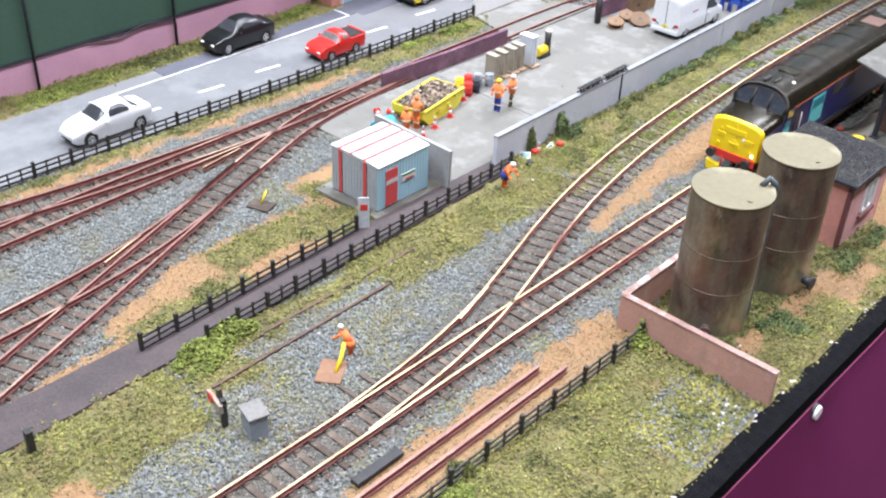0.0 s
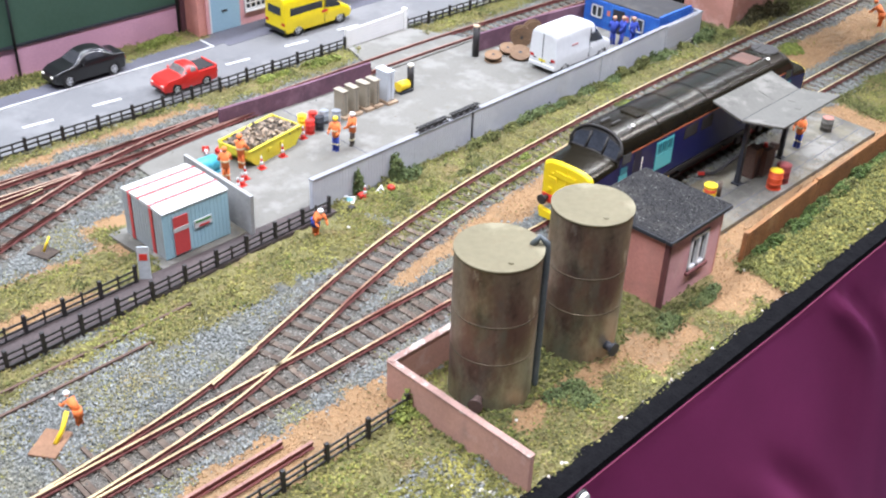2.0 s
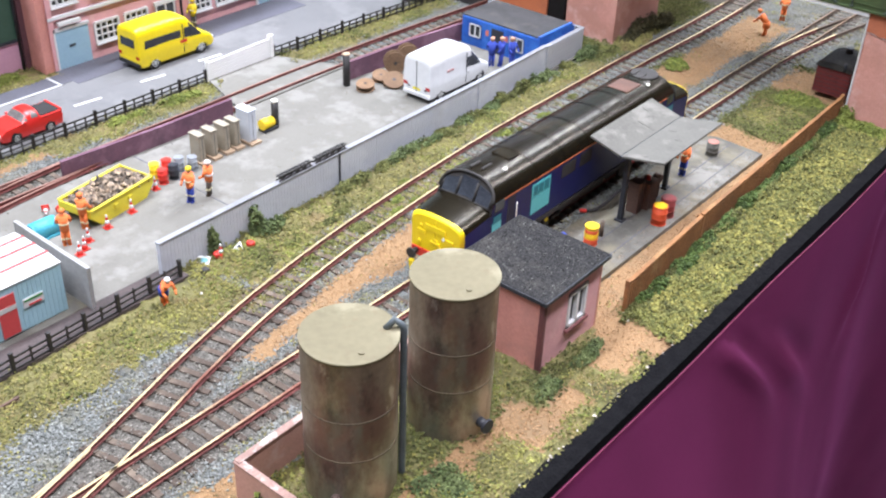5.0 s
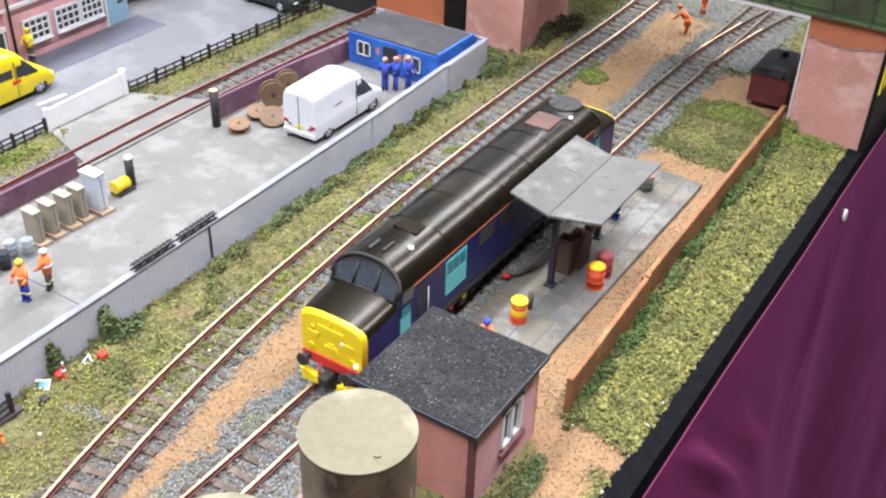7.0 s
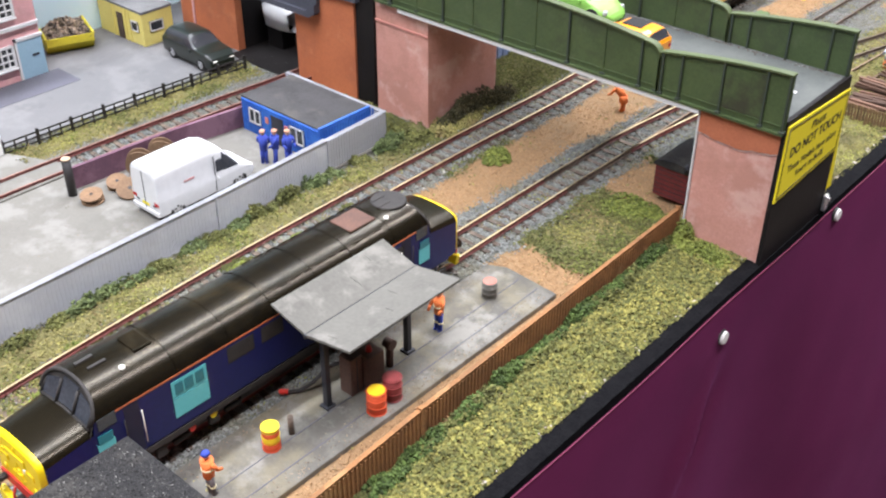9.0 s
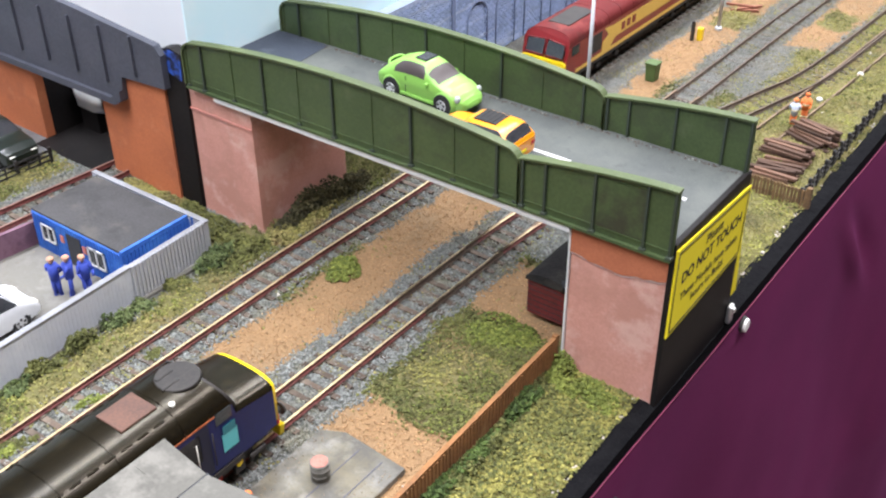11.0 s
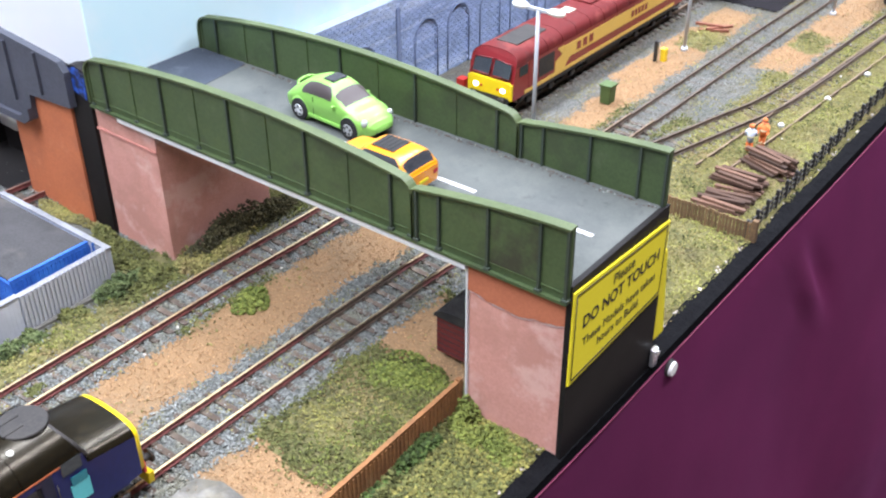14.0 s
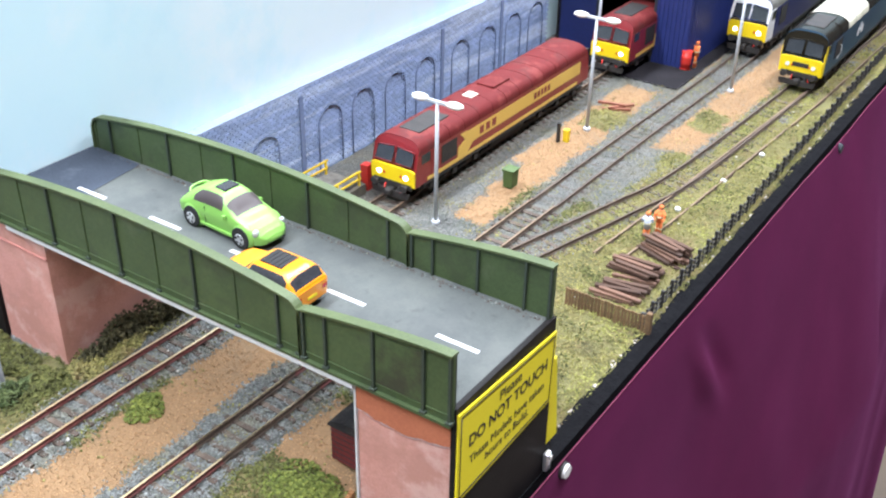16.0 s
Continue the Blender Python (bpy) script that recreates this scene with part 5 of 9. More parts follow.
ROOFBLACK = surf("loco_roof_black", (0.030, 0.023, 0.012), (0.012, 0.0095, 0.0055), 0.27, metal=0.6, scale=35, fine=400, bump=0.08, mix=1.2, stains=(((0.075, 0.057, 0.030), 15, 0.5, 0.55), ((0.006, 0.005, 0.004), 22, 0.6, 0.55)))
TURQ = surf("turquoise_panel", (0.10, 0.52, 0.55), (0.09, 0.47, 0.50), 0.4, scale=60, bump=0.0)
TURQDARK = surf("dark_teal_panel", (0.015, 0.20, 0.24), (0.012, 0.17, 0.21), 0.4, scale=60, bump=0.0)
BOGIE = surf("sooty_bogie_black", (0.020, 0.018, 0.017), (0.035, 0.030, 0.027), 0.7, scale=150, bump=0.2)
CABGLASS = surf("dark_cab_glazing", (0.05, 0.056, 0.07), (0.025, 0.028, 0.036), 0.1, scale=60, bump=0.0)
REDPAINT = surf("bright_red_paint", (0.62, 0.035, 0.025), (0.52, 0.03, 0.02), 0.45, scale=80, bump=0.0)
WHEELSTEEL = surf("wheel_steel", (0.30, 0.27, 0.24), (0.2, 0.18, 0.16), 0.4, metal=0.7, scale=120, bump=0.1)
LAMPWHITE = surf("white_lamp_lens", (0.86, 0.84, 0.76), (0.8, 0.78, 0.7), 0.25, bump=0.0)
MAROONROOF = surf("weathered_red_roof", (0.155, 0.018, 0.018), (0.10, 0.013, 0.013), 0.7, scale=35, fine=400, bump=0.05, mix=1.2, spec=0.2, stains=(((0.09, 0.03, 0.028), 18, 0.6, 0.52), ((0.28, 0.07, 0.06), 26, 0.4, 0.55)))
MAROON = surf("maroon_loco_paint", (0.235, 0.016, 0.019), (0.19, 0.013, 0.015), 0.38, scale=40, fine=500, bump=0.05, coat=0.2)
GOLD = surf("gold_band_paint", (0.72, 0.47, 0.10), (0.66, 0.42, 0.09), 0.45, scale=40, bump=0.03)
BLUELOCO = surf("mid_blue_loco_paint", (0.014, 0.062, 0.115), (0.011, 0.05, 0.095), 0.4, scale=40, bump=0.04)
CREAMROOF = surf("cream_roof_paint", (0.72, 0.70, 0.55), (0.62, 0.60, 0.47), 0.6, scale=40, bump=0.05)


def glow(name, col, power):
    m = bpy.data.materials.new(name)
    m.use_nodes = True
    b = m.node_tree.nodes["Principled BSDF"]
    b.inputs["Base Color"].default_value = (*col, 1)
    b.inputs["Emission Color"].default_value = (*col, 1)
    b.inputs["Emission Strength"].default_value = power
    return m


HEADLIGHT = glow("lit_headlight", (1.0, 0.93, 0.75), 6.0)


def arch(w, zs, zr, n=10, power=2.3):
    """Roof curve from (-w, zs) over zr to (w, zs)."""
    out = []
    for k in range(n + 1):
        a = math.pi * (1 - k / n)
        c, s = math.cos(a), math.sin(a)
        out.append((w * math.copysign(abs(c) ** (2 / power), c), zs + (zr - zs) * abs(s) ** (2 / power)))
    return out


def skin(bm, rings, smooth=True, close=False, mat=0):
    vs = [[bm.verts.new(p) for p in r] for r in rings]
    n = len(vs[0])
    for u, v in zip(vs, vs[1:]):
        for k in range(n if close else n - 1):
            f = bm.faces.new((u[k], u[(k + 1) % n], v[(k + 1) % n], v[k]))
            f.smooth = smooth
            f.material_index = mat
    return vs


def wheelset(parent, y, r=6.2, half=8.2):
    bm = new_cyl((-half - 1.4, y, r), (-half + 1.2, y, r), r, seg=20)
    cyl(bm, (half - 1.2, y, r), (half + 1.4, y, r), r, seg=20)
    cyl(bm, (-half, y, r), (half, y, r), 1.3, seg=8)
    part("wheelset", bm, WHEELSTEEL, parent, "steel wheels on an axle")


def bogie(parent, y, pitch=26.5, half=13.5, dots=True):
    b = part("bogie", new_box(-half - 1.3, -half + 1.0, y - pitch - 9, y + pitch + 9, 5.5, 12.5, bevel=0.6), BOGIE, parent, "sooty black bogie")
    part("bogie_side", new_box(half - 1.0, half + 1.3, y - pitch - 9, y + pitch + 9, 5.5, 12.5, bevel=0.6), BOGIE, b)
    part("bogie_centre", new_box(-half, half, y - 12, y + 12, 7, 13), BOGIE, b)
    for k in (-1, 0, 1):
        wheelset(b, y + k * pitch)
        for s in (-1, 1):
            part("axle_box", new_box(s * (half + 2.0) - 1.2, s * (half + 2.0) + 1.2, y + k * pitch - 2.6, y + k * pitch + 2.6, 3.6, 9.2, bevel=0.5), BOGIE, b)
            part("spring", new_box(s * (half + 1.8) - 0.9, s * (half + 1.8) + 0.9, y + k * pitch + 6, y + k * pitch + 15, 4.4, 7.0, bevel=0.8), BOGIE, b)
    if dots:
        for s in (-1, 1):
            for dy, m in ((-20, LOCOYELLOW), (-14, REDPAINT), (15, REDPAINT), (26, LOCOYELLOW)):
                bm = new_cyl((s * (half + 3.0), y + dy, 9.0), (s * (half + 3.6), y + dy, 9.0), 1.7, seg=14)
                part("axle_cap", bm, m, b, "painted axle cap")


def buffers(parent, y, d, red=True):
    part("buffer_beam", new_box(-15, 15, y - 0.7, y + 0.7, 10.0, 15.0, bevel=0.3), REDPAINT if red else BOGIE, parent, "red buffer beam")
    for s in (-1, 1):
        bm = new_cyl((s * 11.4, y, 13.2), (s * 11.4, y + d * 4.6, 13.2), 1.5, seg=12)
        cyl(bm, (s * 11.4, y + d * 4.6, 13.2), (s * 11.4, y + d * 5.5, 13.2), 3.0, 2.8, seg=18)
        part("buffer", bm, BOGIE, parent, "black round buffer")
    part("coupling", new_box(-2.2, 2.2, min(y, y + d * 7), max(y, y + d * 7), 5.0, 9.5, bevel=0.8), BOGIE, parent, "black coupling")
    for s, x in ((-1, -5.5), (1, 5.0), (1, 8.0)):
        bm = bmesh.new()
        tube(bm, arcpath([(x, y + d * 0.6, 11.5), (x + 0.6, y + d * 2.6, 7.5), (x, y + d * 1.2, 4.2)], 1.0), 0.55, seg=6)
        part("air_pipe", bm, REDPAINT if x > 6 or x < 0 else BOGIE, parent)


def class_37(at):
    L = 233.0
    root = thing("diesel_locomotive", at, label="navy blue diesel locomotive with yellow nose and black roof", category="locomotive")
    w, z0, zs, zr = 17.6, 13.0, 40.0, 50.8

    def slant(z):
        return 21.0 + max(0.0, z - 34.0) * 0.50

    # body sides, roof and cab fronts
    bm = bmesh.new()
    for s in (-1, 1):
        prof = [(s * 17.0, z0 - 0.0), (s * w, z0 + 1.2), (s * w, 26), (s * w, zs)]
        skin(bm, [[(x, slant(z), z) for x, z in prof], [(x, 60, z) for x, z in prof], [(x, L - 60, z) for x, z in prof], [(x, L - slant(z), z) for x, z in prof]], smooth=False)
    box(bm, -16.8, 16.8, 8, L - 8, 12.0, 14.0)
    bmesh.ops.recalc_face_normals(bm, faces=bm.faces[:])
    body = part("body_side", bm, NAVY, root, "glossy navy blue body side")
    bm = bmesh.new()
    curve = arch(w, zs, zr, 14)
    skin(bm, [[(x, slant(z) - 0.8, z) for x, z in curve]] + [[(x, y, z) for x, z in curve] for y in (40, 90, 140, 193)] + [[(x, L - slant(z) + 0.8, z) for x, z in curve]])
    part("roof", bm, ROOFBLACK, root, "satin black roof, weathered")
    for end in (0, 1):
        d = 1 if end == 0 else -1

        def q(y):
            return y if end == 0 else L - y
        # cab front frame
        bm = bmesh.new()
        face = [(-w, 33.0)] + arch(w, zs, zr, 14) + [(w, 33.0)]
        bm.faces.new([bm.verts.new((x, q(slant(z)), z)) for x, z in face])
        cab = part("cab_front", bm, BOGIE, root, "black windscreen surround")
        for x0, x1, zb, zt in ((-5.0, 5.0, 39.0, 47.8), (-15.2, -6.4, 38.2, 46.4), (6.4, 15.2, 38.2, 46.4)):
            sl = 2.2 if abs(x0 + x1) > 1 else 0
            bm = bmesh.new()
            pts = [(x0, zb), (x1, zb), (x1, zt - (sl if x1 > 6 else 0)), (x0, zt - (sl if x0 < -6 else 0))]
            a = [bm.verts.new((x, q(slant(z) - 0.5), z)) for x, z in pts]
            b = [bm.verts.new((x, q(slant(z) + 0.3), z)) for x, z in pts]
            bm.faces.new(a)
            for k in range(4):
                bm.faces.new((a[k], a[(k + 1) % 4], b[(k + 1) % 4], b[k]))
            bmesh.ops.recalc_face_normals(bm, faces=bm.faces[:])
            part("windscreen", bm, CABGLASS, cab, "dark glazed windscreen")
        bm = bmesh.new()
        for x in (-15.9, -5.7, 5.7, 15.9):
            tube(bm, [(x, q(slant(38) - 0.8), 38), (x * 0.96, q(slant(47) - 0.8), 47.0 if abs(x) < 10 else 44.6)], 0.7, seg=6)
        tube(bm, [(-16.8, q(slant(37.8) - 0.8), 37.6), (0, q(slant(38.4) - 0.8), 38.4), (16.8, q(slant(37.8) - 0.8), 37.6)], 0.6, seg=6)
        tube(bm, [(x, q(slant(z) - 0.9), z - 0.6) for x, z in arch(w - 0.4, zs, zr, 14)], 0.9, seg=6)
        part("windscreen_frame", bm, BOGIE, cab)
        # nose
        rings = []
        for y, nw, ns, nr in ((0.0, 15.4, 29.6, 35.0), (0.8, 16.2, 30.6, 35.9), (2.4, 16.7, 31.2, 36.3), (10, 17.0, 32.4, 37.2), (23.0, 17.45, 34.4, 38.6)):
            rings.append((y, nw, arch(nw, ns, nr, 12, 2.6)))
        for s in (-1, 1):
            bm = bmesh.new()
            skin(bm, [[(s * nw, q(y), 13.0), (s * nw, q(y), 24.0), (s * nw, q(y), c[0][1])] for y, nw, c in rings[2:]], smooth=False)
            bmesh.ops.recalc_face_normals(bm, faces=bm.faces[:])
            part("nose_side", bm, NAVY, root)
        bm = bmesh.new()
        skin(bm, [[(x, q(y), z) for x, z in c] for y, nw, c in rings[2:]])
        bmesh.ops.recalc_face_normals(bm, faces=bm.faces[:])
        part("nose_top", bm, ROOFBLACK, root, "black nose top")
        bm = bmesh.new()
        full = [[(-nw, 14.6)] + c + [(nw, 14.6)] for y, nw, c in rings[:3]]
        vs = skin(bm, [[(x, q(y), z) for x, z in r] for r, (y, a, b) in zip(full, rings[:3])], close=True)
        bm.faces.new(vs[0])
        box(bm, -6.5, 6.5, q(-0.35) - 0.3, q(-0.35) + 0.3, 27.5, 31.0, bevel=0.2)
        for s in (-1, 1):
            box(bm, s * 9.0 - 2.6, s * 9.0 + 2.6, q(-0.3) - 0.3, q(-0.3) + 0.3, 23.6, 26.4, bevel=0.2)
        box(bm, -0.25, 0.25, q(-0.1) - 0.3, q(-0.1) + 0.3, 16, 34)
        bmesh.ops.recalc_face_normals(bm, faces=bm.faces[:])
        front = part("nose_front", bm, LOCOYELLOW, root, "warning yellow nose end")
        for x, z, r, m in ((-10.5, 18.5, 1.3, LOCOYELLOW), (10.5, 18.5, 1.3, LOCOYELLOW), (5.5, 25.8, 0.9, LAMPWHITE), (0, 22.0, 1.7, LOCOYELLOW), (-9.5, 28.5, 0.9, LOCOYELLOW), (12.5, 17.5, 0.8, HEADLIGHT), (2.5, 19.4, 1.2, LOCOYELLOW)):
            part("marker_light", new_cyl((x, q(0.4), z), (x, q(-0.7), z), r, seg=14), m, front, "small round marker light")
        part("cable_socket", new_box(-3.0, 3.0, min(q(0.2), q(-1.0)), max(q(0.2), q(-1.0)), 20.5, 22.0, bevel=0.2), LOCOYELLOW, front)
        buffers(root, q(-0.2), -d)
        for s in (-1, 1):
            ys = sorted((q(-1.5), q(-4.2)))
            pts = [(s * 4.8, 2.0), (s * 13.2, 1.6), (s * 14.2, 7.6), (s * 5.2, 6.2)]
            part("snow_plough", new_prism(pts, 1, ys[0], ys[1], bevel=0.3), LOCOYELLOW, root, "yellow snow plough blade")
        # side panels near the cab
        for s in (-1, 1):
            lo, hi = sorted((q(23.5), q(31)))
            x0, x1 = sorted((s * (w + 0.05), s * (w + 0.35)))
            pn = part("logo_panel", new_box(x0, x1, lo, hi, 20.5, 29), TURQ, root, "small turquoise company panel")
            part("logo_band", new_box(*sorted((s * (w + 0.3), s * (w + 0.5))), lo + 0.6, hi - 0.6, 29, 33), TURQDARK, pn)
            lo, hi = sorted((q(25), q(33)))
            part("cab_side_window", new_box(x0, x1, lo, hi, 35.2, 40.6, bevel=0.1), GLASS, root, "dark cab side window")
            lo, hi = sorted((q(36.5), q(43)))
            # No real recess: the darker navy paints its shade on a flush door.
            part("cab_door", new_box(*sorted((s * (w - 0.1), s * (w + 0.12))), lo, hi, 15, 39), surf("recess_shade_navy", (0.006, 0.008, 0.035), (0.005, 0.007, 0.03), 0.5), root, "cab door in darker navy for the shade of a recess")
            for yy in (35.8, 43.6):
                bm = new_cyl((s * (w + 0.8), q(yy), 18), (s * (w + 0.8), q(yy), 34), 0.28, seg=6)
                part("handrail", bm, LAMPWHITE if yy > 40 else BOGIE, root)
        part("roof_lamp", new_cyl((9, q(44), 48.5), (9, q(44), 50.2), 1.1, seg=12), LAMPWHITE, root, "small white roof fitting")
        bm = bmesh.new()
        box(bm, -5, -3.4, q(36) - 4, q(36) + 4, 50.0, 51.6, bevel=0.3)
        box(bm, 1, 2.4, q(38) - 4, q(38) + 4, 50.2, 51.6, bevel=0.3)
        part("roof_horns", bm, BOGIE, root)
    # company panels, numbers and grilles on both sides
    num = surf("number_white", (0.80, 0.82, 0.84), (0.76, 0.78, 0.80), 0.5, bump=0)
    for s in (-1, 1):
        a, b = (58, 75) if s > 0 else (L - 75, L - 58)
        pn = part("logo_panel", new_box(*sorted((s * (w + 0.05), s * (w + 0.35))), a, b, 19.5, 29.0), TURQ, root, "large turquoise company panel")
        part("logo_band", new_box(*sorted((s * (w + 0.05), s * (w + 0.3))), a, b, 29.4, 37.5), TURQ, pn)
        for k, (u, v) in enumerate(((1.5, 5.2), (6.2, 10.2), (11.4, 15.4))):
            part("logo_shape", new_box(*sorted((s * (w + 0.2), s * (w + 0.5))), a + u, a + v, 30.6, 36.2), TURQDARK, pn, "dark teal logo shape")
        m = Matrix.Translation((s * (w + 0.1) * MM, (165 if s > 0 else L - 165) * MM, 33 * MM)) @ Euler((radians(90), 0, radians(90 * s))).to_matrix().to_4x4()
        lettering("running_number", "37667", 8.0, m, num, root, extrude=0.15, bold=0.12)
        for yy in (147, 151.5):
            part("data_mark", new_box(*sorted((s * w, s * (w + 0.25))), yy, yy + 2, 32, 34.6), num, root)
        for y0, y1, zb, zt in ((180, 192, 24, 37), (86, 100, 30, 38), (104, 116, 30, 38)):
            g = part("side_grille", new_box(*sorted((s * (w - 0.2), s * (w + 0.12))), y0, y1, zb, zt), BOGIE, root, "dark body side grille")
            bm = bmesh.new()
            zz = zb + 0.8
            while zz < zt - 0.4:
                box(bm, *sorted((s * w, s * (w + 0.3))), y0 + 0.5, y1 - 0.5, zz, zz + 0.35)
                zz += 1.0
            part("grille_slats", bm, BOGIE, g)
        part("cantrail_stripe", new_box(*sorted((s * (w - 0.05), s * (w + 0.18))), 30, L - 30, 39.6, 40.3), surf("orange_cantrail", (0.55, 0.16, 0.06), (0.45, 0.12, 0.05), 0.5, bump=0), root, "thin orange cantrail line")
        part("sole_bar", new_box(*sorted((s * (w - 2.5), s * (w + 0.2))), 22, L - 22, 10.6, 13.2), BOGIE, root)
    # roof details
    for y in (62, 88, 112, 138, 160, 186):
        bm = bmesh.new()
        tube(bm, [(x * 1.006, y, z + 0.12) for x, z in arch(w, zs, zr, 14)], 0.22, seg=4)
        part("roof_seam", bm, ROOFBLACK, root)
    for k in range(9):
        for s in (-1, 1):
            part("roof_vent", new_box(s * 11 - 1.6, s * 11 + 1.6, 120 + k * 7.2, 124.8 + k * 7.2, 47.4, 48.7, bevel=0.2), ROOFBLACK, root)
    part("exhaust_panel", new_box(-7, 7, 168, 184, 50.3, 51.1, bevel=0.3), surf("rusty_exhaust", (0.13, 0.06, 0.04), (0.08, 0.04, 0.03), 0.7, scale=120), root, "rusty exhaust panel")
    part("radiator_fan", new_cyl((0, 200, 50.2), (0, 200, 51.2), 9, 8.4, seg=28), BOGIE, root, "round radiator fan grille")
    part("boiler_hatch", new_box(-6, 6, 52, 60, 50.2, 51.4, bevel=0.3), ROOFBLACK, root)
    # underframe
    part("fuel_tank", new_box(-14.5, 14.5, 92, 140, 4.0, 11.8, bevel=1.0), BOGIE, root, "black fuel tank")
    part("battery_box", new_box(-15, 15, 142, 152, 5.5, 11.8, bevel=0.6), BOGIE, root)
    bogie(root, 50)
    bogie(root, L - 50)
    return root


class_37((-244.5, 520, 4.2))


def flat_loco(at, L, label, lower, upper, roof, front, band=None, lit=True, roof_patch=None, wrap=None, brow=None, tall=1.0):
    """A flat-fronted diesel, facing down the line."""
    root = thing("diesel_locomotive", at, label=label, category="locomotive", group="stabled locomotives")
    w, z0, zs, zr = 17.4, 13.0, 39.5, 51.0

    def slant(z):
        return 1.0 + max(0.0, z - 31.0) * 0.34
    bm = bmesh.new()
    for s in (-1, 1):
        prof = [(s * w, z0), (s * w, 24.0), (s * w, zs)]
        skin(bm, [[(x, slant(z), z) for x, z in prof], [(x, L - slant(z), z) for x, z in prof]], smooth=False)
    for e in (0, 1):
        face = [(-w, z0), (-w, 24)] + arch(w, zs, zr, 12, 2.8) + [(w, 24), (w, z0)]
        bm.faces.new([bm.verts.new((x, slant(z) if e == 0 else L - slant(z), z)) for x, z in face])
    bmesh.ops.recalc_face_normals(bm, faces=bm.faces[:])
    part("body_side", bm, upper, root)
    bm = bmesh.new()
    c = arch(w, zs, zr, 12, 2.8)
    skin(bm, [[(x, slant(z) - 0.4, z) for x, z in c], [(x, L * 0.4, z) for x, z in c], [(x, L - slant(z), z) for x, z in c]])
    part("roof", bm, roof, root)
    for s in (-1, 1):
        if band:
            part("colour_band", new_box(*sorted((s * w, s * (w + 0.25))), 60, L - 16, 24, 36), band, root, "gold band along the side")
            part("logo_flash", new_prism([(49, 16), (60, 16), (68, 24), (62, 24), (70, 31), (60, 37), (52, 37), (58, 30), (50, 26)], 0, *sorted((s * w, s * (w + 0.22)))), band, root, "gold zigzag flash")
            part("lower_stripe", new_box(*sorted((s * w, s * (w + 0.25))), 14, L - 20, 14.0, 17.0), band, root)
            for k in range(3):
                part("logo_shape", new_box(*sorted((s * (w + 0.1), s * (w + 0.4))), 76 + k * 8, 81 + k * 8, 26.5, 33.5), upper, root, "maroon logo shape")
            for k in range(5):
                part("number_bar", new_box(*sorted((s * (w + 0.1), s * (w + 0.4))), 150 + k * 5, 153.5 + k * 5, 27, 33), upper, root)
        part("cab_side_window", new_box(*sorted((s * w, s * (w + 0.3))), 7.5, 17, 31, 39, bevel=0.1), GLASS, root, "dark cab side window")
        part("cab_door", new_box(*sorted((s * w, s * (w + 0.15))), 18.5, 25, 15, 40), lower, root)
        part("side_grille", new_box(*sorted((s * w, s * (w + 0.3))), 30, 48, 21, 37), BOGIE, root, "black grille")
        part("sole_bar", new_box(*sorted((s * (w - 2), s * (w + 0.2))), 10, L - 10, 10.8, 13.2), BOGIE, root)
    # front end
    lowp = new_prism([(-w + 0.2, 13.2), (w - 0.2, 13.2), (w - 0.2, 26.5), (w - 3, 28.0), (-w + 3, 28.0), (-w + 0.2, 26.5)], 1, -0.4, 1.4, bevel=0.4)
    fr = part("cab_front", lowp, front, root, "yellow front end")
    for x0, x1 in ((-14.8, -0.9), (0.9, 14.8)):
        bm = bmesh.new()
        pts = [(x0, 30.5), (x1, 30.5), (x1 * 0.97, 41.5 if x1 > 2 else 43), (x0 * 0.97, 41.5 if x0 < -2 else 43)]
        a = [bm.verts.new((x, slant(z) - 0.45, z)) for x, z in pts]
        b = [bm.verts.new((x, slant(z) + 0.4, z)) for x, z in pts]
        bm.faces.new(a)
        for k in range(4):
            bm.faces.new((a[k], a[(k + 1) % 4], b[(k + 1) % 4], b[k]))
        bmesh.ops.recalc_face_normals(bm, faces=bm.faces[:])
        part("windscreen", bm, GLASS, fr, "dark glazed windscreen")
        bm = bmesh.new()
        tube(bm, [(p[0], slant(p[1]) - 0.6, p[1]) for p in pts + pts[:1]], 0.5, seg=5)
        part("windscreen_frame", bm, brow or upper, fr)
    for s in (-1, 1):
        part("headlight", new_cyl((s * 10.5, 0.2, 20.5), (s * 10.5, -0.9, 20.5), 1.9, seg=16), HEADLIGHT if lit else LAMPWHITE, fr, "lit round headlight" if lit else "")
        part("tail_light", new_cyl((s * 6.6, 0.2, 20.5), (s * 6.6, -0.7, 20.5), 1.1, seg=12), REDPAINT, fr)
    buffers(root, 0.2, -1, red=False)
    part("deflector", new_prism([(-14, 3), (14, 3), (15, 8), (-15, 8)], 1, -3, -1.6), BOGIE, root)
    for k in range(10):
        bm = bmesh.new()
        y = 40 + k * (L - 60) / 10
        tube(bm, [(x * 1.006, y, z + 0.12) for x, z in c], 0.2, seg=4)
        part("roof_seam", bm, roof, root)
    part("roof_grille", new_box(-8, 8, 18, 52, 50.4, 51.4, bevel=0.3), BOGIE, root, "dark roof grille")
    part("exhaust_box", new_box(-7, 7, L * 0.46, L * 0.46 + 22, 50.4, 52.6, bevel=0.5), roof, root)
    part("roof_hatch", new_box(-4, 4, L * 0.36, L * 0.36 + 9, 50.6, 51.8, bevel=0.3), CREAMROOF, root, "pale roof hatch")
    if roof_patch:
        bm = bmesh.new()
        skin(bm, [[(x * 1.004, y, z + 0.2) for x, z in c] for y in (60, 120)])
        part("roof_patch", bm, roof_patch, root, "cream painted roof section")
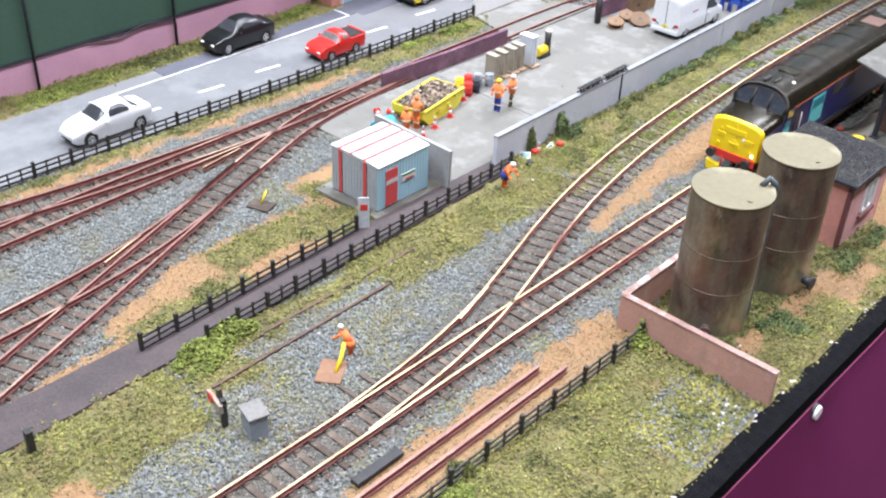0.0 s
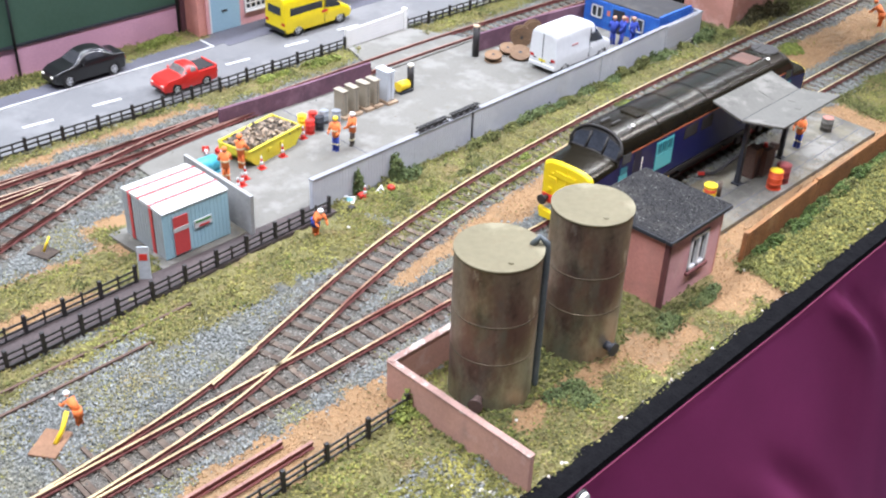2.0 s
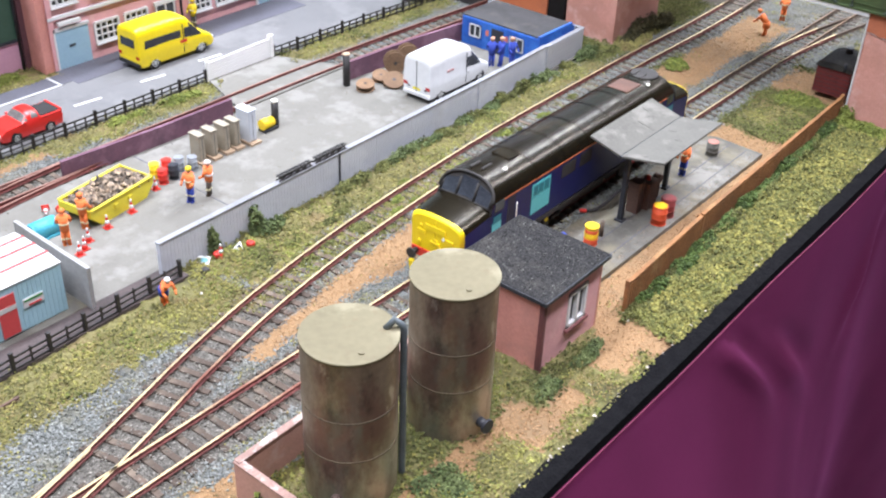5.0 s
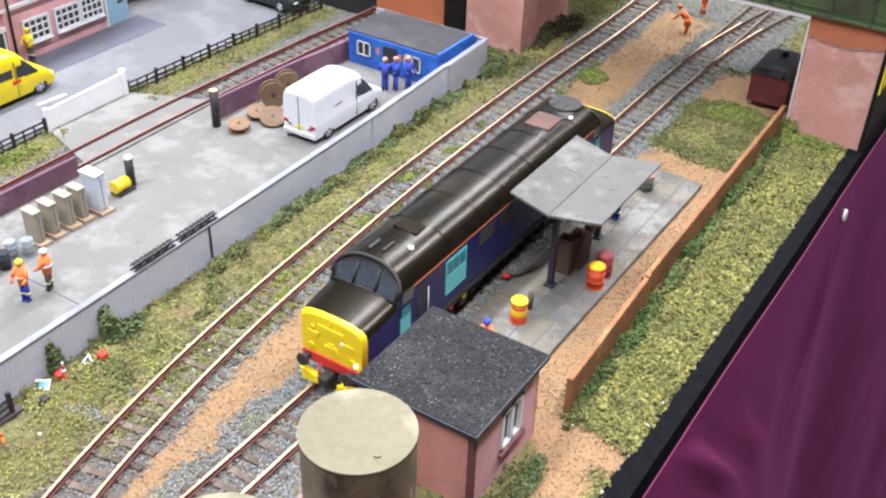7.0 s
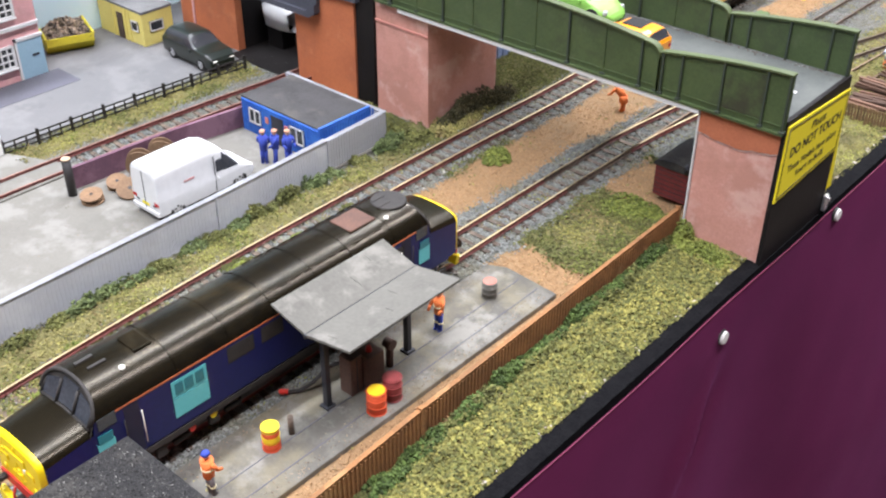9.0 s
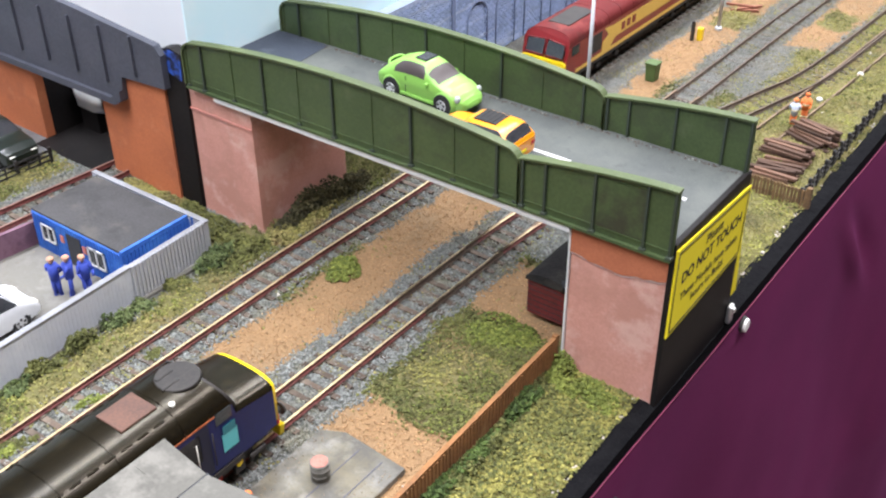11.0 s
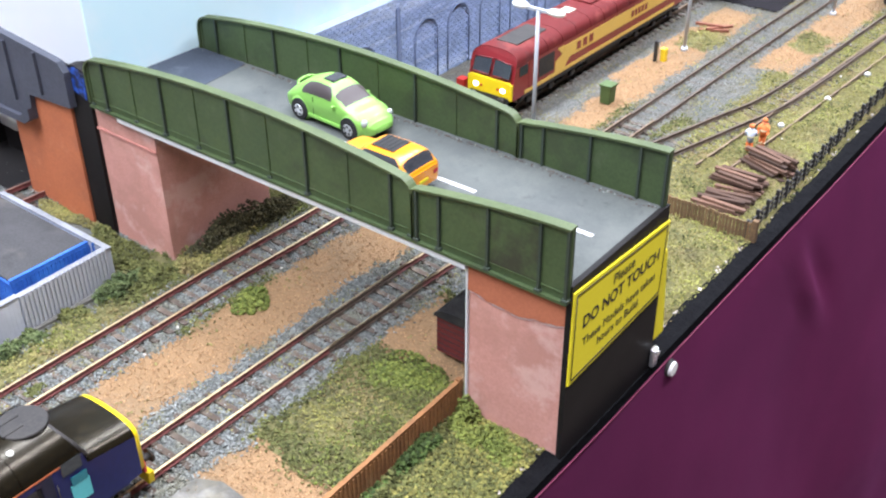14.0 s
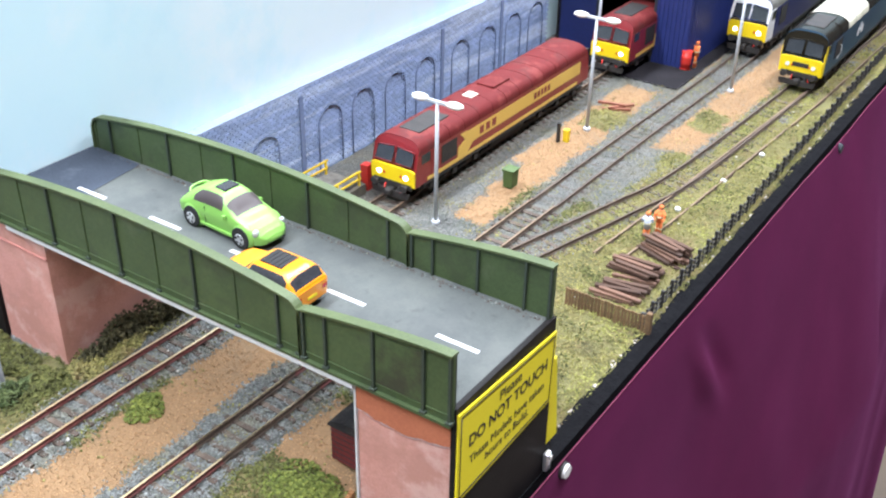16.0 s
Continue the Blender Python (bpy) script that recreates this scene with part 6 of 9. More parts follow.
    part("fuel_tank", new_box(-15, 15, L * 0.40, L * 0.60, 3.6, 11.5, bevel=1.0), BOGIE, root)
    bogie(root, 48, dots=False)
    bogie(root, L - 48, dots=False)
    if wrap:
        for s in (-1, 1):
            part("cab_flank", new_prism([(0.8, 13.2), (6 if brow else 17, 13.2), (8 if brow else 17, 40), (4.2, 40), (0.8, 30)], 0, *sorted((s * (w - 0.3), s * (w + 0.12)))), wrap, root, "painted cab side")
        bm = bmesh.new()
        rim = [(-w, 29.5)] + arch(w, zs, zr - 1.5, 12, 2.8) + [(w, 29.5)]
        bm.faces.new([bm.verts.new((x, slant(z) - 0.15, z)) for x, z in rim])
        part("cab_brow", bm, brow or wrap, root)
    if brow:
        part("front_slot", new_box(-6.5, 6.5, -0.75, -0.2, 19.5, 23.5, bevel=0.2), BOGIE, fr, "dark slot in the yellow front")
        for s in (-1, 1):
            for k, (y0, z0_) in enumerate(((96, 22), (102, 25), (108, 22), (40, 18), (46, 20))):
                part("logo_shape", new_box(*sorted((s * w, s * (w + 0.25))), y0, y0 + 5, z0_, z0_ + 8), WHITEPAINT, root, "white logo shape")
    root.scale = (1, 1, tall)
    return root


flat_loco((-323, 1105, 4.2), 238, "maroon and gold diesel locomotive with lit headlights", MAROON, MAROON, MAROONROOF, LOCOYELLOW, band=GOLD, tall=0.80)
flat_loco((-310, 1388, 4.2), 275, "maroon diesel locomotive standing in the shed doorway", MAROON, MAROON, MAROONROOF, LOCOYELLOW, band=GOLD, tall=0.88)
flat_loco((-234, 1500, 4.2), 218, "navy diesel locomotive with a white cab and yellow front", NAVY, NAVY, CANOPYROOF, LOCOYELLOW, lit=True, wrap=WHITEPAINT)
flat_loco((-170, 1449, 4.2), 265, "mid blue diesel locomotive with yellow cab and cream roof", BLUELOCO, BLUELOCO, ROOFBLACK, LOCOYELLOW, lit=False, roof_patch=CREAMROOF, wrap=LOCOYELLOW, brow=ROOFBLACK, tall=0.92)


def brake_van():
    root = thing("goods_van", (-184, 903, 0.5), turn=0, label="old maroon goods van with a black roof under the bridge", category="wagon")
    vb = surf("maroon_van_paint", (0.17, 0.024, 0.024), (0.11, 0.018, 0.017), 0.65, scale=90)
    body = part("body", new_box(-13, 13, -16, 22, 4, 26, bevel=0.3), vb, root)
    for k in range(6):
        part("plank_joint", new_box(-13.2, 13.2, -16.2, 22.2, 6 + k * 3.4, 6.3 + k * 3.4), DARKSTEEL, body)
    bm = bmesh.new()
    c = arch(14.2, 26, 31.5, 10)
    skin(bm, [[(x, y, z) for x, z in c] for y in (-17, 23)])
    bm.faces.new([bm.verts.new((x, -17, z)) for x, z in c])
    part("roof", bm, FELT, root, "black curved roof")
    part("lamp_iron", new_cyl((8, -17, 27), (8, -17, 33.5), 1.2, seg=8), DARKSTEEL, root)
    part("roof_vent", new_cyl((0, 12, 30), (0, 12, 36), 2.6, seg=14), DARKSTEEL, root, "black roof vent")
    root.scale = (0.95, 0.9, 0.88)


brake_van()


# ---- road vehicles ----
TYRE = surf("black_tyre", (0.012, 0.012, 0.013), (0.02, 0.02, 0.02), 0.8, bump=0.1)
RIM = surf("silver_rim", (0.72, 0.73, 0.75), (0.6, 0.61, 0.63), 0.3, metal=0.7, bump=0.0)
CARGLASS = surf("car_glazing", (0.03, 0.032, 0.038), (0.05, 0.05, 0.055), 0.08, bump=0.0)
TAILRED = surf("tail_lamp_red", (0.5, 0.02, 0.02), (0.45, 0.02, 0.02), 0.25, bump=0)


def carpaint(name, col):
    return surf(name, col, tuple(c * 0.92 for c in col), 0.28, scale=30, fine=300, bump=0.0, coat=0.2)


def vehicle(name, at, turn, label, paint, stations, glazed, axles, wheel_r=4.2, track_w=10.6, category="car", glass=None, extras=None, fender=0.0, size=None, round_=0.66, lamps=True):
    """A car lofted from stations (y, half width, sill z, shoulder z, top z, half width at the top)."""
    root = thing(name, at, turn, label=label, category=category, group="road vehicles")

    def ring(st):
        y, w, z0, zsh, zt, wr = st
        half = [(w * (0.93 + 0.07 * math.sin(math.pi * 0.62 * k / 6)), z0 + (zsh - z0) * k / 6, 0.0) for k in range(6)]
        wb = w * 0.965
        for k in range(15):
            a = math.pi / 2 * k / 14
            up = math.sin(a) ** round_
            half.append(((wb + (wr * (1.0 + 0.16 * round_) - wb) * up) * math.cos(a) ** round_, zsh + (zt - zsh) * up, up))
        return [(-x, y, z, u) for x, z, u in half] + [(x, y, z, u) for x, z, u in reversed(half[:-1])]
    fine = 9
    dense, owner = [], []
    for i in range(len(stations) - 1):
        p1, p2 = stations[i], stations[i + 1]
        p0, p3 = stations[max(i - 1, 0)], stations[min(i + 2, len(stations) - 1)]
        for k in range(fine):
            t = k / fine
            row = []
            for a, b, c, d in zip(p0, p1, p2, p3):
                m1, m2 = (c - a) * 0.4, (d - b) * 0.4
                row.append((2 * t ** 3 - 3 * t * t + 1) * b + (t ** 3 - 2 * t * t + t) * m1 + (-2 * t ** 3 + 3 * t * t) * c + (t ** 3 - t * t) * m2)
            row[0] = p1[0] + (p2[0] - p1[0]) * t
            dense.append(row)
            owner.append((i, t + 0.5 / fine))
    dense.append(list(stations[-1]))
    rings = [ring(s) for s in dense]
    body, glass_bm = bmesh.new(), bmesh.new()
    vb = [[body.verts.new(p[:3]) for p in r] for r in rings]
    n = len(rings[0])

    def glass_at(j, k):
        i, t = owner[j]
        p, q = rings[j][k], rings[j][k + 1]
        up, across = (p[3] + q[3]) / 2, abs(p[0] + q[0]) / 2
        top_w = max(abs(r[0]) for r in rings[j] if r[3] > 0.3)
        if (i, "top") in glazed and across < top_w * 0.86:
            first, last = (i - 1, "top") not in glazed, (i + 1, "top") not in glazed
            return (t > 0.1 or not first) and (t < 0.92 or not last)
        if (i, "side") in glazed and across > top_w * 0.90 or ((i, "side") in glazed and (i, "top") not in glazed):
            first, last = (i - 1, "side") not in glazed, (i + 1, "side") not in glazed
            reach = 0.84 - (0.45 * max(0.0, 0.5 - t) if first else 0.0) - (0.45 * max(0.0, t - 0.5) if last else 0.0)
            return 0.12 < up < reach and abs(p[0]) > 0 and (t > 0.12 or not first) and (t < 0.9 or not last)
        return False

    for j in range(len(rings) - 1):
        for k in range(n - 1):
            if glass_at(j, k):
                glass_bm.faces.new([glass_bm.verts.new(v[:3]) for v in (rings[j][k], rings[j][k + 1], rings[j + 1][k + 1], rings[j + 1][k])])
            else:
                f = body.faces.new((vb[j][k], vb[j][k + 1], vb[j + 1][k + 1], vb[j + 1][k]))
                f.smooth = True
    body.faces.new(vb[0])
    body.faces.new(vb[-1])
    bmesh.ops.recalc_face_normals(body, faces=body.faces[:])
    for v in [v for v in body.verts if not v.link_faces]:
        body.verts.remove(v)
    bmesh.ops.remove_doubles(glass_bm, verts=glass_bm.verts[:], dist=0.01)
    bmesh.ops.recalc_face_normals(glass_bm, faces=glass_bm.faces[:])
    for f in glass_bm.faces:
        f.smooth = True
    part("body", body, paint, root)
    if glass_bm.faces:
        part("glazing", glass_bm, glass or CARGLASS, root, "dark glazing")
    else:
        glass_bm.free()
    for y in axles:
        for s in (-1, 1):
            x = s * track_w
            if fender:
                bm = bmesh.new()
                ball(bm, (x - s * 2.0, y, wheel_r + 1.0), wheel_r + fender, (0.46, 1.12, 0.98), 24)
                part("fender", bm, paint, root, "rounded fender")
            part("wheel_arch", new_cyl((x - s * 2.0, y, wheel_r + 0.4), (x + s * 0.75, y, wheel_r + 0.4), wheel_r + 0.8, seg=22), TYRE, root)
            wh = part("wheel", new_cyl((x - s * 2.2, y, wheel_r), (x + s * 1.0, y, wheel_r), wheel_r, seg=24), TYRE, root, "black tyre")
            bm = new_cyl((x + s * 0.9, y, wheel_r), (x + s * 1.25, y, wheel_r), wheel_r * 0.68, wheel_r * 0.6, seg=20)
            part("rim", bm, RIM, wh, "silver rim")
            bm = bmesh.new()
            for q in range(5):
                a = q * 2 * math.pi / 5 + 0.3
                bm2 = (x + s * 1.3, y + math.cos(a) * wheel_r * 0.42, wheel_r + math.sin(a) * wheel_r * 0.42)
                cyl(bm, bm2, (bm2[0] + s * 0.12, bm2[1], bm2[2]), wheel_r * 0.15, seg=8)
            part("rim_gap", bm, TYRE, wh)
    ys = [s[0] for s in stations]
    fy, ry = max(ys), min(ys)
    fw, rw = stations[-1][1], stations[0][1]
    zf, zb = stations[-2][3], stations[1][3]
    for s in (-1, 1):
        if lamps:
            part("headlight", new_box(*sorted((s * fw * 0.55, s * fw * 1.0)), fy - 2.2, fy - 0.1, zf * 0.72, zf * 0.72 + 2.0, bevel=0.5), LAMPWHITE, root, "clear headlight")
        part("tail_light", new_box(*sorted((s * rw * 0.68, s * rw * 1.02)), ry - 0.15, ry + 1.6, zb * 0.62, zb * 0.62 + 2.6, bevel=0.4), TAILRED, root, "red tail light")
        part("mirror", new_box(*sorted((s * (stations[len(stations) // 2][1] - 0.2), s * (stations[len(stations) // 2][1] + 1.6))), (fy + ry) / 2 + 6, (fy + ry) / 2 + 7.4, 11.6, 13.2, bevel=0.3), paint, root)
    if lamps:
        part("bumper_slot", new_box(-fw * 0.7, fw * 0.7, fy - 0.6, fy + 0.15, 4.4, 5.4), TYRE, root)
    part("plate", new_box(-3.2, 3.2, ry - 0.25, ry + 0.3, zb * 0.52, zb * 0.52 + 1.6), SIGNYELLOW, root)
    if extras:
        extras(root)
    root.scale = size or (1, 1, 1)
    return root


SEDAN = [(-30.5, 9.0, 4.4, 9.6, 10.4, 8.0), (-29, 10.6, 3.2, 12.2, 13.0, 9.0), (-21.5, 11.6, 2.8, 12.9, 14.0, 9.4), (-13, 11.9, 2.8, 12.8, 18.6, 8.3), (-4, 11.9, 2.8, 12.6, 19.9, 8.4), (4, 11.9, 2.8, 12.4, 18.9, 8.4), (13.5, 11.8, 2.8, 12.0, 13.2, 9.6), (23, 11.2, 2.8, 10.6, 11.6, 9.0), (28.6, 9.8, 3.2, 8.6, 9.3, 8.0), (30.6, 8.0, 4.2, 6.8, 7.2, 6.6)]
SEDAN_GLASS = {(2, "top"), (3, "side"), (4, "side"), (5, "top")}
BEETLE = [(-27.6, 7.0, 4.6, 7.0, 7.8, 4.6), (-26.6, 8.6, 3.6, 8.8, 10.2, 5.6), (-22.5, 9.8, 3, 10.6, 13.8, 6.6), (-16, 10.3, 2.8, 11.4, 17.8, 7.4), (-8, 10.5, 2.8, 11.8, 20.6, 8.0), (0, 10.5, 2.8, 12.0, 20.9, 8.1), (5.0, 10.5, 2.8, 12.0, 19.2, 8.0), (13.5, 10.3, 2.8, 11.6, 13.2, 8.6), (19.5, 9.9, 2.6, 10.2, 12.2, 7.2), (23.4, 9.3, 2.6, 8.8, 10.6, 6.4), (26.2, 7.8, 2.9, 7.2, 8.4, 5.0), (27.7, 5.8, 3.4, 5.8, 6.6, 3.6), (28.3, 3.0, 4.0, 4.9, 5.3, 1.8)]
BEETLE_GLASS = {(1, "top"), (3, "side"), (4, "side"), (5, "side"), (6, "top")}
SUV = [(-29, 10.6, 4.5, 12.6, 13.4, 9.8), (-28.2, 12.0, 3.6, 13.6, 15.0, 10.0), (-23.5, 12.3, 3.4, 14.2, 21.4, 9.4), (-14, 12.4, 3.2, 14.2, 22.4, 9.5), (-1, 12.4, 3.2, 14.2, 22.3, 9.5), (3, 12.4, 3.2, 14.2, 21.4, 9.4), (12, 12.2, 3.2, 13.6, 14.6, 10.4), (23, 11.8, 3.2, 12.4, 13.2, 10.0), (28, 10.8, 3.6, 10.2, 10.8, 9.2), (29.5, 9.4, 4.6, 8.2, 8.6, 8.2)]
SUV_GLASS = {(1, "top"), (2, "side"), (3, "side"), (4, "side"), (5, "top"), (5, "side")}
PICKUP = [(-27, 10.2, 4.5, 11.4, 11.8, 9.4), (-26, 10.9, 3.4, 12.0, 12.4, 10.2), (-8, 11.1, 3, 12.0, 12.4, 10.2), (-6.5, 11.1, 3, 12.0, 17.2, 8.8), (1, 11.1, 3, 11.8, 17.8, 8.8), (3, 11.1, 3, 11.8, 17.0, 8.7), (9, 11.0, 3, 11.6, 12.2, 10), (22, 10.6, 3, 10.6, 11, 9.6), (26, 9.8, 3.2, 8.6, 9, 8.6), (27.2, 8.8, 4.2, 7, 7.4, 7.6)]
VAN = [(-34, 11.6, 4.2, 15, 29.2, 10.2), (-33.4, 12.6, 3.8, 15.5, 31.2, 10.9), (-31, 12.8, 3.6, 15.5, 31.9, 11.0), (-12, 12.9, 3.6, 15.5, 32.2, 11.0), (5, 12.9, 3.6, 15.4, 32.0, 10.9), (11, 12.9, 3.6, 15.3, 29.8, 10.6), (13.5, 12.8, 3.6, 15.2, 27.0, 10.4), (23, 12.6, 3.6, 14.4, 16.0, 10.8), (31, 12.0, 3.6, 11.6, 12.4, 10.2), (34, 10.8, 4.4, 8.2, 8.8, 9.0)]
VAN_GLASS = {(5, "side"), (6, "top"), (6, "side")}
BUS_GLASS = VAN_GLASS


def sunroof(y0, y1, w, z, mat, bars=0):
    def add(root):
        part("sunroof", new_box(-w, w, y0, y1, z - 0.6, z + 0.25, bevel=0.2), mat, root, "dark sunroof")
        for k in range(bars):
            y = y0 + (y1 - y0) * (k + 1) / (bars + 1)
            part("roof_bar", new_box(-w, w, y - 0.25, y + 0.25, z, z + 0.5), TYRE, root)
    return add


def beetle_trim(root):
    part("sunroof", new_box(-4.4, 4.4, -5.5, 1.5, 20.4, 21.35, bevel=0.4), CARGLASS, root, "dark sunroof")
    bm = bmesh.new()
    tube(bm, arcpath([(-6.6, -20.0, 13.4), (-4.6, -22.6, 14.6), (0, -23.4, 15.0), (4.6, -22.6, 14.6), (6.6, -20.0, 13.4)], 1.5), 0.6, seg=8)
    part("rear_spoiler", bm, root.children[0].data.materials[0], root, "rounded rear spoiler")
    part("lower_grille", new_box(-5.2, 5.2, 26.2, 28.05, 3.3, 4.3, bevel=0.3), TYRE, root, "dark lower grille")
    for s in (-1, 1):
        bm = bmesh.new()
        ball(bm, (s * 8.0, 23.8, 8.5), 1.9, (0.95, 0.75, 1), 14)
        part("round_headlight", bm, surf("clear_lamp_glass", (0.46, 0.50, 0.48), (0.36, 0.40, 0.38), 0.15, bump=0), root, "round clear headlight")
        part("sill_strip", new_box(*sorted((s * 9.6, s * 10.7)), -11, 11, 2.6, 4.2, bevel=0.3), root.children[0].data.materials[0], root)
        part("door_line", new_box(*sorted((s * 10.2, s * 10.45)), -7.2, -6.9, 4.5, 13), TYRE, root)


vehicle("car", (-274.5, 917, 84.3), -93.5, "light green rounded small car on the bridge", surf("lime_car_paint", (0.235, 0.50, 0.10), (0.215, 0.46, 0.09), 0.4, scale=30, bump=0, coat=0.08), BEETLE, BEETLE_GLASS, (-16, 16.5), 4.4, 10.6, fender=2.0, lamps=False, extras=beetle_trim, glass=surf("grey_car_glazing", (0.085, 0.07, 0.07), (0.06, 0.05, 0.05), 0.4, scale=25, fine=60, bump=0, mix=2.0, spec=0.3))
vehicle("car", (-223.2, 886, 84.3), 90, "bright orange estate car with a black sunroof on the bridge", carpaint("orange_car_paint", (0.86, 0.30, 0.01)), SUV, SUV_GLASS, (-17, 17), 4.5, 11.0, extras=sunroof(-15, 0, 6.2, 22.5, TYRE, 4), size=(0.88, 0.785, 0.82), round_=0.5)
vehicle("car", (-536 - 11.0, 287, 1.0), 180, "white two-door saloon car on the road", carpaint("white_car_paint", (0.68, 0.69, 0.71)), SEDAN, SEDAN_GLASS, (-18.5, 19), 4.2, 10.8, size=(0.95, 0.91, 1.06))
vehicle("car", (-601, 431, 1.4), 180, "black saloon car parked beside the road", carpaint("black_car_paint", (0.008, 0.008, 0.009)), SEDAN, SEDAN_GLASS, (-18.5, 19), 4.2, 10.8, size=(0.95, 0.91, 1.1))


def pickup_bed(root):
    part("load_bed", new_box(-9.2, 9.2, -25.5, -9, 11.6, 12.7), TYRE, root, "dark open load bed")
    part("tail_board", new_box(-10, 10, -26.9, -25.4, 8, 13.4, bevel=0.3), carpaint("red_car_paint", (0.72, 0.03, 0.025)), root)


vehicle("pickup", (-543, 474, 1.0), 180, "bright red small pickup car on the road", carpaint("red_car_paint", (0.72, 0.03, 0.025)), PICKUP, {(3, "side"), (5, "top"), (5, "side")}, (-14.5, 15), 3.7, 10.0, extras=pickup_bed, glass=surf("pale_pickup_glazing", (0.22, 0.20, 0.19), (0.10, 0.09, 0.09), 0.15, scale=60, bump=0), size=(0.9, 0.80, 1.0))


def bus_rear(root):
    part("rear_window", new_box(-7.8, 7.8, -34.5, -33.6, 17.5, 24, bevel=0.5), CARGLASS, root)
    part("bumper", new_box(-12, 12, -34.8, -32, 4, 7, bevel=0.5), TYRE, root)
    for s in (-1, 1):
        part("side_window", new_prism([(-29, 16.8), (3.4, 16.8), (3.4, 22.8), (-28, 22.8)], 0, *sorted((s * 11.0, s * 12.35)), bevel=0.15), CARGLASS, root, "dark window band")
        part("window_bar", new_box(*sorted((s * 11.5, s * 12.45)), -9.5, -8.7, 16.8, 22.8), TYRE, root)
    part("beltline_mark", new_box(12.5, 13.1, 2, 8, 13, 15), REDPAINT, root)
    cab_windows(root)


def cab_windows(root):
    for s in (-1, 1):
        x0, x1 = sorted((s * 11.6, s * 12.75))
        part("cab_window", new_prism([(6.2, 16.2), (16.5, 15.8), (11.2, 23.2), (6.6, 23.2)], 0, x0, x1, bevel=0.15), CARGLASS, root, "dark cab window")
        part("door_seam", new_box(*sorted((s * 12.4, s * 12.95)), 4.9, 5.15, 5, 27), DARKSTEEL, root)


def van_rear(root):
    cab_windows(root)
    part("bumper", new_box(-12, 12, -34.8, -32, 3.6, 6.4, bevel=0.5), WHITEPAINT, root)
    part("door_line", new_box(-0.2, 0.2, -34.3, -33.8, 6, 29), DARKSTEEL, root)
    part("red_mark", new_box(11.6, 12.62, -16, -9, 18.8, 19.8), surf("faded_red_mark", (0.62, 0.22, 0.22), (0.55, 0.3, 0.3), 0.6, bump=0), root)
    for x in (-8, 7):
        part("rear_badge", new_box(x, x + 2.2, -34.4, -33.9, 9, 10), DARKSTEEL, root)


vehicle("minibus", (-578, 614, 1.0), 0, "bright yellow minibus with dark windows on the road", carpaint("yellow_bus_paint", (0.86, 0.66, 0.005)), VAN, BUS_GLASS, (-21, 21), 4.8, 11.2, category="van", extras=bus_rear, round_=0.36)
vehicle("delivery_van", (-395.5, 716, 1.2), 0, "white high-roof delivery van parked in the yard", carpaint("white_van_paint", (0.76, 0.77, 0.78)), VAN, VAN_GLASS, (-22, 22), 4.6, 11.2, category="van", extras=van_rear, round_=0.36)
vehicle("car", (-549, 838, 1.0), -92, "dark green people carrier parked near the portal", carpaint("dark_green_car_paint", (0.016, 0.022, 0.018)), SUV, SUV_GLASS, (-17, 17), 4.4, 11.0, round_=0.45)

# ---- miniature figures: one plain mesh each ----
HIVIS = surf("orange_hivis", (0.84, 0.22, 0.055), (0.66, 0.15, 0.04), 0.75, scale=500, fine=1500, bump=0.3)
OVERALL = surf("blue_overall", (0.03, 0.06, 0.36), (0.025, 0.05, 0.3), 0.8, scale=200, bump=0.1)
SKIN = surf("painted_tan", (0.55, 0.30, 0.20), (0.5, 0.27, 0.18), 0.7, bump=0)
HATWHITE = surf("white_hat", (0.82, 0.82, 0.80), (0.75, 0.75, 0.74), 0.5, bump=0)
HATYELLOW = surf("yellow_hat", (0.86, 0.66, 0.02), (0.8, 0.6, 0.02), 0.5, bump=0)
GREYBASE = surf("grey_trouser", (0.14, 0.12, 0.12), (0.1, 0.09, 0.09), 0.8, bump=0)
REFLECT = surf("pale_reflective_band", (0.72, 0.66, 0.42), (0.6, 0.52, 0.3), 0.6, bump=0)


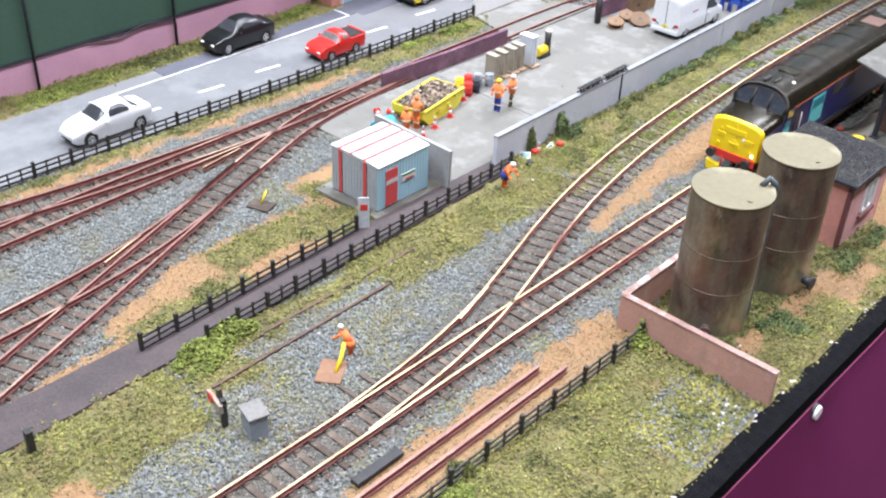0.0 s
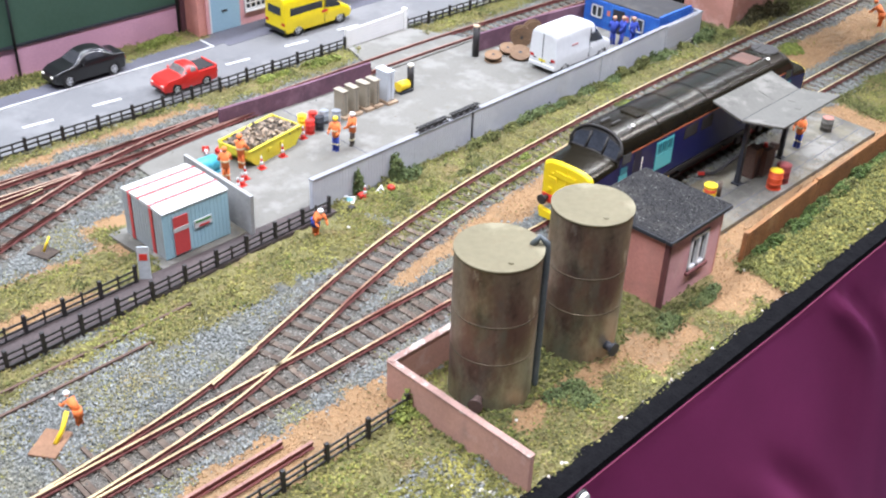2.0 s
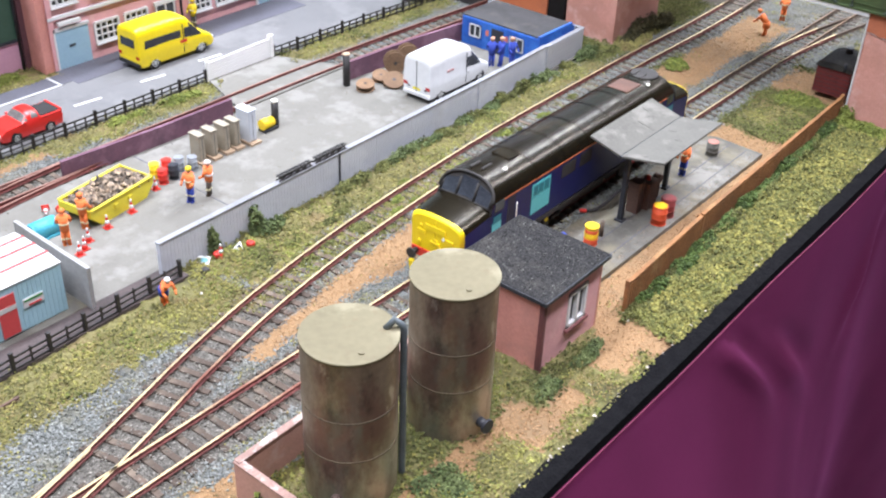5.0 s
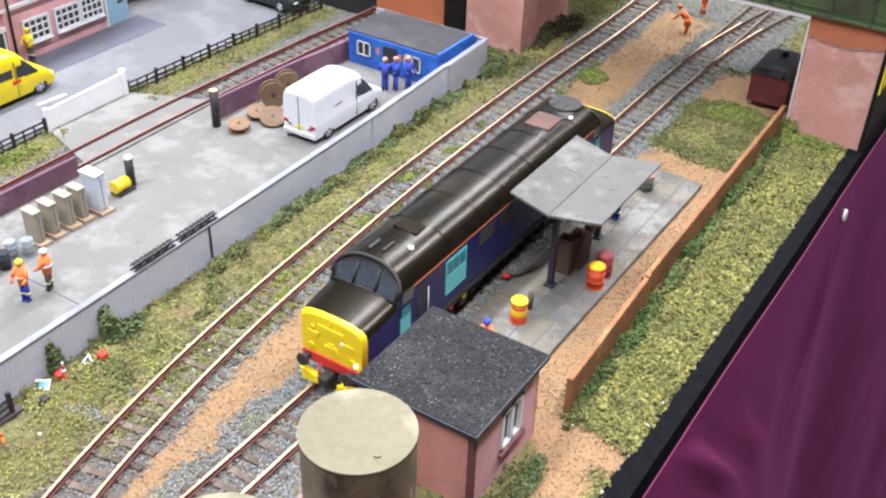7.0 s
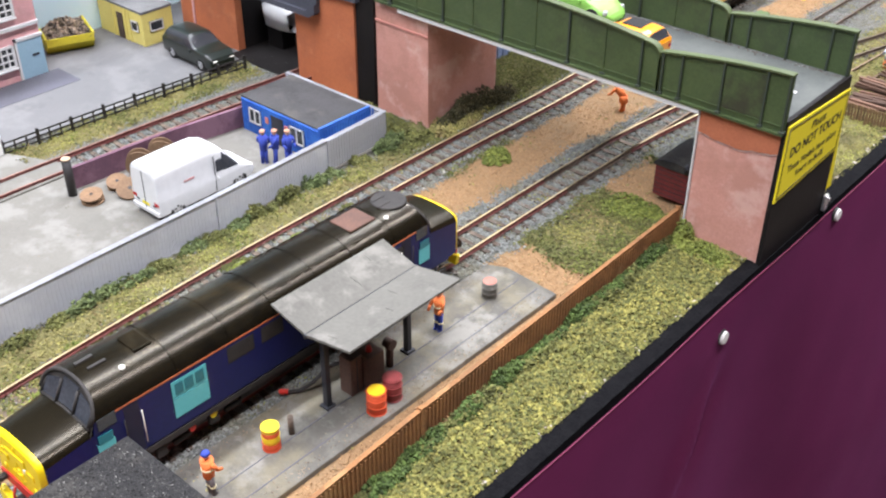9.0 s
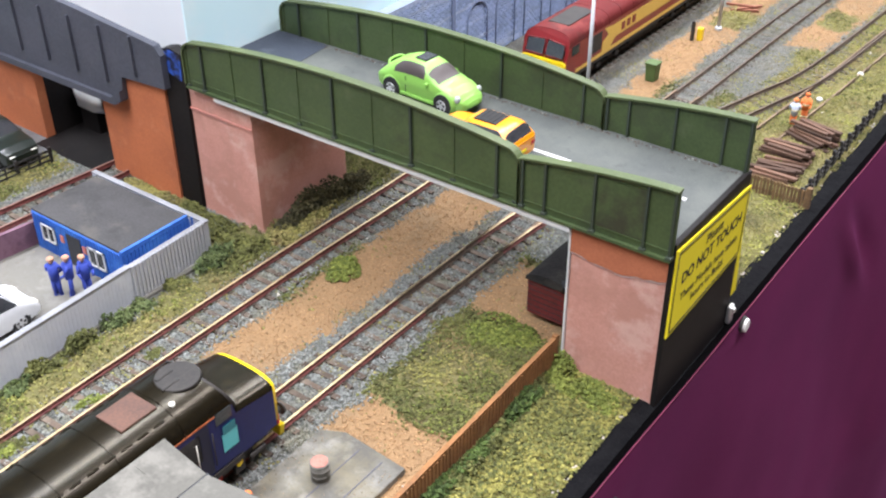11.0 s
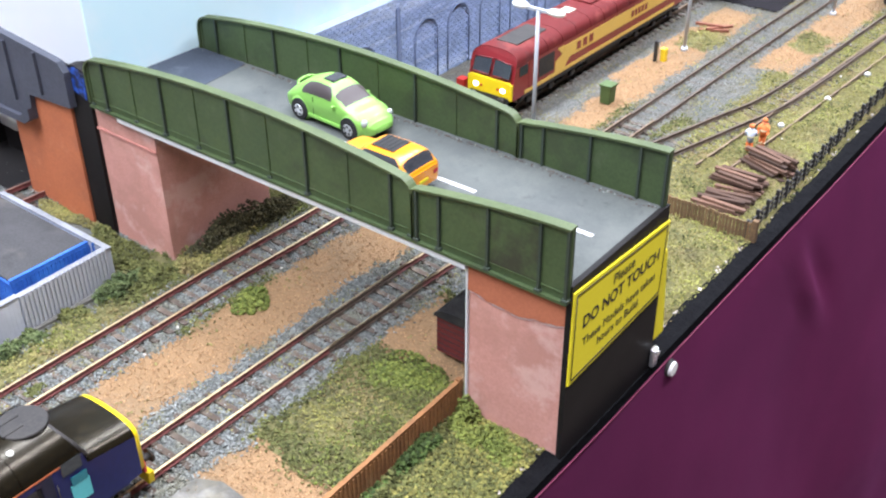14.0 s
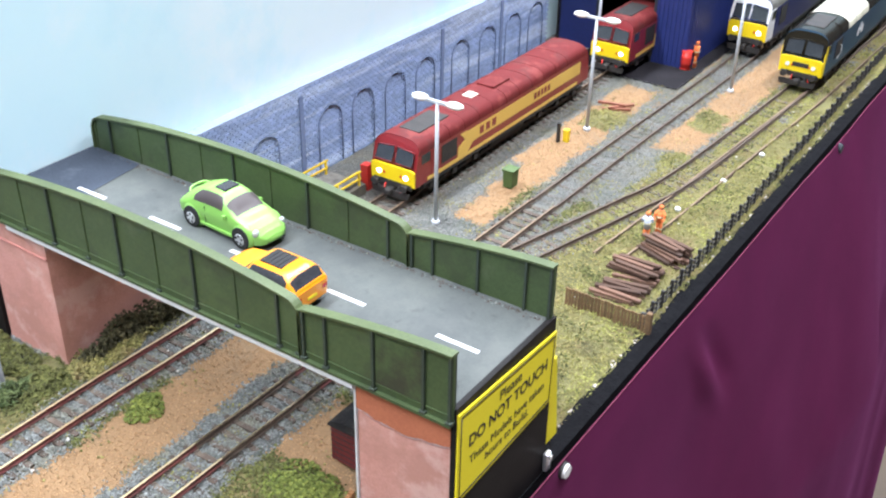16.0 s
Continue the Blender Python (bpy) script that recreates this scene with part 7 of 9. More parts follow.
def figurine(x, y, z, turn, legs, coat, hat, label, bend=0.0, arm=0.5, scale=1.0):
    """A small painted figure about 23 mm high."""
    bm = bmesh.new()
    for s in (-1, 1):
        cyl(bm, (s * 1.2, 0.4, 0), (s * 1.1, 0, 10.4), 1.05, 1.3, seg=8, mat=0)
        box(bm, s * 1.2 - 0.8, s * 1.2 + 0.8, -0.6, 1.9, -0.2, 0.9, bevel=0.2, mat=0)
    top = Vector((0, math.sin(bend) * 8.5, 10 + math.cos(bend) * 8.5))
    cyl(bm, (0, 0, 9.6), top, 2.3, 2.75, seg=10, mat=1)
    head = top + Vector((0, math.sin(bend) * 2.6, 2.4))
    for s in (-1, 1):
        sh = top + Vector((s * 2.7, 0, -0.8))
        el = sh + Vector((s * 0.9, 1.2 + arm * 1.5, -3.8))
        cyl(bm, sh, el, 0.95, 0.85, seg=7, mat=1)
        cyl(bm, el, el + Vector((-s * 0.8, 1.5 + arm * 2.2, -2.6 + arm * 2.0)), 0.8, 0.65, seg=7, mat=1)
    mid = Vector((0, 0, 9.6)).lerp(top, 0.5)
    if bend < 0.3 and coat is not OVERALL:
        cyl(bm, mid - Vector((0, 0, 0.5)), mid + Vector((0, 0, 0.5)), 2.75, 2.8, seg=10, mat=3 if hat is HATWHITE else 4)
        for s in (-1, 1):
            cyl(bm, (s * 1.2, 0.3, 4.0), (s * 1.18, 0.25, 4.9), 1.32, seg=8, mat=4)
    elif bend >= 0.3:
        cyl(bm, (0, 0.2, 6.2), (0, 0.6, 11.2), 2.9, 2.8, seg=10, mat=5)
    ball(bm, head, 1.65, (0.9, 0.95, 1.15), 10, mat=2)
    ball(bm, head + Vector((0, -0.1, 0.75)), 1.85, (1, 1.1, 0.75), 10, mat=3)
    ob = part("miniature_figure", bm, [legs, coat, SKIN, hat, REFLECT, OVERALL if x < -300 else coat], at=(x, y, z))
    ob.rotation_euler[2] = radians(turn)
    ob.scale = (scale,) * 3
    return tagged(ob, label, "figurine", group="miniature figures")


OR = "small painted figurine in orange work clothes"
figurine(-400, 489, 1.2, 200, OVERALL, HIVIS, HATYELLOW, "small painted figurine in orange vest and blue trousers")
figurine(-398, 501, 1.2, 120, SLEEPER, HIVIS, HATWHITE, "small painted figurine in orange vest and white helmet")
figurine(-419, 431, 1.2, 20, HIVIS, HIVIS, HIVIS, OR + " by the skip")
figurine(-412, 415, 1.2, 60, HIVIS, HIVIS, HIVIS, OR + " near the cones")
figurine(-333, 417, 0.4, -100, HIVIS, HIVIS, HATWHITE, "small bending figurine in orange with blue belt", bend=0.7, scale=0.9)
figurine(-282, 247, 0.3, 100, HIVIS, HIVIS, HATWHITE, "small digging figurine in orange with white helmet", bend=0.8, arm=0.9, scale=0.74)
figurine(-202, 573, 2.4, 0, GREYBASE, HIVIS, OVERALL, "small figurine in orange vest and blue cap on the pad")
figurine(-205, 712, 2.4, 180, OVERALL, HIVIS, HIVIS, "small figurine in orange jacket and grey trousers")
for fx, fy, ft in ((-394, 766, 40), (-389, 771, 150), (-383, 776, 250)):
    figurine(fx, fy, 1.2, ft, OVERALL, OVERALL, SKIN, "small figurine in blue overalls outside the cabin")
figurine(-607, 662, 2.4, 200, GREYBASE, HATYELLOW, HATYELLOW, "small figurine in a yellow coat by the factory")
figurine(-167, 1156, 0.6, 20, HIVIS, surf("pale_jacket", (0.5, 0.55, 0.65), (0.4, 0.45, 0.55), 0.8), HIVIS, OR + " beside the track", scale=0.88)
figurine(-164, 1168, 0.6, 190, HIVIS, HIVIS, HIVIS, OR + " beside the track", scale=0.88)
figurine(-258, 1450, 1.6, 90, HIVIS, HIVIS, HIVIS, OR + " by the shed")
figurine(-272, 974, 0.4, 90, HIVIS, HIVIS, HIVIS, OR + " beyond the bridge", bend=0.8)
figurine(-276, 1016, 0.4, 30, HIVIS, HIVIS, HIVIS, OR + " beyond the bridge")
figurine(-343, 1143, 9.0, 90, HIVIS, HIVIS, HIVIS, OR + " behind the locomotive")


# ---- container, cabins and huts ----
def container():
    root = thing("site_container", (-380.5, 361.5, 2.0), label="pale blue and white steel site container with red stripes", category="container")
    side = surf("container_grey", (0.42, 0.45, 0.47), (0.34, 0.37, 0.39), 0.6, scale=40, bump=0.05, stains=(((0.27, 0.28, 0.28), 25, 0.5, 0.55),))
    blue = surf("container_blue", (0.36, 0.56, 0.64), (0.32, 0.51, 0.59), 0.55, scale=40, bump=0.05)
    red = surf("container_red", (0.60, 0.07, 0.07), (0.52, 0.06, 0.06), 0.55, scale=40, bump=0.03)
    white = surf("container_white", (0.62, 0.62, 0.615), (0.53, 0.535, 0.535), 0.6, scale=30, bump=0.05, stains=(((0.42, 0.40, 0.38), 20, 0.5, 0.54),))
    part("body", new_box(-19, 18.6, -20, 20, 0, 27.2, bevel=0.5), side, root)
    face = part("front_panel", new_box(18.3, 19.0, -20, 20, 0.4, 27.4), blue, root, "pale blue front")
    for k in range(17):
        part("panel_rib", new_box(18.9, 19.25, -19.2 + k * 2.32, -18.3 + k * 2.32, 1, 27), blue, face)
    for k in range(15):
        part("side_rib", new_box(-18.4 + k * 2.5, -17.5 + k * 2.5, -20.3, -19.9, 1, 27), side, root)
    door = part("door", new_box(18.9, 19.7, -14.5, -5.5, 1.4, 23.5), red, root, "red door")
    part("door_band", new_box(19.6, 19.9, -14.5, -5.5, 15, 17.4), white, door)
    part("name_board", new_box(18.9, 19.8, -2, 8.5, 12.5, 17.2), white, root, "small white board")
    part("name_stripe", new_box(19.7, 20.0, -1.4, 8, 15.8, 16.7), surf("green_stripe", (0.05, 0.3, 0.08), None, 0.6), root)
    part("name_stripe", new_box(19.7, 20.0, 0.6, 7, 12.9, 13.9), red, root)
    roof = part("roof", new_prism([(-19.4, 27.2), (19.6, 27.2), (19.6, 28.0), (10, 28.9), (-10, 28.9), (-19.4, 28.0)], 1, -20.4, 20.4, bevel=0.2), white, root, "white roof with red stripes")
    for f, wd in ((0.17, 1.8), (0.42, 1.8), (0.70, 1.8)):
        x0 = -19 + 38 * f
        lift = 28.75 - max(0.0, abs(x0 + 1) - 10) * 0.085
        part("roof_stripe", new_box(x0, x0 + wd, -20.6, 20.6, lift - 0.4, lift + 0.35), red, roof)
    for x0 in (-12.6, 7.4):
        part("side_stripe", new_box(x0, x0 + 2.6, -20.6, -19.9, 0.5, 27.4), red, root)
    for k in range(11):
        part("roof_rib", new_box(-9 + k * 1.8, -8.7 + k * 1.8, -20.2, 20.2, 28.8, 29.05), white, roof)


container()
tagged(part("wall_end", new_prism([(-414, -1), (-353, -1), (-352, 26), (-414, 27)], 1, 389.2, 391.4, bevel=0.2), surf("grey_slab_wall", (0.36, 0.36, 0.355), (0.29, 0.29, 0.285), 0.85, scale=30, fine=600, bump=0.2, stains=(((0.22, 0.215, 0.205), 16, 0.6, 0.5),))), "plain grey end wall of the goods yard behind the container", "wall", kind="structure")


def window(parent, axis, face, a0, a1, z0, z1, panes=2):
    """A white framed window on a wall that faces -y (axis 1) or +x (axis 0)."""
    def bx(u0, u1, d0, d1, zz0, zz1):
        return new_box(u0, u1, face - d1, face - d0, zz0, zz1) if axis == 1 else new_box(face + d0, face + d1, u0, u1, zz0, zz1)
    w = part("window", bx(a0, a1, 0.0, 0.35, z0, z1), GLASS, parent, "white framed window")
    t = 0.9
    for u0, u1, zz0, zz1 in ((a0, a1, z0, z0 + t), (a0, a1, z1 - t, z1), (a0, a0 + t, z0, z1), (a1 - t, a1, z0, z1)):
        part("window_frame", bx(u0, u1, 0.1, 0.9, zz0, zz1), WHITEPAINT, w)
    for k in range(1, panes):
        u = a0 + (a1 - a0) * k / panes
        part("window_frame", bx(u - t / 2, u + t / 2, 0.1, 0.9, z0, z1), WHITEPAINT, w)


def blue_cabin():
    root = thing("site_cabin", (0, 0, 0), label="bright blue site cabin with white windows and grey roof", category="cabin")
    blue = surf("cabin_blue", (0.03, 0.15, 0.55), (0.018, 0.10, 0.42), 0.6, scale=60, bump=0.15, stains=(((0.06, 0.26, 0.72), 30, 0.6, 0.52), ((0.012, 0.05, 0.25), 24, 0.5, 0.55)))
    x0, x1, y0, y1 = -440, -367.5, 788, 830.5
    part("body", new_box(x0, x1, y0, y1, 0, 23, bevel=0.3), blue, root)
    bm = bmesh.new()
    for k in range(20):
        box(bm, x1 - 0.1, x1 + 0.45, y0 + 1 + k * 2.3, y0 + 2.1 + k * 2.3, 1, 22.6)
    for k in range(31):
        box(bm, x0 + 1 + k * 2.3, x0 + 2.1 + k * 2.3, y0 - 0.4, y0 + 0.1, 1, 22.6)
    part("wall_ribs", bm, blue, root)
    part("roof", new_box(x0 - 0.4, x1 - 1.2, y0 + 0.6, y1 + 0.5, 23, 24.2, bevel=0.3), surf("dark_cabin_felt", (0.062, 0.06, 0.062), (0.042, 0.041, 0.042), 0.9, scale=50, fine=900, bump=0.4, stains=(((0.10, 0.092, 0.08), 20, 0.5, 0.53), ((0.03, 0.03, 0.03), 26, 0.5, 0.55))), root, "grey felt roof")
    part("roof_lip", new_box(x1 - 1.4, x1 + 0.2, y0, y1 + 0.5, 22.8, 24.8), blue, root)
    window(root, 1, y0 - 0.4, x0 + 8, x0 + 19, 9, 19)
    window(root, 1, y0 - 0.4, x0 + 46, x0 + 59, 8, 19)
    part("door", new_box(x0 + 29, x0 + 40, y0 - 0.9, y0 - 0.3, 1, 20), DARKSTEEL, root, "dark door")
    for dx in (23.5, 41.5):
        part("notice", new_box(x0 + dx, x0 + dx + 2.8, y0 - 1.0, y0 - 0.4, 13, 17), surf("pale_red_card", (0.62, 0.2, 0.16), None, 0.6), root)


blue_cabin()


def yellow_cabin():
    root = thing("site_cabin", (0, 0, 0), label="pale yellow site cabin with a grey roof", category="cabin")
    yl = surf("cabin_yellow", (0.80, 0.70, 0.22), (0.72, 0.62, 0.18), 0.6, scale=40, bump=0.1)
    x0, x1, y0, y1 = -655, -598, 825, 852
    part("body", new_box(x0, x1, y0, y1, 0, 26, bevel=0.3), yl, root)
    part("roof", new_box(x0 - 0.5, x1 + 0.5, y0 - 0.5, y1 + 0.5, 26, 28, bevel=0.3), surf("grey_cabin_roof", (0.2, 0.2, 0.2), None, 0.9), root)
    window(root, 1, y0, x1 - 14, x1 - 5, 11, 19, 1)
    window(root, 0, x1, y0 + 6, y0 + 18, 11, 19, 1)
    part("door", new_box(x1 - 32, x1 - 25, y0 - 0.7, y0 + 0.1, 1, 21), SLEEPER, root, "brown door")
    for dx in (38, 22, 17):
        part("wall_strut", new_box(x1 - dx, x1 - dx + 1.4, y0 - 0.8, y0 + 0.1, 0, 25.5), yl, root)


yellow_cabin()


# ---- yard things ----
SKIPYELLOW = surf("skip_yellow", (0.72, 0.62, 0.04), (0.6, 0.5, 0.04), 0.6, scale=60, bump=0.1)


def skip(at, turn, L=38, Wd=17, label="yellow builders skip heaped with rubble"):
    root = thing("skip", at, turn, label=label, category="skip")
    bm = bmesh.new()
    prof = [(-L / 2 + 7, 0), (L / 2 - 7, 0), (L / 2, 7.5), (L / 2, 13), (-L / 2, 13), (-L / 2, 7.5)]
    for s in (-1, 1):
        prism(bm, prof, 0, s * (Wd - 0.5) - 0.5, s * (Wd - 0.5) + 0.5)
    for i in (5, 0, 1):
        p, q = prof[i], prof[(i + 1) % 6]
        v = [bm.verts.new((x, p0, z)) for x, p0, z in ((-Wd, p[0], p[1]), (Wd, p[0], p[1]), (Wd, q[0], q[1]), (-Wd, q[0], q[1]))]
        bm.faces.new(v)
    box(bm, -Wd, Wd, L / 2 - 0.5, L / 2 + 0.4, 7.5, 13)
    box(bm, -Wd, Wd, -L / 2 - 0.4, -L / 2 + 0.5, 7.5, 13)
    bmesh.ops.recalc_face_normals(bm, faces=bm.faces[:])
    part("skip_body", bm, SKIPYELLOW, root)
    for s in (-1, 1):
        part("rim", new_box(s * Wd - 0.9, s * Wd + 0.9, -L / 2, L / 2, 12.4, 13.6, bevel=0.2), SKIPYELLOW, root)
        for yy in (-8, 4):
            part("lifting_lug", new_box(s * (Wd + 0.6) - 0.6, s * (Wd + 0.6) + 0.6, yy, yy + 3, 6, 9), SKIPYELLOW, root)
    r = random.Random(31)
    pl = []
    for _ in range(420):
        u, v = r.uniform(-1, 1), r.uniform(-1, 1)
        pl.append((u * (Wd - 1.5), v * (L / 2 - 1.5), 11.0 + 7.0 * (1 - u * u) * (1 - v * v) * r.uniform(0.6, 1.0) + r.uniform(-1, 1)))
    heap = lumps("rubble", pl, 2.5, 6.0, 0.85, surf("rubble_mix", (0.33, 0.245, 0.165), (0.10, 0.085, 0.075), 0.9, scale=220, bump=0, islands=0.85), 8, "")
    del heap["kind"], heap["category"]
    heap.parent = root
    heap["label"] = "heaped grey-brown rubble"
    part("load_floor", new_box(-Wd + 1, Wd - 1, -L / 2 + 1, L / 2 - 1, 9.5, 11), surf("rubble_bed", (0.3, 0.25, 0.2), None, 0.95, scale=200, bump=0.6), root)
    return root


skip((-431, 455, 1.2), 10, L=52, Wd=13.5).scale = (0.9, 0.92, 0.88)
skip((-646, 789, 1.0), 70, label="yellow skip with rubble near the yellow cabin")


def cone(x, y, z=1.2, fallen=None):
    root = thing("traffic_cone", (x, y, z), label="red and white striped traffic cone", category="traffic cone", group="traffic cones")
    part("base", new_box(-2.2, 2.2, -2.2, 2.2, 0, 0.6, bevel=0.2), REDPAINT, root)
    for z0, z1, r0, r1, m in ((0.5, 3.0, 1.7, 1.25, REDPAINT), (3.0, 5.2, 1.25, 0.85, WHITEPAINT), (5.2, 6.8, 0.85, 0.6, REDPAINT), (6.8, 8.4, 0.6, 0.35, WHITEPAINT)):
        part("cone_band", new_cyl((0, 0, z0), (0, 0, z1), r0, r1, seg=12), m, root)
    if fallen is not None:
        root.rotation_euler = (radians(84), 0, radians(fallen))
        root.location.z += 0.0018
    return root


for cx, cy in ((-411, 440), (-415, 459), (-407, 425), (-399, 414), (-426, 484), (-402, 419)):
    cone(cx, cy)
cone(-452, 428, 0.6, 60)
cone(-446, 432, 0.6, 120)
cone(-344, 463, 0.4)


def drum(x, y, z, body, label, r=3.6, h=11.0, lid=None, bands=None, group="oil drums"):
    root = thing("oil_drum", (x, y, z), label=label, category="drum", group=group)
    part("drum_body", new_cyl((0, 0, 0), (0, 0, h), r, seg=24), body, root)
    for k in (0.03, 0.35, 0.66, 0.97):
        part("rolling_hoop", new_cyl((0, 0, h * k - 0.3), (0, 0, h * k + 0.3), r + 0.3, seg=24), (bands or body), root)
    part("lid", new_cyl((0, 0, h - 0.1), (0, 0, h + 0.35), r * 0.92, seg=24), lid or body, root)


ORANGERED = surf("orange_red_drum", (0.70, 0.10, 0.03), (0.6, 0.08, 0.03), 0.5, scale=60, bump=0.05)
YELLOWDRUM = surf("yellow_drum", (0.85, 0.60, 0.02), (0.78, 0.52, 0.02), 0.5, scale=60, bump=0.05)
DARKRED = surf("dark_red_drum", (0.30, 0.05, 0.05), (0.22, 0.04, 0.04), 0.55, scale=60, bump=0.05)
SILVER = surf("silver_drum", (0.38, 0.40, 0.43), (0.28, 0.30, 0.33), 0.4, metal=0.4, scale=60, bump=0.05)


def banded_drum():
    root = thing("oil_drum", (-204, 606, 2.4), label="red oil drum with a yellow middle and lid", category="drum", group="oil drums")
    for z0, z1, m in ((0, 3.6, ORANGERED), (3.6, 7.2, YELLOWDRUM), (7.2, 9.8, ORANGERED), (9.8, 11.6, YELLOWDRUM)):
        part("drum_band", new_cyl((0, 0, z0), (0, 0, z1), 3.7, seg=24), m, root)
    for z in (0.3, 3.6, 7.2, 11.4):
        part("rolling_hoop", new_cyl((0, 0, z - 0.3), (0, 0, z + 0.3), 3.95, seg=24), ORANGERED if z < 5 else YELLOWDRUM, root)


banded_drum()
drum(-187, 651, 2.4, ORANGERED, "orange-red oil drum with a yellow lid on the pad", 4.2, 11.5, YELLOWDRUM)
drum(-188, 662, 2.4, DARKRED, "dark red oil drum on the pad", 4.2, 11.5)
drum(-204, 749, 2.4, PADCONC, "grey drum with a rusty red lid on the pad", 3.8, 9.0, surf("rusty_pink_lid", (0.42, 0.17, 0.13), None, 0.7))
drum(-434, 508, 1.2, SILVER, "silver drum in the yard", 2.8, 9)
drum(-429, 514, 1.2, SILVER, "silver drum in the yard", 2.8, 9)
drum(-437, 501, 1.2, REDPAINT, "red drum in the yard", 2.8, 9)
drum(-429, 492, 1.2, REDPAINT, "red drum in the yard", 2.8, 9)
drum(-429, 500, 1.2, DARKSTEEL, "black drum in the yard", 2.8, 9)
drum(-438, 493, 1.2, YELLOWDRUM, "yellow drum in the yard", 2.8, 9)
drum(-263, 1441, 1.6, REDPAINT, "red drum at the shed door", 4.2, 16)


def yard_cabinet(x, y, h, w, d, mat, label):
    root = thing("equipment_cabinet", (x, y, 1.2), label=label, category="cabinet", group="equipment cabinets")
    part("pallet", new_box(-d / 2 - 2, d / 2 + 3, -w / 2 - 1.2, w / 2 + 1.2, 0, 1.6), surf("pale_pallet_wood", (0.46, 0.33, 0.22), None, 0.9, scale=100), root, "pale wooden pallet")
    part("body", new_box(-d / 2, d / 2, -w / 2, w / 2, 1.6, h, bevel=0.25), mat, root)
    part("top_cap", new_box(-d / 2 - 0.5, d / 2 + 0.5, -w / 2 - 0.4, w / 2 + 0.4, h, h + 1.0, bevel=0.2), mat, root)
    part("door", new_box(d / 2, d / 2 + 0.4, -w / 2 + 0.6, w / 2 - 0.6, 3, h - 1), mat, root)
    part("door_seam", new_box(d / 2 + 0.3, d / 2 + 0.5, -0.15, 0.15, 3, h - 1), DARKSTEEL, root)


STONE = surf("pale_cabinet_paint", (0.37, 0.325, 0.25), (0.27, 0.235, 0.18), 0.7, scale=60, bump=0.1)
for y in (523.5, 533, 543, 551.5):
    yard_cabinet(-435, y, 18, 4.4, 9.0, STONE, "slim pale stone-coloured equipment cabinet in the yard")
yard_cabinet(-434, 562, 22, 6.2, 11.5, surf("pale_grey_cabinet", (0.60, 0.63, 0.67), (0.52, 0.55, 0.6), 0.6), "taller pale grey equipment cabinet in the yard")


def mixer():
    root = thing("yard_compressor", (-436, 581, 1.2), label="small yellow machine with a black stack", category="machine")
    part("drum_body", new_cyl((0, -5, 5), (0, 4.5, 5), 3.6, 3.2, seg=18), YELLOWDRUM, root)
    part("base", new_box(-3.5, 3.5, -5, 7, 0, 1.8, bevel=0.3), DARKSTEEL, root)
    part("stack", new_cyl((-1, 8, 0), (-1, 8, 17), 2.4, seg=16), BLACKFENCE, root)
    part("stack_cap", new_cyl((-1, 8, 17), (-1, 8, 18.4), 2.5, 2.0, seg=16), LAMPWHITE, root)


mixer()


def blue_tub():
    bm = new_cyl((0, -7, 4.2), (0, 7, 4.2), 5.2, seg=22)
    cyl(bm, (0, -7.6, 4.2), (0, -7, 4.2), 4.6, 5.2, seg=22)
    box(bm, -6, 6, -7.5, 7.5, -0.8, 1.2, bevel=0.5)
    tagged(part("tarpaulin_heap", bm, surf("turquoise_tarp", (0.06, 0.40, 0.50), (0.04, 0.30, 0.40), 0.5, scale=150, bump=0.5), at=(-430, 413, 1.0)), "turquoise sheeted round bale beside the container", "tarpaulin")


blue_tub()


def cable_reel(x, y, z, r, t, axis, label):
    root = thing("cable_reel", (x, y, z), label=label, category="cable reel", group="cable reels")
    wood = surf("reel_wood", (0.235, 0.14, 0.078), (0.15, 0.088, 0.05), 0.85, scale=120, bump=0.3, vary=0.2)
    d = Vector(axis).normalized()
    part("flange", new_cyl(d * 0, d * 1.2, r, seg=28), wood, root)
    part("core", new_cyl(d * 1.2, d * (t - 1.2), r * 0.55, seg=20), SLEEPER, root)
    part("flange", new_cyl(d * (t - 1.2), d * t, r, seg=28), wood, root)
    part("hub_hole", new_cyl(d * (t - 0.2), d * (t + 0.15), r * 0.16, seg=12), BLACKFENCE, root)


cable_reel(-433, 671, 1.4, 6.5, 5, (0.1, -0.15, 1), "small wooden cable reel lying flat in the yard")
cable_reel(-436, 690, 1.4, 6.2, 5, (0.25, -0.2, 1), "wooden cable reel lying flat in the yard")
cable_reel(-424, 691, 1.4, 8.0, 5, (0.3, -0.3, 1), "wooden cable reel lying tilted in the yard")
cable_reel(-441, 710, 8.9, 8.0, 7, (0.75, -0.6, 0.08), "dark wooden cable reel standing on edge")
cable_reel(-443, 727, 8.9, 8.0, 7, (0.75, -0.6, 0.08), "dark wooden cable reel standing on edge")


def black_post():
    root = thing("gate_post", (-447.5, 667, 0), label="thick black timber post with a worn top", category="post")
    part("shaft", new_cyl((0, 0, -1), (0, 0, 24.5), 2.6, seg=14), BLACKFENCE, root)
    part("top", new_cyl((0, 0, 24.5), (0, 0, 25.2), 2.9, 2.6, seg=14), surf("worn_post_top", (0.5, 0.36, 0.24), None, 0.8), root, "bare wood top")


black_post()


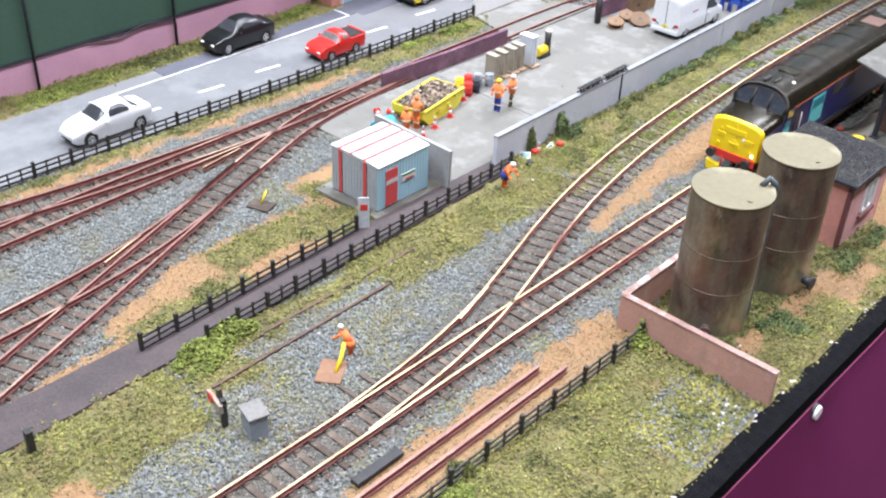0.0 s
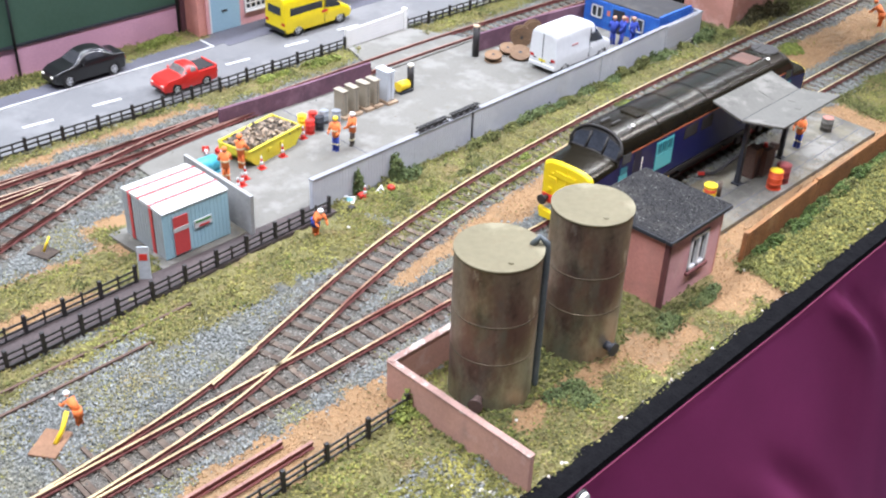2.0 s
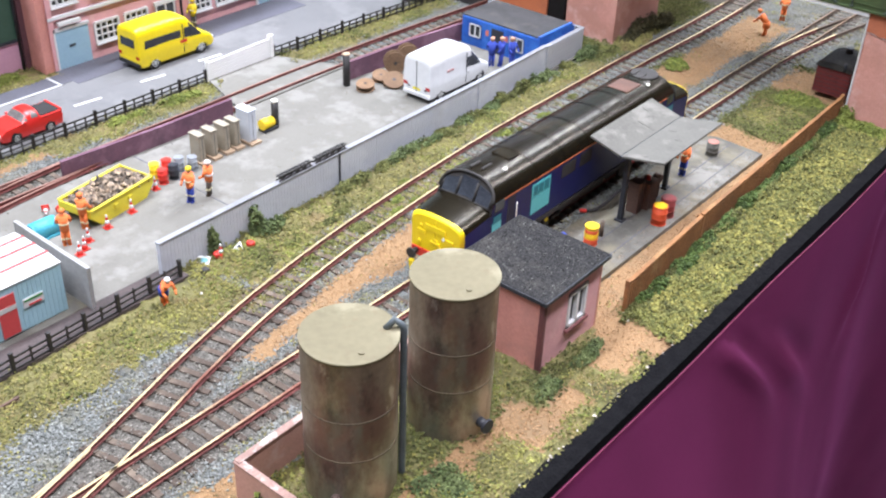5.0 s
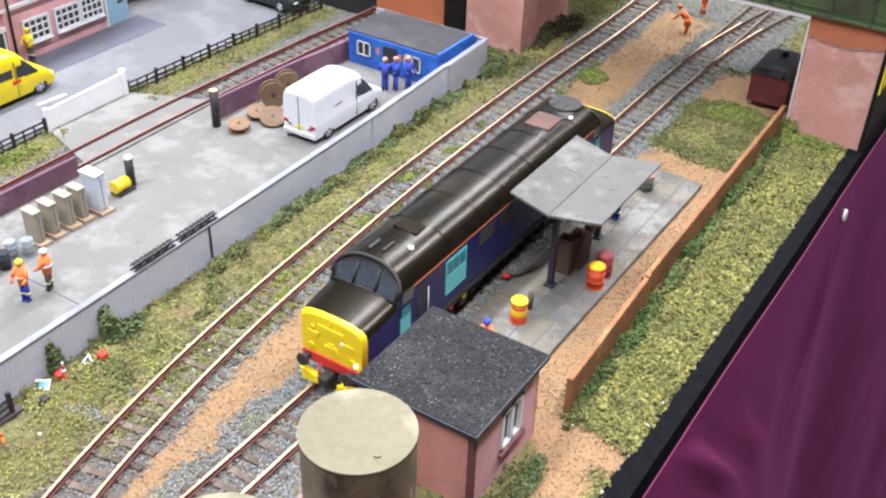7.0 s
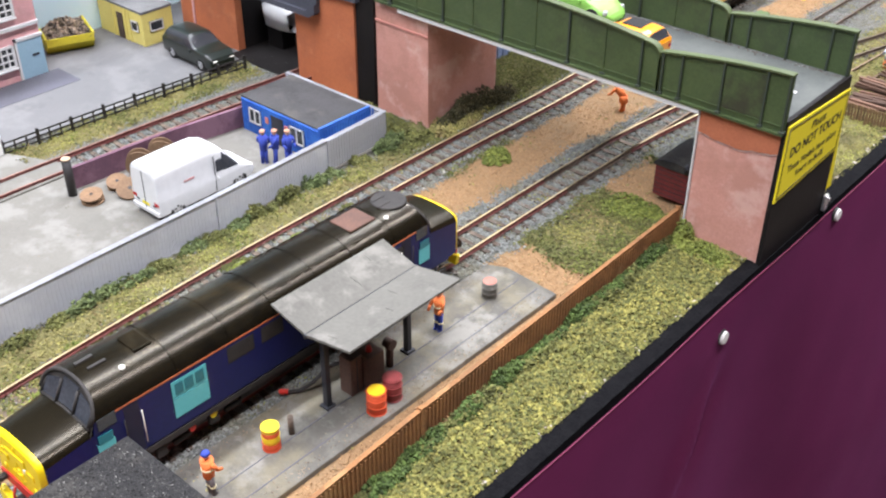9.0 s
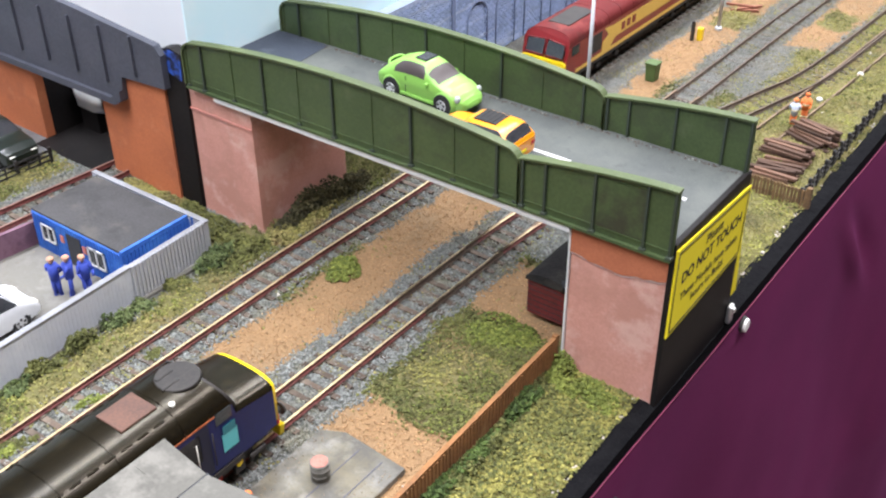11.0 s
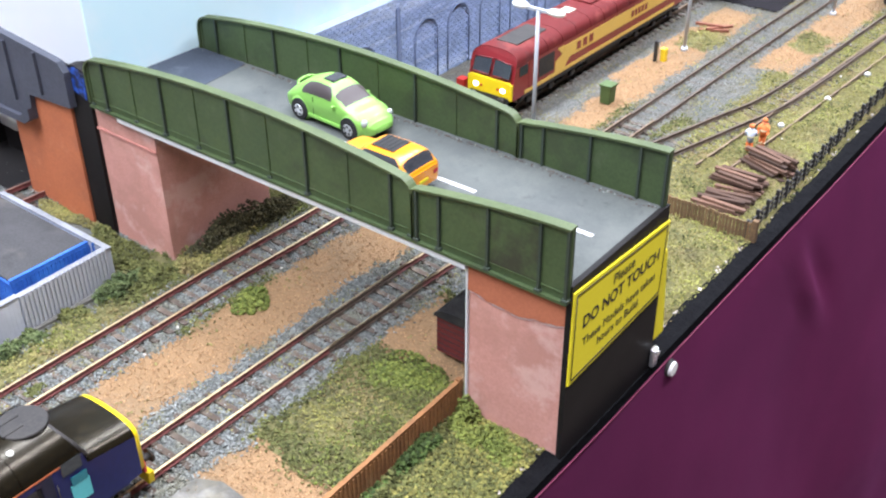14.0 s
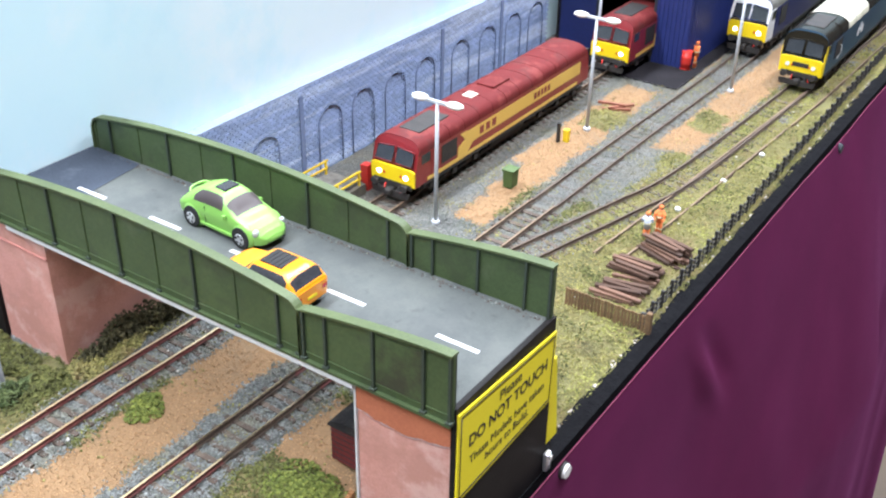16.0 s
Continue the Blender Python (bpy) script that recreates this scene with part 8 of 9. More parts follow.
def lattice(x, y, turn):
    root = thing("metal_barrier", (x, y, 21.0), turn, label="black lattice barrier laid along the yard wall top", category="barrier", group="metal barriers")
    for x0, z0 in ((-1.6, 0.2), (1.0, 0.2), (-1.2, 2.8), (0.8, 2.8)):
        part("rail", new_box(x0, x0 + 0.7, -13, 13, z0, z0 + 0.7), BLACKFENCE, root)
    for k in range(9):
        b = part("bar", new_box(-0.4, 0.4, -1.9, 1.9, -0.35, 0.35), BLACKFENCE, root, at=(0.9, -11.4 + k * 2.8, 1.8))
        b.rotation_euler[0] = 0.75 if k % 2 else -0.75
        b = part("bar", new_box(-1.9, 1.9, -0.4, 0.4, 2.8, 3.4), BLACKFENCE, root, at=(-0.1, -11.4 + k * 2.8, 0))


lattice(-354.8, 528, 1.0)
lattice(-355.4, 557, 1.0)


def leaning_board(x, y, h, w, mat, label, turn, tilt=12):
    root = thing("sign_board", (x, y, 0), label=label, category="sign board", group="road signs")
    root.rotation_euler = (radians(-tilt), 0, radians(turn))
    part("board", new_box(-w / 2, w / 2, -0.4, 0.4, 0, h, bevel=0.2), mat, root)
    part("mark", new_box(-w / 2 + 1, w / 2 - 1, -0.6, -0.3, h * 0.62, h * 0.8), REDPAINT, root)
    return root


leaning_board(-355.5, 325, 20, 6, surf("pale_board", (0.55, 0.58, 0.6), (0.4, 0.43, 0.45), 0.7, scale=90), "pale weathered board leaning on a fence post", 50, 4)


def road_sign(x, y, label, mat, tri=False):
    root = thing("road_sign", (x, y, 0.6), 30, label=label, category="road sign", group="road signs")
    root.rotation_euler = (radians(-62), 0, radians(35))
    root.scale = (0.72, 0.72, 0.72)
    if tri:
        part("plate", new_prism([(-4, 0), (4, 0), (0, 7)], 1, -0.3, 0.3), mat, root)
        part("plate_field", new_prism([(-2.2, 1), (2.2, 1), (0, 5)], 1, -0.5, -0.2), INK, root)
    else:
        part("plate", new_box(-4.5, 4.5, -0.3, 0.3, 0, 6.5), mat, root)
        part("plate_field", new_box(-3.6, 3.6, -0.5, -0.2, 1.4, 5), surf("sign_teal", (0.15, 0.4, 0.45), None, 0.5), root)
    part("stand", new_box(-3, 3, 0.3, 1.0, -1, 1), DARKSTEEL, root)


road_sign(-346, 452, "white and blue road works sign lying on grass", WHITEPAINT)
road_sign(-343, 474, "white triangular road works sign on the grass", WHITEPAINT, True)
for bx, by in ((-341, 481), (-339, 448), (-346, 462)):
    tagged(part("litter_bag", new_box(-2, 2, -2, 2, 0, 3, bevel=1.0), BLACKFENCE if by < 460 else REDPAINT, at=(bx, by, 0.4)), "small dumped bag on the grass", "litter", group="litter")


# ---- fuelling point ----
def fuel_pump():
    root = thing("fuel_pump", (-203, 659, 2.4), label="rusty brown fuel pump cabinet under the canopy", category="pump")
    rust = surf("pump_brown", (0.13, 0.075, 0.055), (0.09, 0.05, 0.04), 0.75, scale=90, bump=0.2)
    part("cabinet", new_box(-4.5, 4.5, -1, 9, 0, 17.5, bevel=0.4), rust, root)
    part("cabinet", new_box(-5.5, 2.0, -9, -2, 0, 20, bevel=0.4), rust, root)
    part("panel_line", new_box(-5.7, 2.2, -5.7, -5.3, 0.5, 19.5), DARKSTEEL, root)
    part("top_cap", new_cyl((0, 4, 17.5), (0, 4, 20), 1.6, 1.0, seg=12), REDPAINT, root)
    part("meter", new_cyl((-1, 18, 0), (-1, 18, 11), 1.9, seg=12), rust, root)
    part("meter_head", new_cyl((-3.2, 18, 12.5), (1.2, 18, 12.5), 2.6, seg=14), rust, root)
    bm = bmesh.new()
    tube(bm, arcpath([(-4.5, -6, 15), (-9, -12, 13), (-13, -18, 6), (-17, -23, 2), (-21, -26, 1.0)], 2.0), 0.9, seg=8)
    hose = part("hose", bm, BLACKFENCE, root, "black fuel hose")
    part("nozzle", new_cyl((-21, -26, 1.0), (-24, -28.5, 1.0), 1.2, seg=10), REDPAINT, hose, "red nozzle")


fuel_pump()
tagged(part("short_post", new_cyl((0, 0, 0), (0, 0, 9.5), 1.3, seg=12), SLEEPER, at=(-204, 617, 2.4)), "short rusty brown post on the pad", "post")
tagged(part("blue_cap", new_cyl((0, 0, 0), (0, 0, 1.5), 1.6, 1.0, seg=10), OVERALL, at=(-208, 566, 2.4)), "small blue cap on the pad", "cap")

# pad joints and drain
for xx in (-190, -202):
    tagged(part("pad_joint", new_box(xx, xx + 0.5, 560, 770, 2.2, 2.55), DARKTAR), "dark joint in the concrete pad", "joint", kind="structure")
tagged(part("yard_joint", new_box(-468, -362, 500, 500.6, 0.9, 1.34), DARKTAR), "dark joint in the yard slab", "joint", kind="structure")


# ---- near left: buffer stop, relay box, trench board and buried rails ----
def buffer_stop():
    root = thing("buffer_stop", (-285, 176, 0), -12, label="weathered timber buffer stop with a red disc", category="buffer stop")
    part("post", new_box(-1.2, 1.2, 0, 2.4, -1, 15, bevel=0.3), BLACKFENCE, root)
    part("post", new_box(-9.5, -7.2, 2, 4.4, -1, 14, bevel=0.3), SLEEPER, root)
    part("beam", new_box(-11, 2, -1.4, 0.4, 9, 13.5, bevel=0.3), surf("weathered_beam", (0.34, 0.28, 0.22), None, 0.85, scale=120, bump=0.3), root)
    part("disc", new_cyl((-6, -1.4, 12.8), (-6, -2.0, 12.8), 2.4, seg=16), REDPAINT, root, "red warning disc")


buffer_stop()


def relay_box():
    root = thing("relay_box", (-273, 184, 0), -15, label="grey lineside relay box with a dull lid", category="cabinet")
    part("body", new_box(-5, 5, -4, 4, -1, 11.5, bevel=0.3), surf("grey_relay_paint", (0.27, 0.30, 0.34), (0.2, 0.23, 0.26), 0.7, scale=90), root)
    part("lid", new_box(-5.8, 5.8, -4.8, 4.8, 11.5, 12.7, bevel=0.3), surf("grey_lid", (0.20, 0.19, 0.175), None, 0.8), root, "dull grey lid")


relay_box()
tagged(part("trench_board", new_box(-6, 6, -8, 8, 0.2, 1.4, bevel=0.3), surf("brown_board", (0.26, 0.14, 0.08), None, 0.85, scale=90), at=(-279, 232, 0)), "brown board on the ballast beside the digger", "board").rotation_euler[2] = radians(35)


def spade():
    bm = bmesh.new()
    tube(bm, [(-281, 242, 11), (-279, 238, 5), (-277, 233, 1.2)], 1.0, seg=8)
    tagged(part("yellow_tool", bm, YELLOWDRUM), "yellow pneumatic digging tool held by the figurine", "tool")


spade()


DARKRUST = surf("dark_rust", (0.13, 0.075, 0.055), (0.085, 0.05, 0.04), 0.8, scale=90, bump=0.2)


def stub_rails():
    root = thing("rail_stack", (0, 0, 0), label="loose rusty red rails lying beside the fence", category="rail")
    for x, y0, y1 in ((-213.5, 120, 300), (-204.5, 120, 309)):
        part("rail", rail_mesh([Vector((x, y0)), Vector((x, y1))], 0.2, 3.6, 1.0, None), [RAIL, RUSTTOP], root)
    tagged(part("timber_baulk", new_box(-2.4, 2.4, -13, 13, 0, 2.6, bevel=0.4), BLACKFENCE, at=(-221, 205, 0.3)), "dark timber baulk lying on earth", "timber")
    siding = thing("buried_rail", (0, 0, 0), label="single rusty rail of a buried siding", category="rail", kind="structure")
    part("rail", rail_mesh([Vector((-307, 182)), Vector((-308, 240)), Vector((-309, 300))], -0.8, 1.8, 0.9, None), [DARKRUST, DARKRUST], siding)
    part("rail", rail_mesh([Vector((-322, 225)), Vector((-323, 330))], -0.2, 1.6, 0.9, None), [DARKRUST, DARKRUST], siding)


stub_rails()


def point_board(x, y, turn):
    root = thing("point_lever", (x, y, 0), turn, label="small brown point lever board beside the track", category="lever")
    part("board", new_box(-7, 7, -5, 5, 0.2, 1.6, bevel=0.3), SLEEPER, root)
    part("lever", new_cyl((0, 0, 1.5), (1.5, 4, 9), 0.6, seg=8), YELLOWDRUM, root, "yellow lever")


point_board(-413, 300, 20)
tagged(part("marker_post", new_box(-1.5, 1.5, -1.5, 1.5, -1, 13, bevel=0.3), BLACKFENCE, at=(-326, 112, 0)), "short black marker post by the path", "post")


# ---- beyond the bridge ----
def paling_fence():
    root = thing("paling_fence", (0, 0, 0), label="short brown wooden paling fence across the strip", category="fence")
    wood = surf("paling_wood", (0.20, 0.12, 0.055), (0.11, 0.065, 0.035), 0.85, scale=120, bump=0.2, vary=0.25)
    first = None
    for k in range(25):
        x = -173 + k * 2.0
        if first is None:
            first = part("paling", new_box(-0.7, 0.7, -0.4, 0.4, -0.5, 11.5), wood, root, at=(x, 1065, 0))
        else:
            again(first, (x, 1065 + RND.uniform(-.2, .2), RND.uniform(-.4, .3)))
    for z in (3, 9):
        part("rail", new_box(-174, -124, 1065.4, 1066.2, z, z + 1.2), wood, root)
    part("end_post", new_box(-125, -122, 1064, 1067, -1, 13.5, bevel=0.3), wood, root)


paling_fence()


def sleeper_stack(x, y, turn, rows, label):
    root = thing("timber_stack", (x, y, 0), turn, label=label, category="timber", group="timber stacks")
    wood = surf("stacked_sleeper", (0.155, 0.08, 0.05), (0.06, 0.034, 0.025), 0.9, scale=120, bump=0.5, mix=0.9, vary=0.55)
    r = random.Random(int(y))
    first = None
    for lay in range(rows):
        for k in range(5 - lay // 2):
            px, py, pz = r.uniform(-3.4, 3.4), (k - (4 - lay // 2) / 2) * 4.0 + r.uniform(-0.8, 0.8), 0.9 + lay * 1.7
            if first is None:
                first = part("sleeper", new_box(-13, 13, -1.35, 1.35, -0.85, 0.85, bevel=0.12), wood, root, at=(px, py, pz))
            else:
                again(first, (px, py, pz), r.uniform(-0.16, 0.16))


sleeper_stack(-153, 1092, 6, 3, "low stack of old brown sleepers on grass")
sleeper_stack(-155, 1116, 4, 5, "stack of old brown wooden sleepers on grass")
sleeper_stack(-149, 1147, -14, 6, "untidy stack of old brown wooden sleepers on grass")


def yard_lamp(x, y, h):
    root = thing("yard_lamp", (x, y, 0), label="grey twin-headed yard lamp post", category="lamp post", group="yard lamps")
    grey = surf("lamp_grey", (0.52, 0.54, 0.57), (0.45, 0.47, 0.5), 0.5, scale=60, bump=0.0)
    part("base", new_cyl((0, 0, -1), (0, 0, 2), 2.8, 2.4, seg=16), grey, root)
    part("pole", new_cyl((0, 0, 1), (0, 0, h), 1.35, 1.1, seg=14), grey, root)
    part("cross_arm", new_box(-9, 9, -1, 1, h - 1.0, h + 1.0, bevel=0.3), grey, root)
    for s in (-1, 1):
        bm = bmesh.new()
        ball(bm, (s * 12.5, 0, h + 0.6), 5.2, (1.15, 0.72, 0.42), 18)
        part("lamp_head", bm, LAMPWHITE, root, "white lamp head")


yard_lamp(-285, 1099, 82)
yard_lamp(-274, 1283, 86)
yard_lamp(-214, 1420, 86)
yard_lamp(-330, 1405, 84)


def green_bin():
    root = thing("wheelie_bin", (-273, 1170, 0), label="dark green wheelie bin between the tracks", category="bin")
    g = surf("bin_green", (0.075, 0.125, 0.035), (0.055, 0.095, 0.028), 0.6, bump=0.05)
    part("body", new_prism([(-3.4, 0), (3.4, 0), (4, 12), (-4, 12)], 1, -4, 4, bevel=0.4), g, root)
    part("lid", new_box(-4.6, 4.6, -4.8, 4.6, 12, 13.4, bevel=0.4), g, root)


green_bin()
tagged(part("marker_post", new_box(-1.2, 1.2, -1.2, 1.2, -1, 15, bevel=0.2), BLACKFENCE, at=(-281, 1251, 0)), "black marker post between the tracks", "post")
tagged(part("yellow_box", new_box(-2.0, 2.0, -2.0, 2.0, -1, 9, bevel=0.4), YELLOWDRUM, at=(-277, 1256, 0)), "small yellow lineside box", "box")


def platform():
    root = thing("service_platform", (0, 0, 0), label="grey service platform with yellow handrails", category="platform")
    part("deck", new_box(-376, -345, 1030, 1105, -1, 7, bevel=0.4), PADCONC, root)
    for x in (-375, -347):
        for y in (1034, 1056, 1078, 1100):
            part("post", new_box(x - 0.6, x + 0.6, y - 0.6, y + 0.6, 6, 17), YELLOWDRUM, root)
        for z in (11, 16):
            part("handrail", new_box(x - 0.5, x + 0.5, 1032, 1102, z, z + 1.1), YELLOWDRUM, root, "yellow handrail")
    part("control_box", new_box(-352, -346, 1108, 1114, -1, 18, bevel=0.4), REDPAINT, root, "red control box")


platform()


def beam_pile():
    root = thing("scrap_beams", (-272, 1328, 0), 30, label="small pile of rusty scrap beams", category="scrap")
    rust = surf("rust_beam", (0.28, 0.10, 0.06), None, 0.8, scale=120)
    for k, (dx, dy, t) in enumerate(((0, 0, 0), (4, 3, 0.4), (-3, 5, -0.3))):
        o = part("beam", new_box(-11, 11, -1, 1, 0.2 + k * 1.2, 2.2 + k * 1.2), rust, root, at=(dx, dy, 0))
        o.rotation_euler[2] = t


beam_pile()
track("grass_siding", [(-176, 1120), (-169, 1206), (-161, 1330), (-153.5, 1453), (-146, 1700)], top=DULLTOP, sleepers=False, z=-1.2, gauge=16.9, side_mat=RAILDARK)

for mx, my in ((-166, 1203), (-157, 1259), (-150, 1315)):
    bm = bmesh.new()
    ball(bm, (0, 0, 1.6), 1.9, (1.2, 1, 0.9), 10)
    box(bm, -0.7, 0.7, -0.7, 0.7, -1, 1.4)
    tagged(part("white_marker", bm, WHITEPAINT, at=(mx, my, 0.3)), "small white marker beside the buried rail", "marker", group="white markers")


def boat():
    root = thing("stored_boat", (-525, 896, 1), 90, label="white boat hull stored on a cradle inside the portal", category="boat")
    bm = bmesh.new()
    rings = []
    for y, w, z in ((-17, 8, 14), (-8, 10, 12), (8, 9, 12), (18, 1.5, 17)):
        rings.append([(-w, y, 30), (-w * 0.8, y, z + 4), (0, y, z), (w * 0.8, y, z + 4), (w, y, 30)])
    vs = skin(bm, rings, close=True)
    part("hull", bm, WHITEPAINT, root)
    part("cradle", new_box(-6, 6, -8, 8, -1, 15), BLACKCARD, root, "dark cradle")


boat()
tagged(part("signal_lamp", new_cyl((0, 0, 0), (0, 0, 6), 3.0, 2.2, seg=16), LAMPWHITE, at=(-458, 843, 0)), "small white lamp at the wall end", "lamp")

# ---- loose ground cover ----
def raised(places, seed, lo, hi):
    r = random.Random(seed)
    return [(x, y, r.uniform(lo, hi) + (tuft_height(x, y) if zone_at(x, y) in (GRA, GRN) and track_distance(x, y) > 18 and x < -128 else 0.0)) for x, y, z in places]


lumps("ballast_chips", raised(scattered(150000, (BAL,), 1, -60, 1480, keep=lambda x, y: -525 < x and y < 990), 2, -0.3, 0.6), 0.8, 1.9, 0.75, CHIP, 12, "loose grey ballast chippings")
lumps("fine_ballast", raised(scattered(90000, (BAL,), 111, 985, 1520, keep=lambda x, y: x > -400), 112, -0.3, 0.5), 0.6, 1.4, 0.7, FARCHIP, 113, "fine grey-green ballast in the far yard")
lumps("earth_grains", raised(scattered(45000, (EAR,), 3, -60, 1500), 4, -0.2, 0.2), 0.5, 1.2, 0.7, GRAIN, 13, "loose orange-brown earth grains")
lumps("dry_grass", raised(scattered(130000, (GRA,), 5, -60, 1640), 6, 0.0, 0.9), 0.6, 1.6, 0.8, TUFT, 14, "dry olive grass flock")
lumps("yellow_grass", raised(scattered(30000, (GRA,), 7, -60, 1640, keep=lambda x, y: noise.noise((x * 0.06, y * 0.06, 11)) > -0.05), 8, 0.2, 1.0), 0.6, 1.5, 0.8, TUFT_YELLOW, 15, "yellowed grass flock")
lumps("front_flock", raised(scattered(16000, (GRA, GRN), 35, 540, 880, keep=lambda x, y: x > -157), 36, 0.2, 1.6), 1.1, 2.7, 0.8, TUFT_YELLOW, 37, "coarse yellow-green foam flock along the board front")
lumps("front_flock_green", raised(scattered(6000, (GRA, GRN), 38, 540, 880, keep=lambda x, y: x > -157), 39, 0.4, 2.0), 1.1, 2.6, 0.8, TUFT_GREEN, 40, "coarse green foam flock along the board front")
lumps("near_flock", raised(scattered(7000, (GRA, GRN), 41, -60, 480, keep=lambda x, y: noise.noise((x * 0.04, y * 0.04, 61)) > -0.1), 42, 0.2, 1.2), 0.9, 2.1, 0.8, TUFT_YELLOW, 43, "coarse foam clumps in the dry grass")
lumps("green_grass", raised(scattered(70000, (GRN,), 9, -60, 1300), 10, 0.0, 1.2), 0.8, 2.1, 0.85, TUFT_GREEN, 16, "green grass flock")
lumps("green_tufts", raised(scattered(16000, (GRA,), 17, -60, 1640, keep=lambda x, y: noise.noise((x * 0.05, y * 0.05, 31)) > 0.12), 18, 0.2, 1.3), 0.8, 2.0, 0.9, TUFT_GREEN, 19, "greener grass tufts among dry grass")
lumps("earth_tufts", raised(scattered(5000, (EAR,), 21, -60, 1500, keep=lambda x, y: noise.noise((x * 0.07, y * 0.07, 41)) > 0.28), 22, 0.0, 0.8), 0.7, 1.8, 0.8, TUFT, 23, "sparse grass tufts on earth")
lumps("ballast_weeds", raised(scattered(16000, (BAL,), 25, -60, 1500, keep=lambda x, y: x > -345 and noise.noise((x * 0.06, y * 0.06, 51)) > 0.12), 26, 0.0, 0.9), 0.7, 1.7, 0.8, TUFT, 27, "weeds growing in the ballast")


lumps("ballast_moss", raised(scattered(13000, (BAL,), 81, -60, 330, keep=lambda x, y: x > -430 and noise.noise((x * 0.03, y * 0.03, 91)) + 0.5 * noise.noise((x * 0.11, y * 0.11, 92)) > 0.0), 82, -0.1, 0.5), 0.6, 1.4, 0.7, TUFT, 83, "patches of dry moss in the grey ballast")
lumps("bed_stones", raised(scattered(60000, (OIL,), 61, -60, 1480), 62, -0.2, 0.4), 0.6, 1.4, 0.75, CHIPDIRT, 63, "oily brown ballast stones in the track bed")
lumps("lime_tufts", raised(scattered(15000, (GRA, GRN), 64, -60, 1640, keep=lambda x, y: y < 980 and noise.noise((x * 0.035, y * 0.035, 71)) > 0.1), 65, 0.3, 1.4), 0.8, 1.8, 0.85, LIME, 66, "bright yellow-green flock patches")


def track_ballast():
    """Stone filling between the sleepers."""
    r = random.Random(77)
    out = []
    for px, py in SLEEPER_PLACES:
        for _ in range(40):
            u = r.uniform(-17, 17)
            out.append((px + u, py + r.choice((-1, 1)) * r.uniform(2.0, 5.0), r.uniform(0.0, 0.9)))
        for _ in range(5):
            out.append((px + r.choice((-1, 1)) * r.uniform(11.5, 17.5), py + r.uniform(-3, 3), r.uniform(0.6, 1.5)))
        for _ in range(r.randint(3, 11)):
            out.append((px + r.uniform(-15, 15), py + r.uniform(-2.4, 2.4), r.uniform(0.7, 1.1)))
    lumps("track_ballast", [p for p in out if p[1] < 470], 0.6, 1.5, 0.75, CHIPDIRT, 29, "oily ballast stones between the turnout sleepers")
    lumps("track_ballast", [p for p in out if 470 <= p[1] < 1010], 0.6, 1.5, 0.75, CHIP, 30, "grey ballast stones between the sleepers")
    lumps("track_ballast", [(x, y, z + 0.5) for x, y, z in out if y >= 1010], 0.6, 1.4, 0.75, FARCHIP, 31, "fine grey-green ballast over the sleepers")


track_ballast()


def bush(x, y, rx, ry, h, n, mat, label, seed, grain=(1.1, 2.4), power=1.0):
    """A clump of small foliage grains with an uneven outline."""
    r = random.Random(seed)
    places = []
    lobes = [(r.uniform(-0.55, 0.55), r.uniform(-0.55, 0.55), r.uniform(0.5, 1.0), r.uniform(0.35, 0.6)) for _ in range(6)]
    while len(places) < n * 1.4:
        lx, ly, lh, lr = r.choice(lobes)
        a, d = r.uniform(0, 6.283), math.sqrt(r.random())
        u, v = lx + lr * d * math.cos(a), ly + lr * d * math.sin(a)
        top = lh * math.sqrt(max(0.05, 1 - d * d))
        places.append((x + rx * u, y + ry * v, h * top * r.uniform(0.15, 1.0) ** power))
    ob = lumps("bush", places, grain[0], grain[1], 0.9, mat, seed, label, full=True)
    ob["category"] = "bush"
    ob["kind"] = "stuff"
    return ob


bush(-351, 465, 4.5, 5, 19, 420, BUSH, "tall dark green bush against the grey wall", 101)
bush(-349, 492, 5, 6, 21, 520, BUSH, "tall dark green bush against the grey wall", 102)
bush(-346, 500, 6, 14, 8, 420, BUSH, "low dark bush at the foot of the wall", 103)
seed = 110
hr = random.Random(60)
y = 560.0
while y < 850:
    hgt = hr.uniform(4, 9) if y < 720 else hr.uniform(5, 12)
    bush(-347 - (y - 560) * 0.028, y, hr.uniform(4, 6.5), hr.uniform(9, 15), hgt, 330, BUSH if hr.random() < 0.7 else TUFT_GREEN, "low dark green bushes along the wall foot", seed)
    seed += 1
    y += hr.uniform(13, 22)
bush(-353, 835, 8, 10, 13, 420, BUSH, "dark green bush at the wall end", 140)
bush(-331, 208, 11, 26, 11, 1500, LIME, "bright lime green bush beside the footpath", 141)
bush(-322, 196, 9, 14, 6, 500, LIME, "bright lime green bush beside the footpath", 142)
bush(-193, 356, 6, 7, 17, 620, LIME, "small green bush at the bund wall", 143)
bush(-192, 349, 7, 7, 8, 380, LIME, "small green bush at the fence end", 144)
bush(-195, 226, 5, 6, 9, 330, TUFT_GREEN, "small green bush by the fence", 145)
bush(-186, 212, 9, 14, 4, 420, LIME, "low bright green plants by the fence", 146)
bush(-342, 872, 15, 12, 6, 900, TUFT, "dry brown undergrowth at the pier foot", 147)
# Dark tone carries the shade of the bridge deck over these bushes.
UNDERGROWTH = surf("shade_toned_undergrowth", (0.10, 0.088, 0.04), (0.05, 0.047, 0.022), 0.95, scale=120, fine=600, bump=0, islands=0.5)
bush(-345, 908, 9, 40, 17, 2600, UNDERGROWTH, "dry undergrowth along the pier face, coloured dark for the bridge's shade", 148)
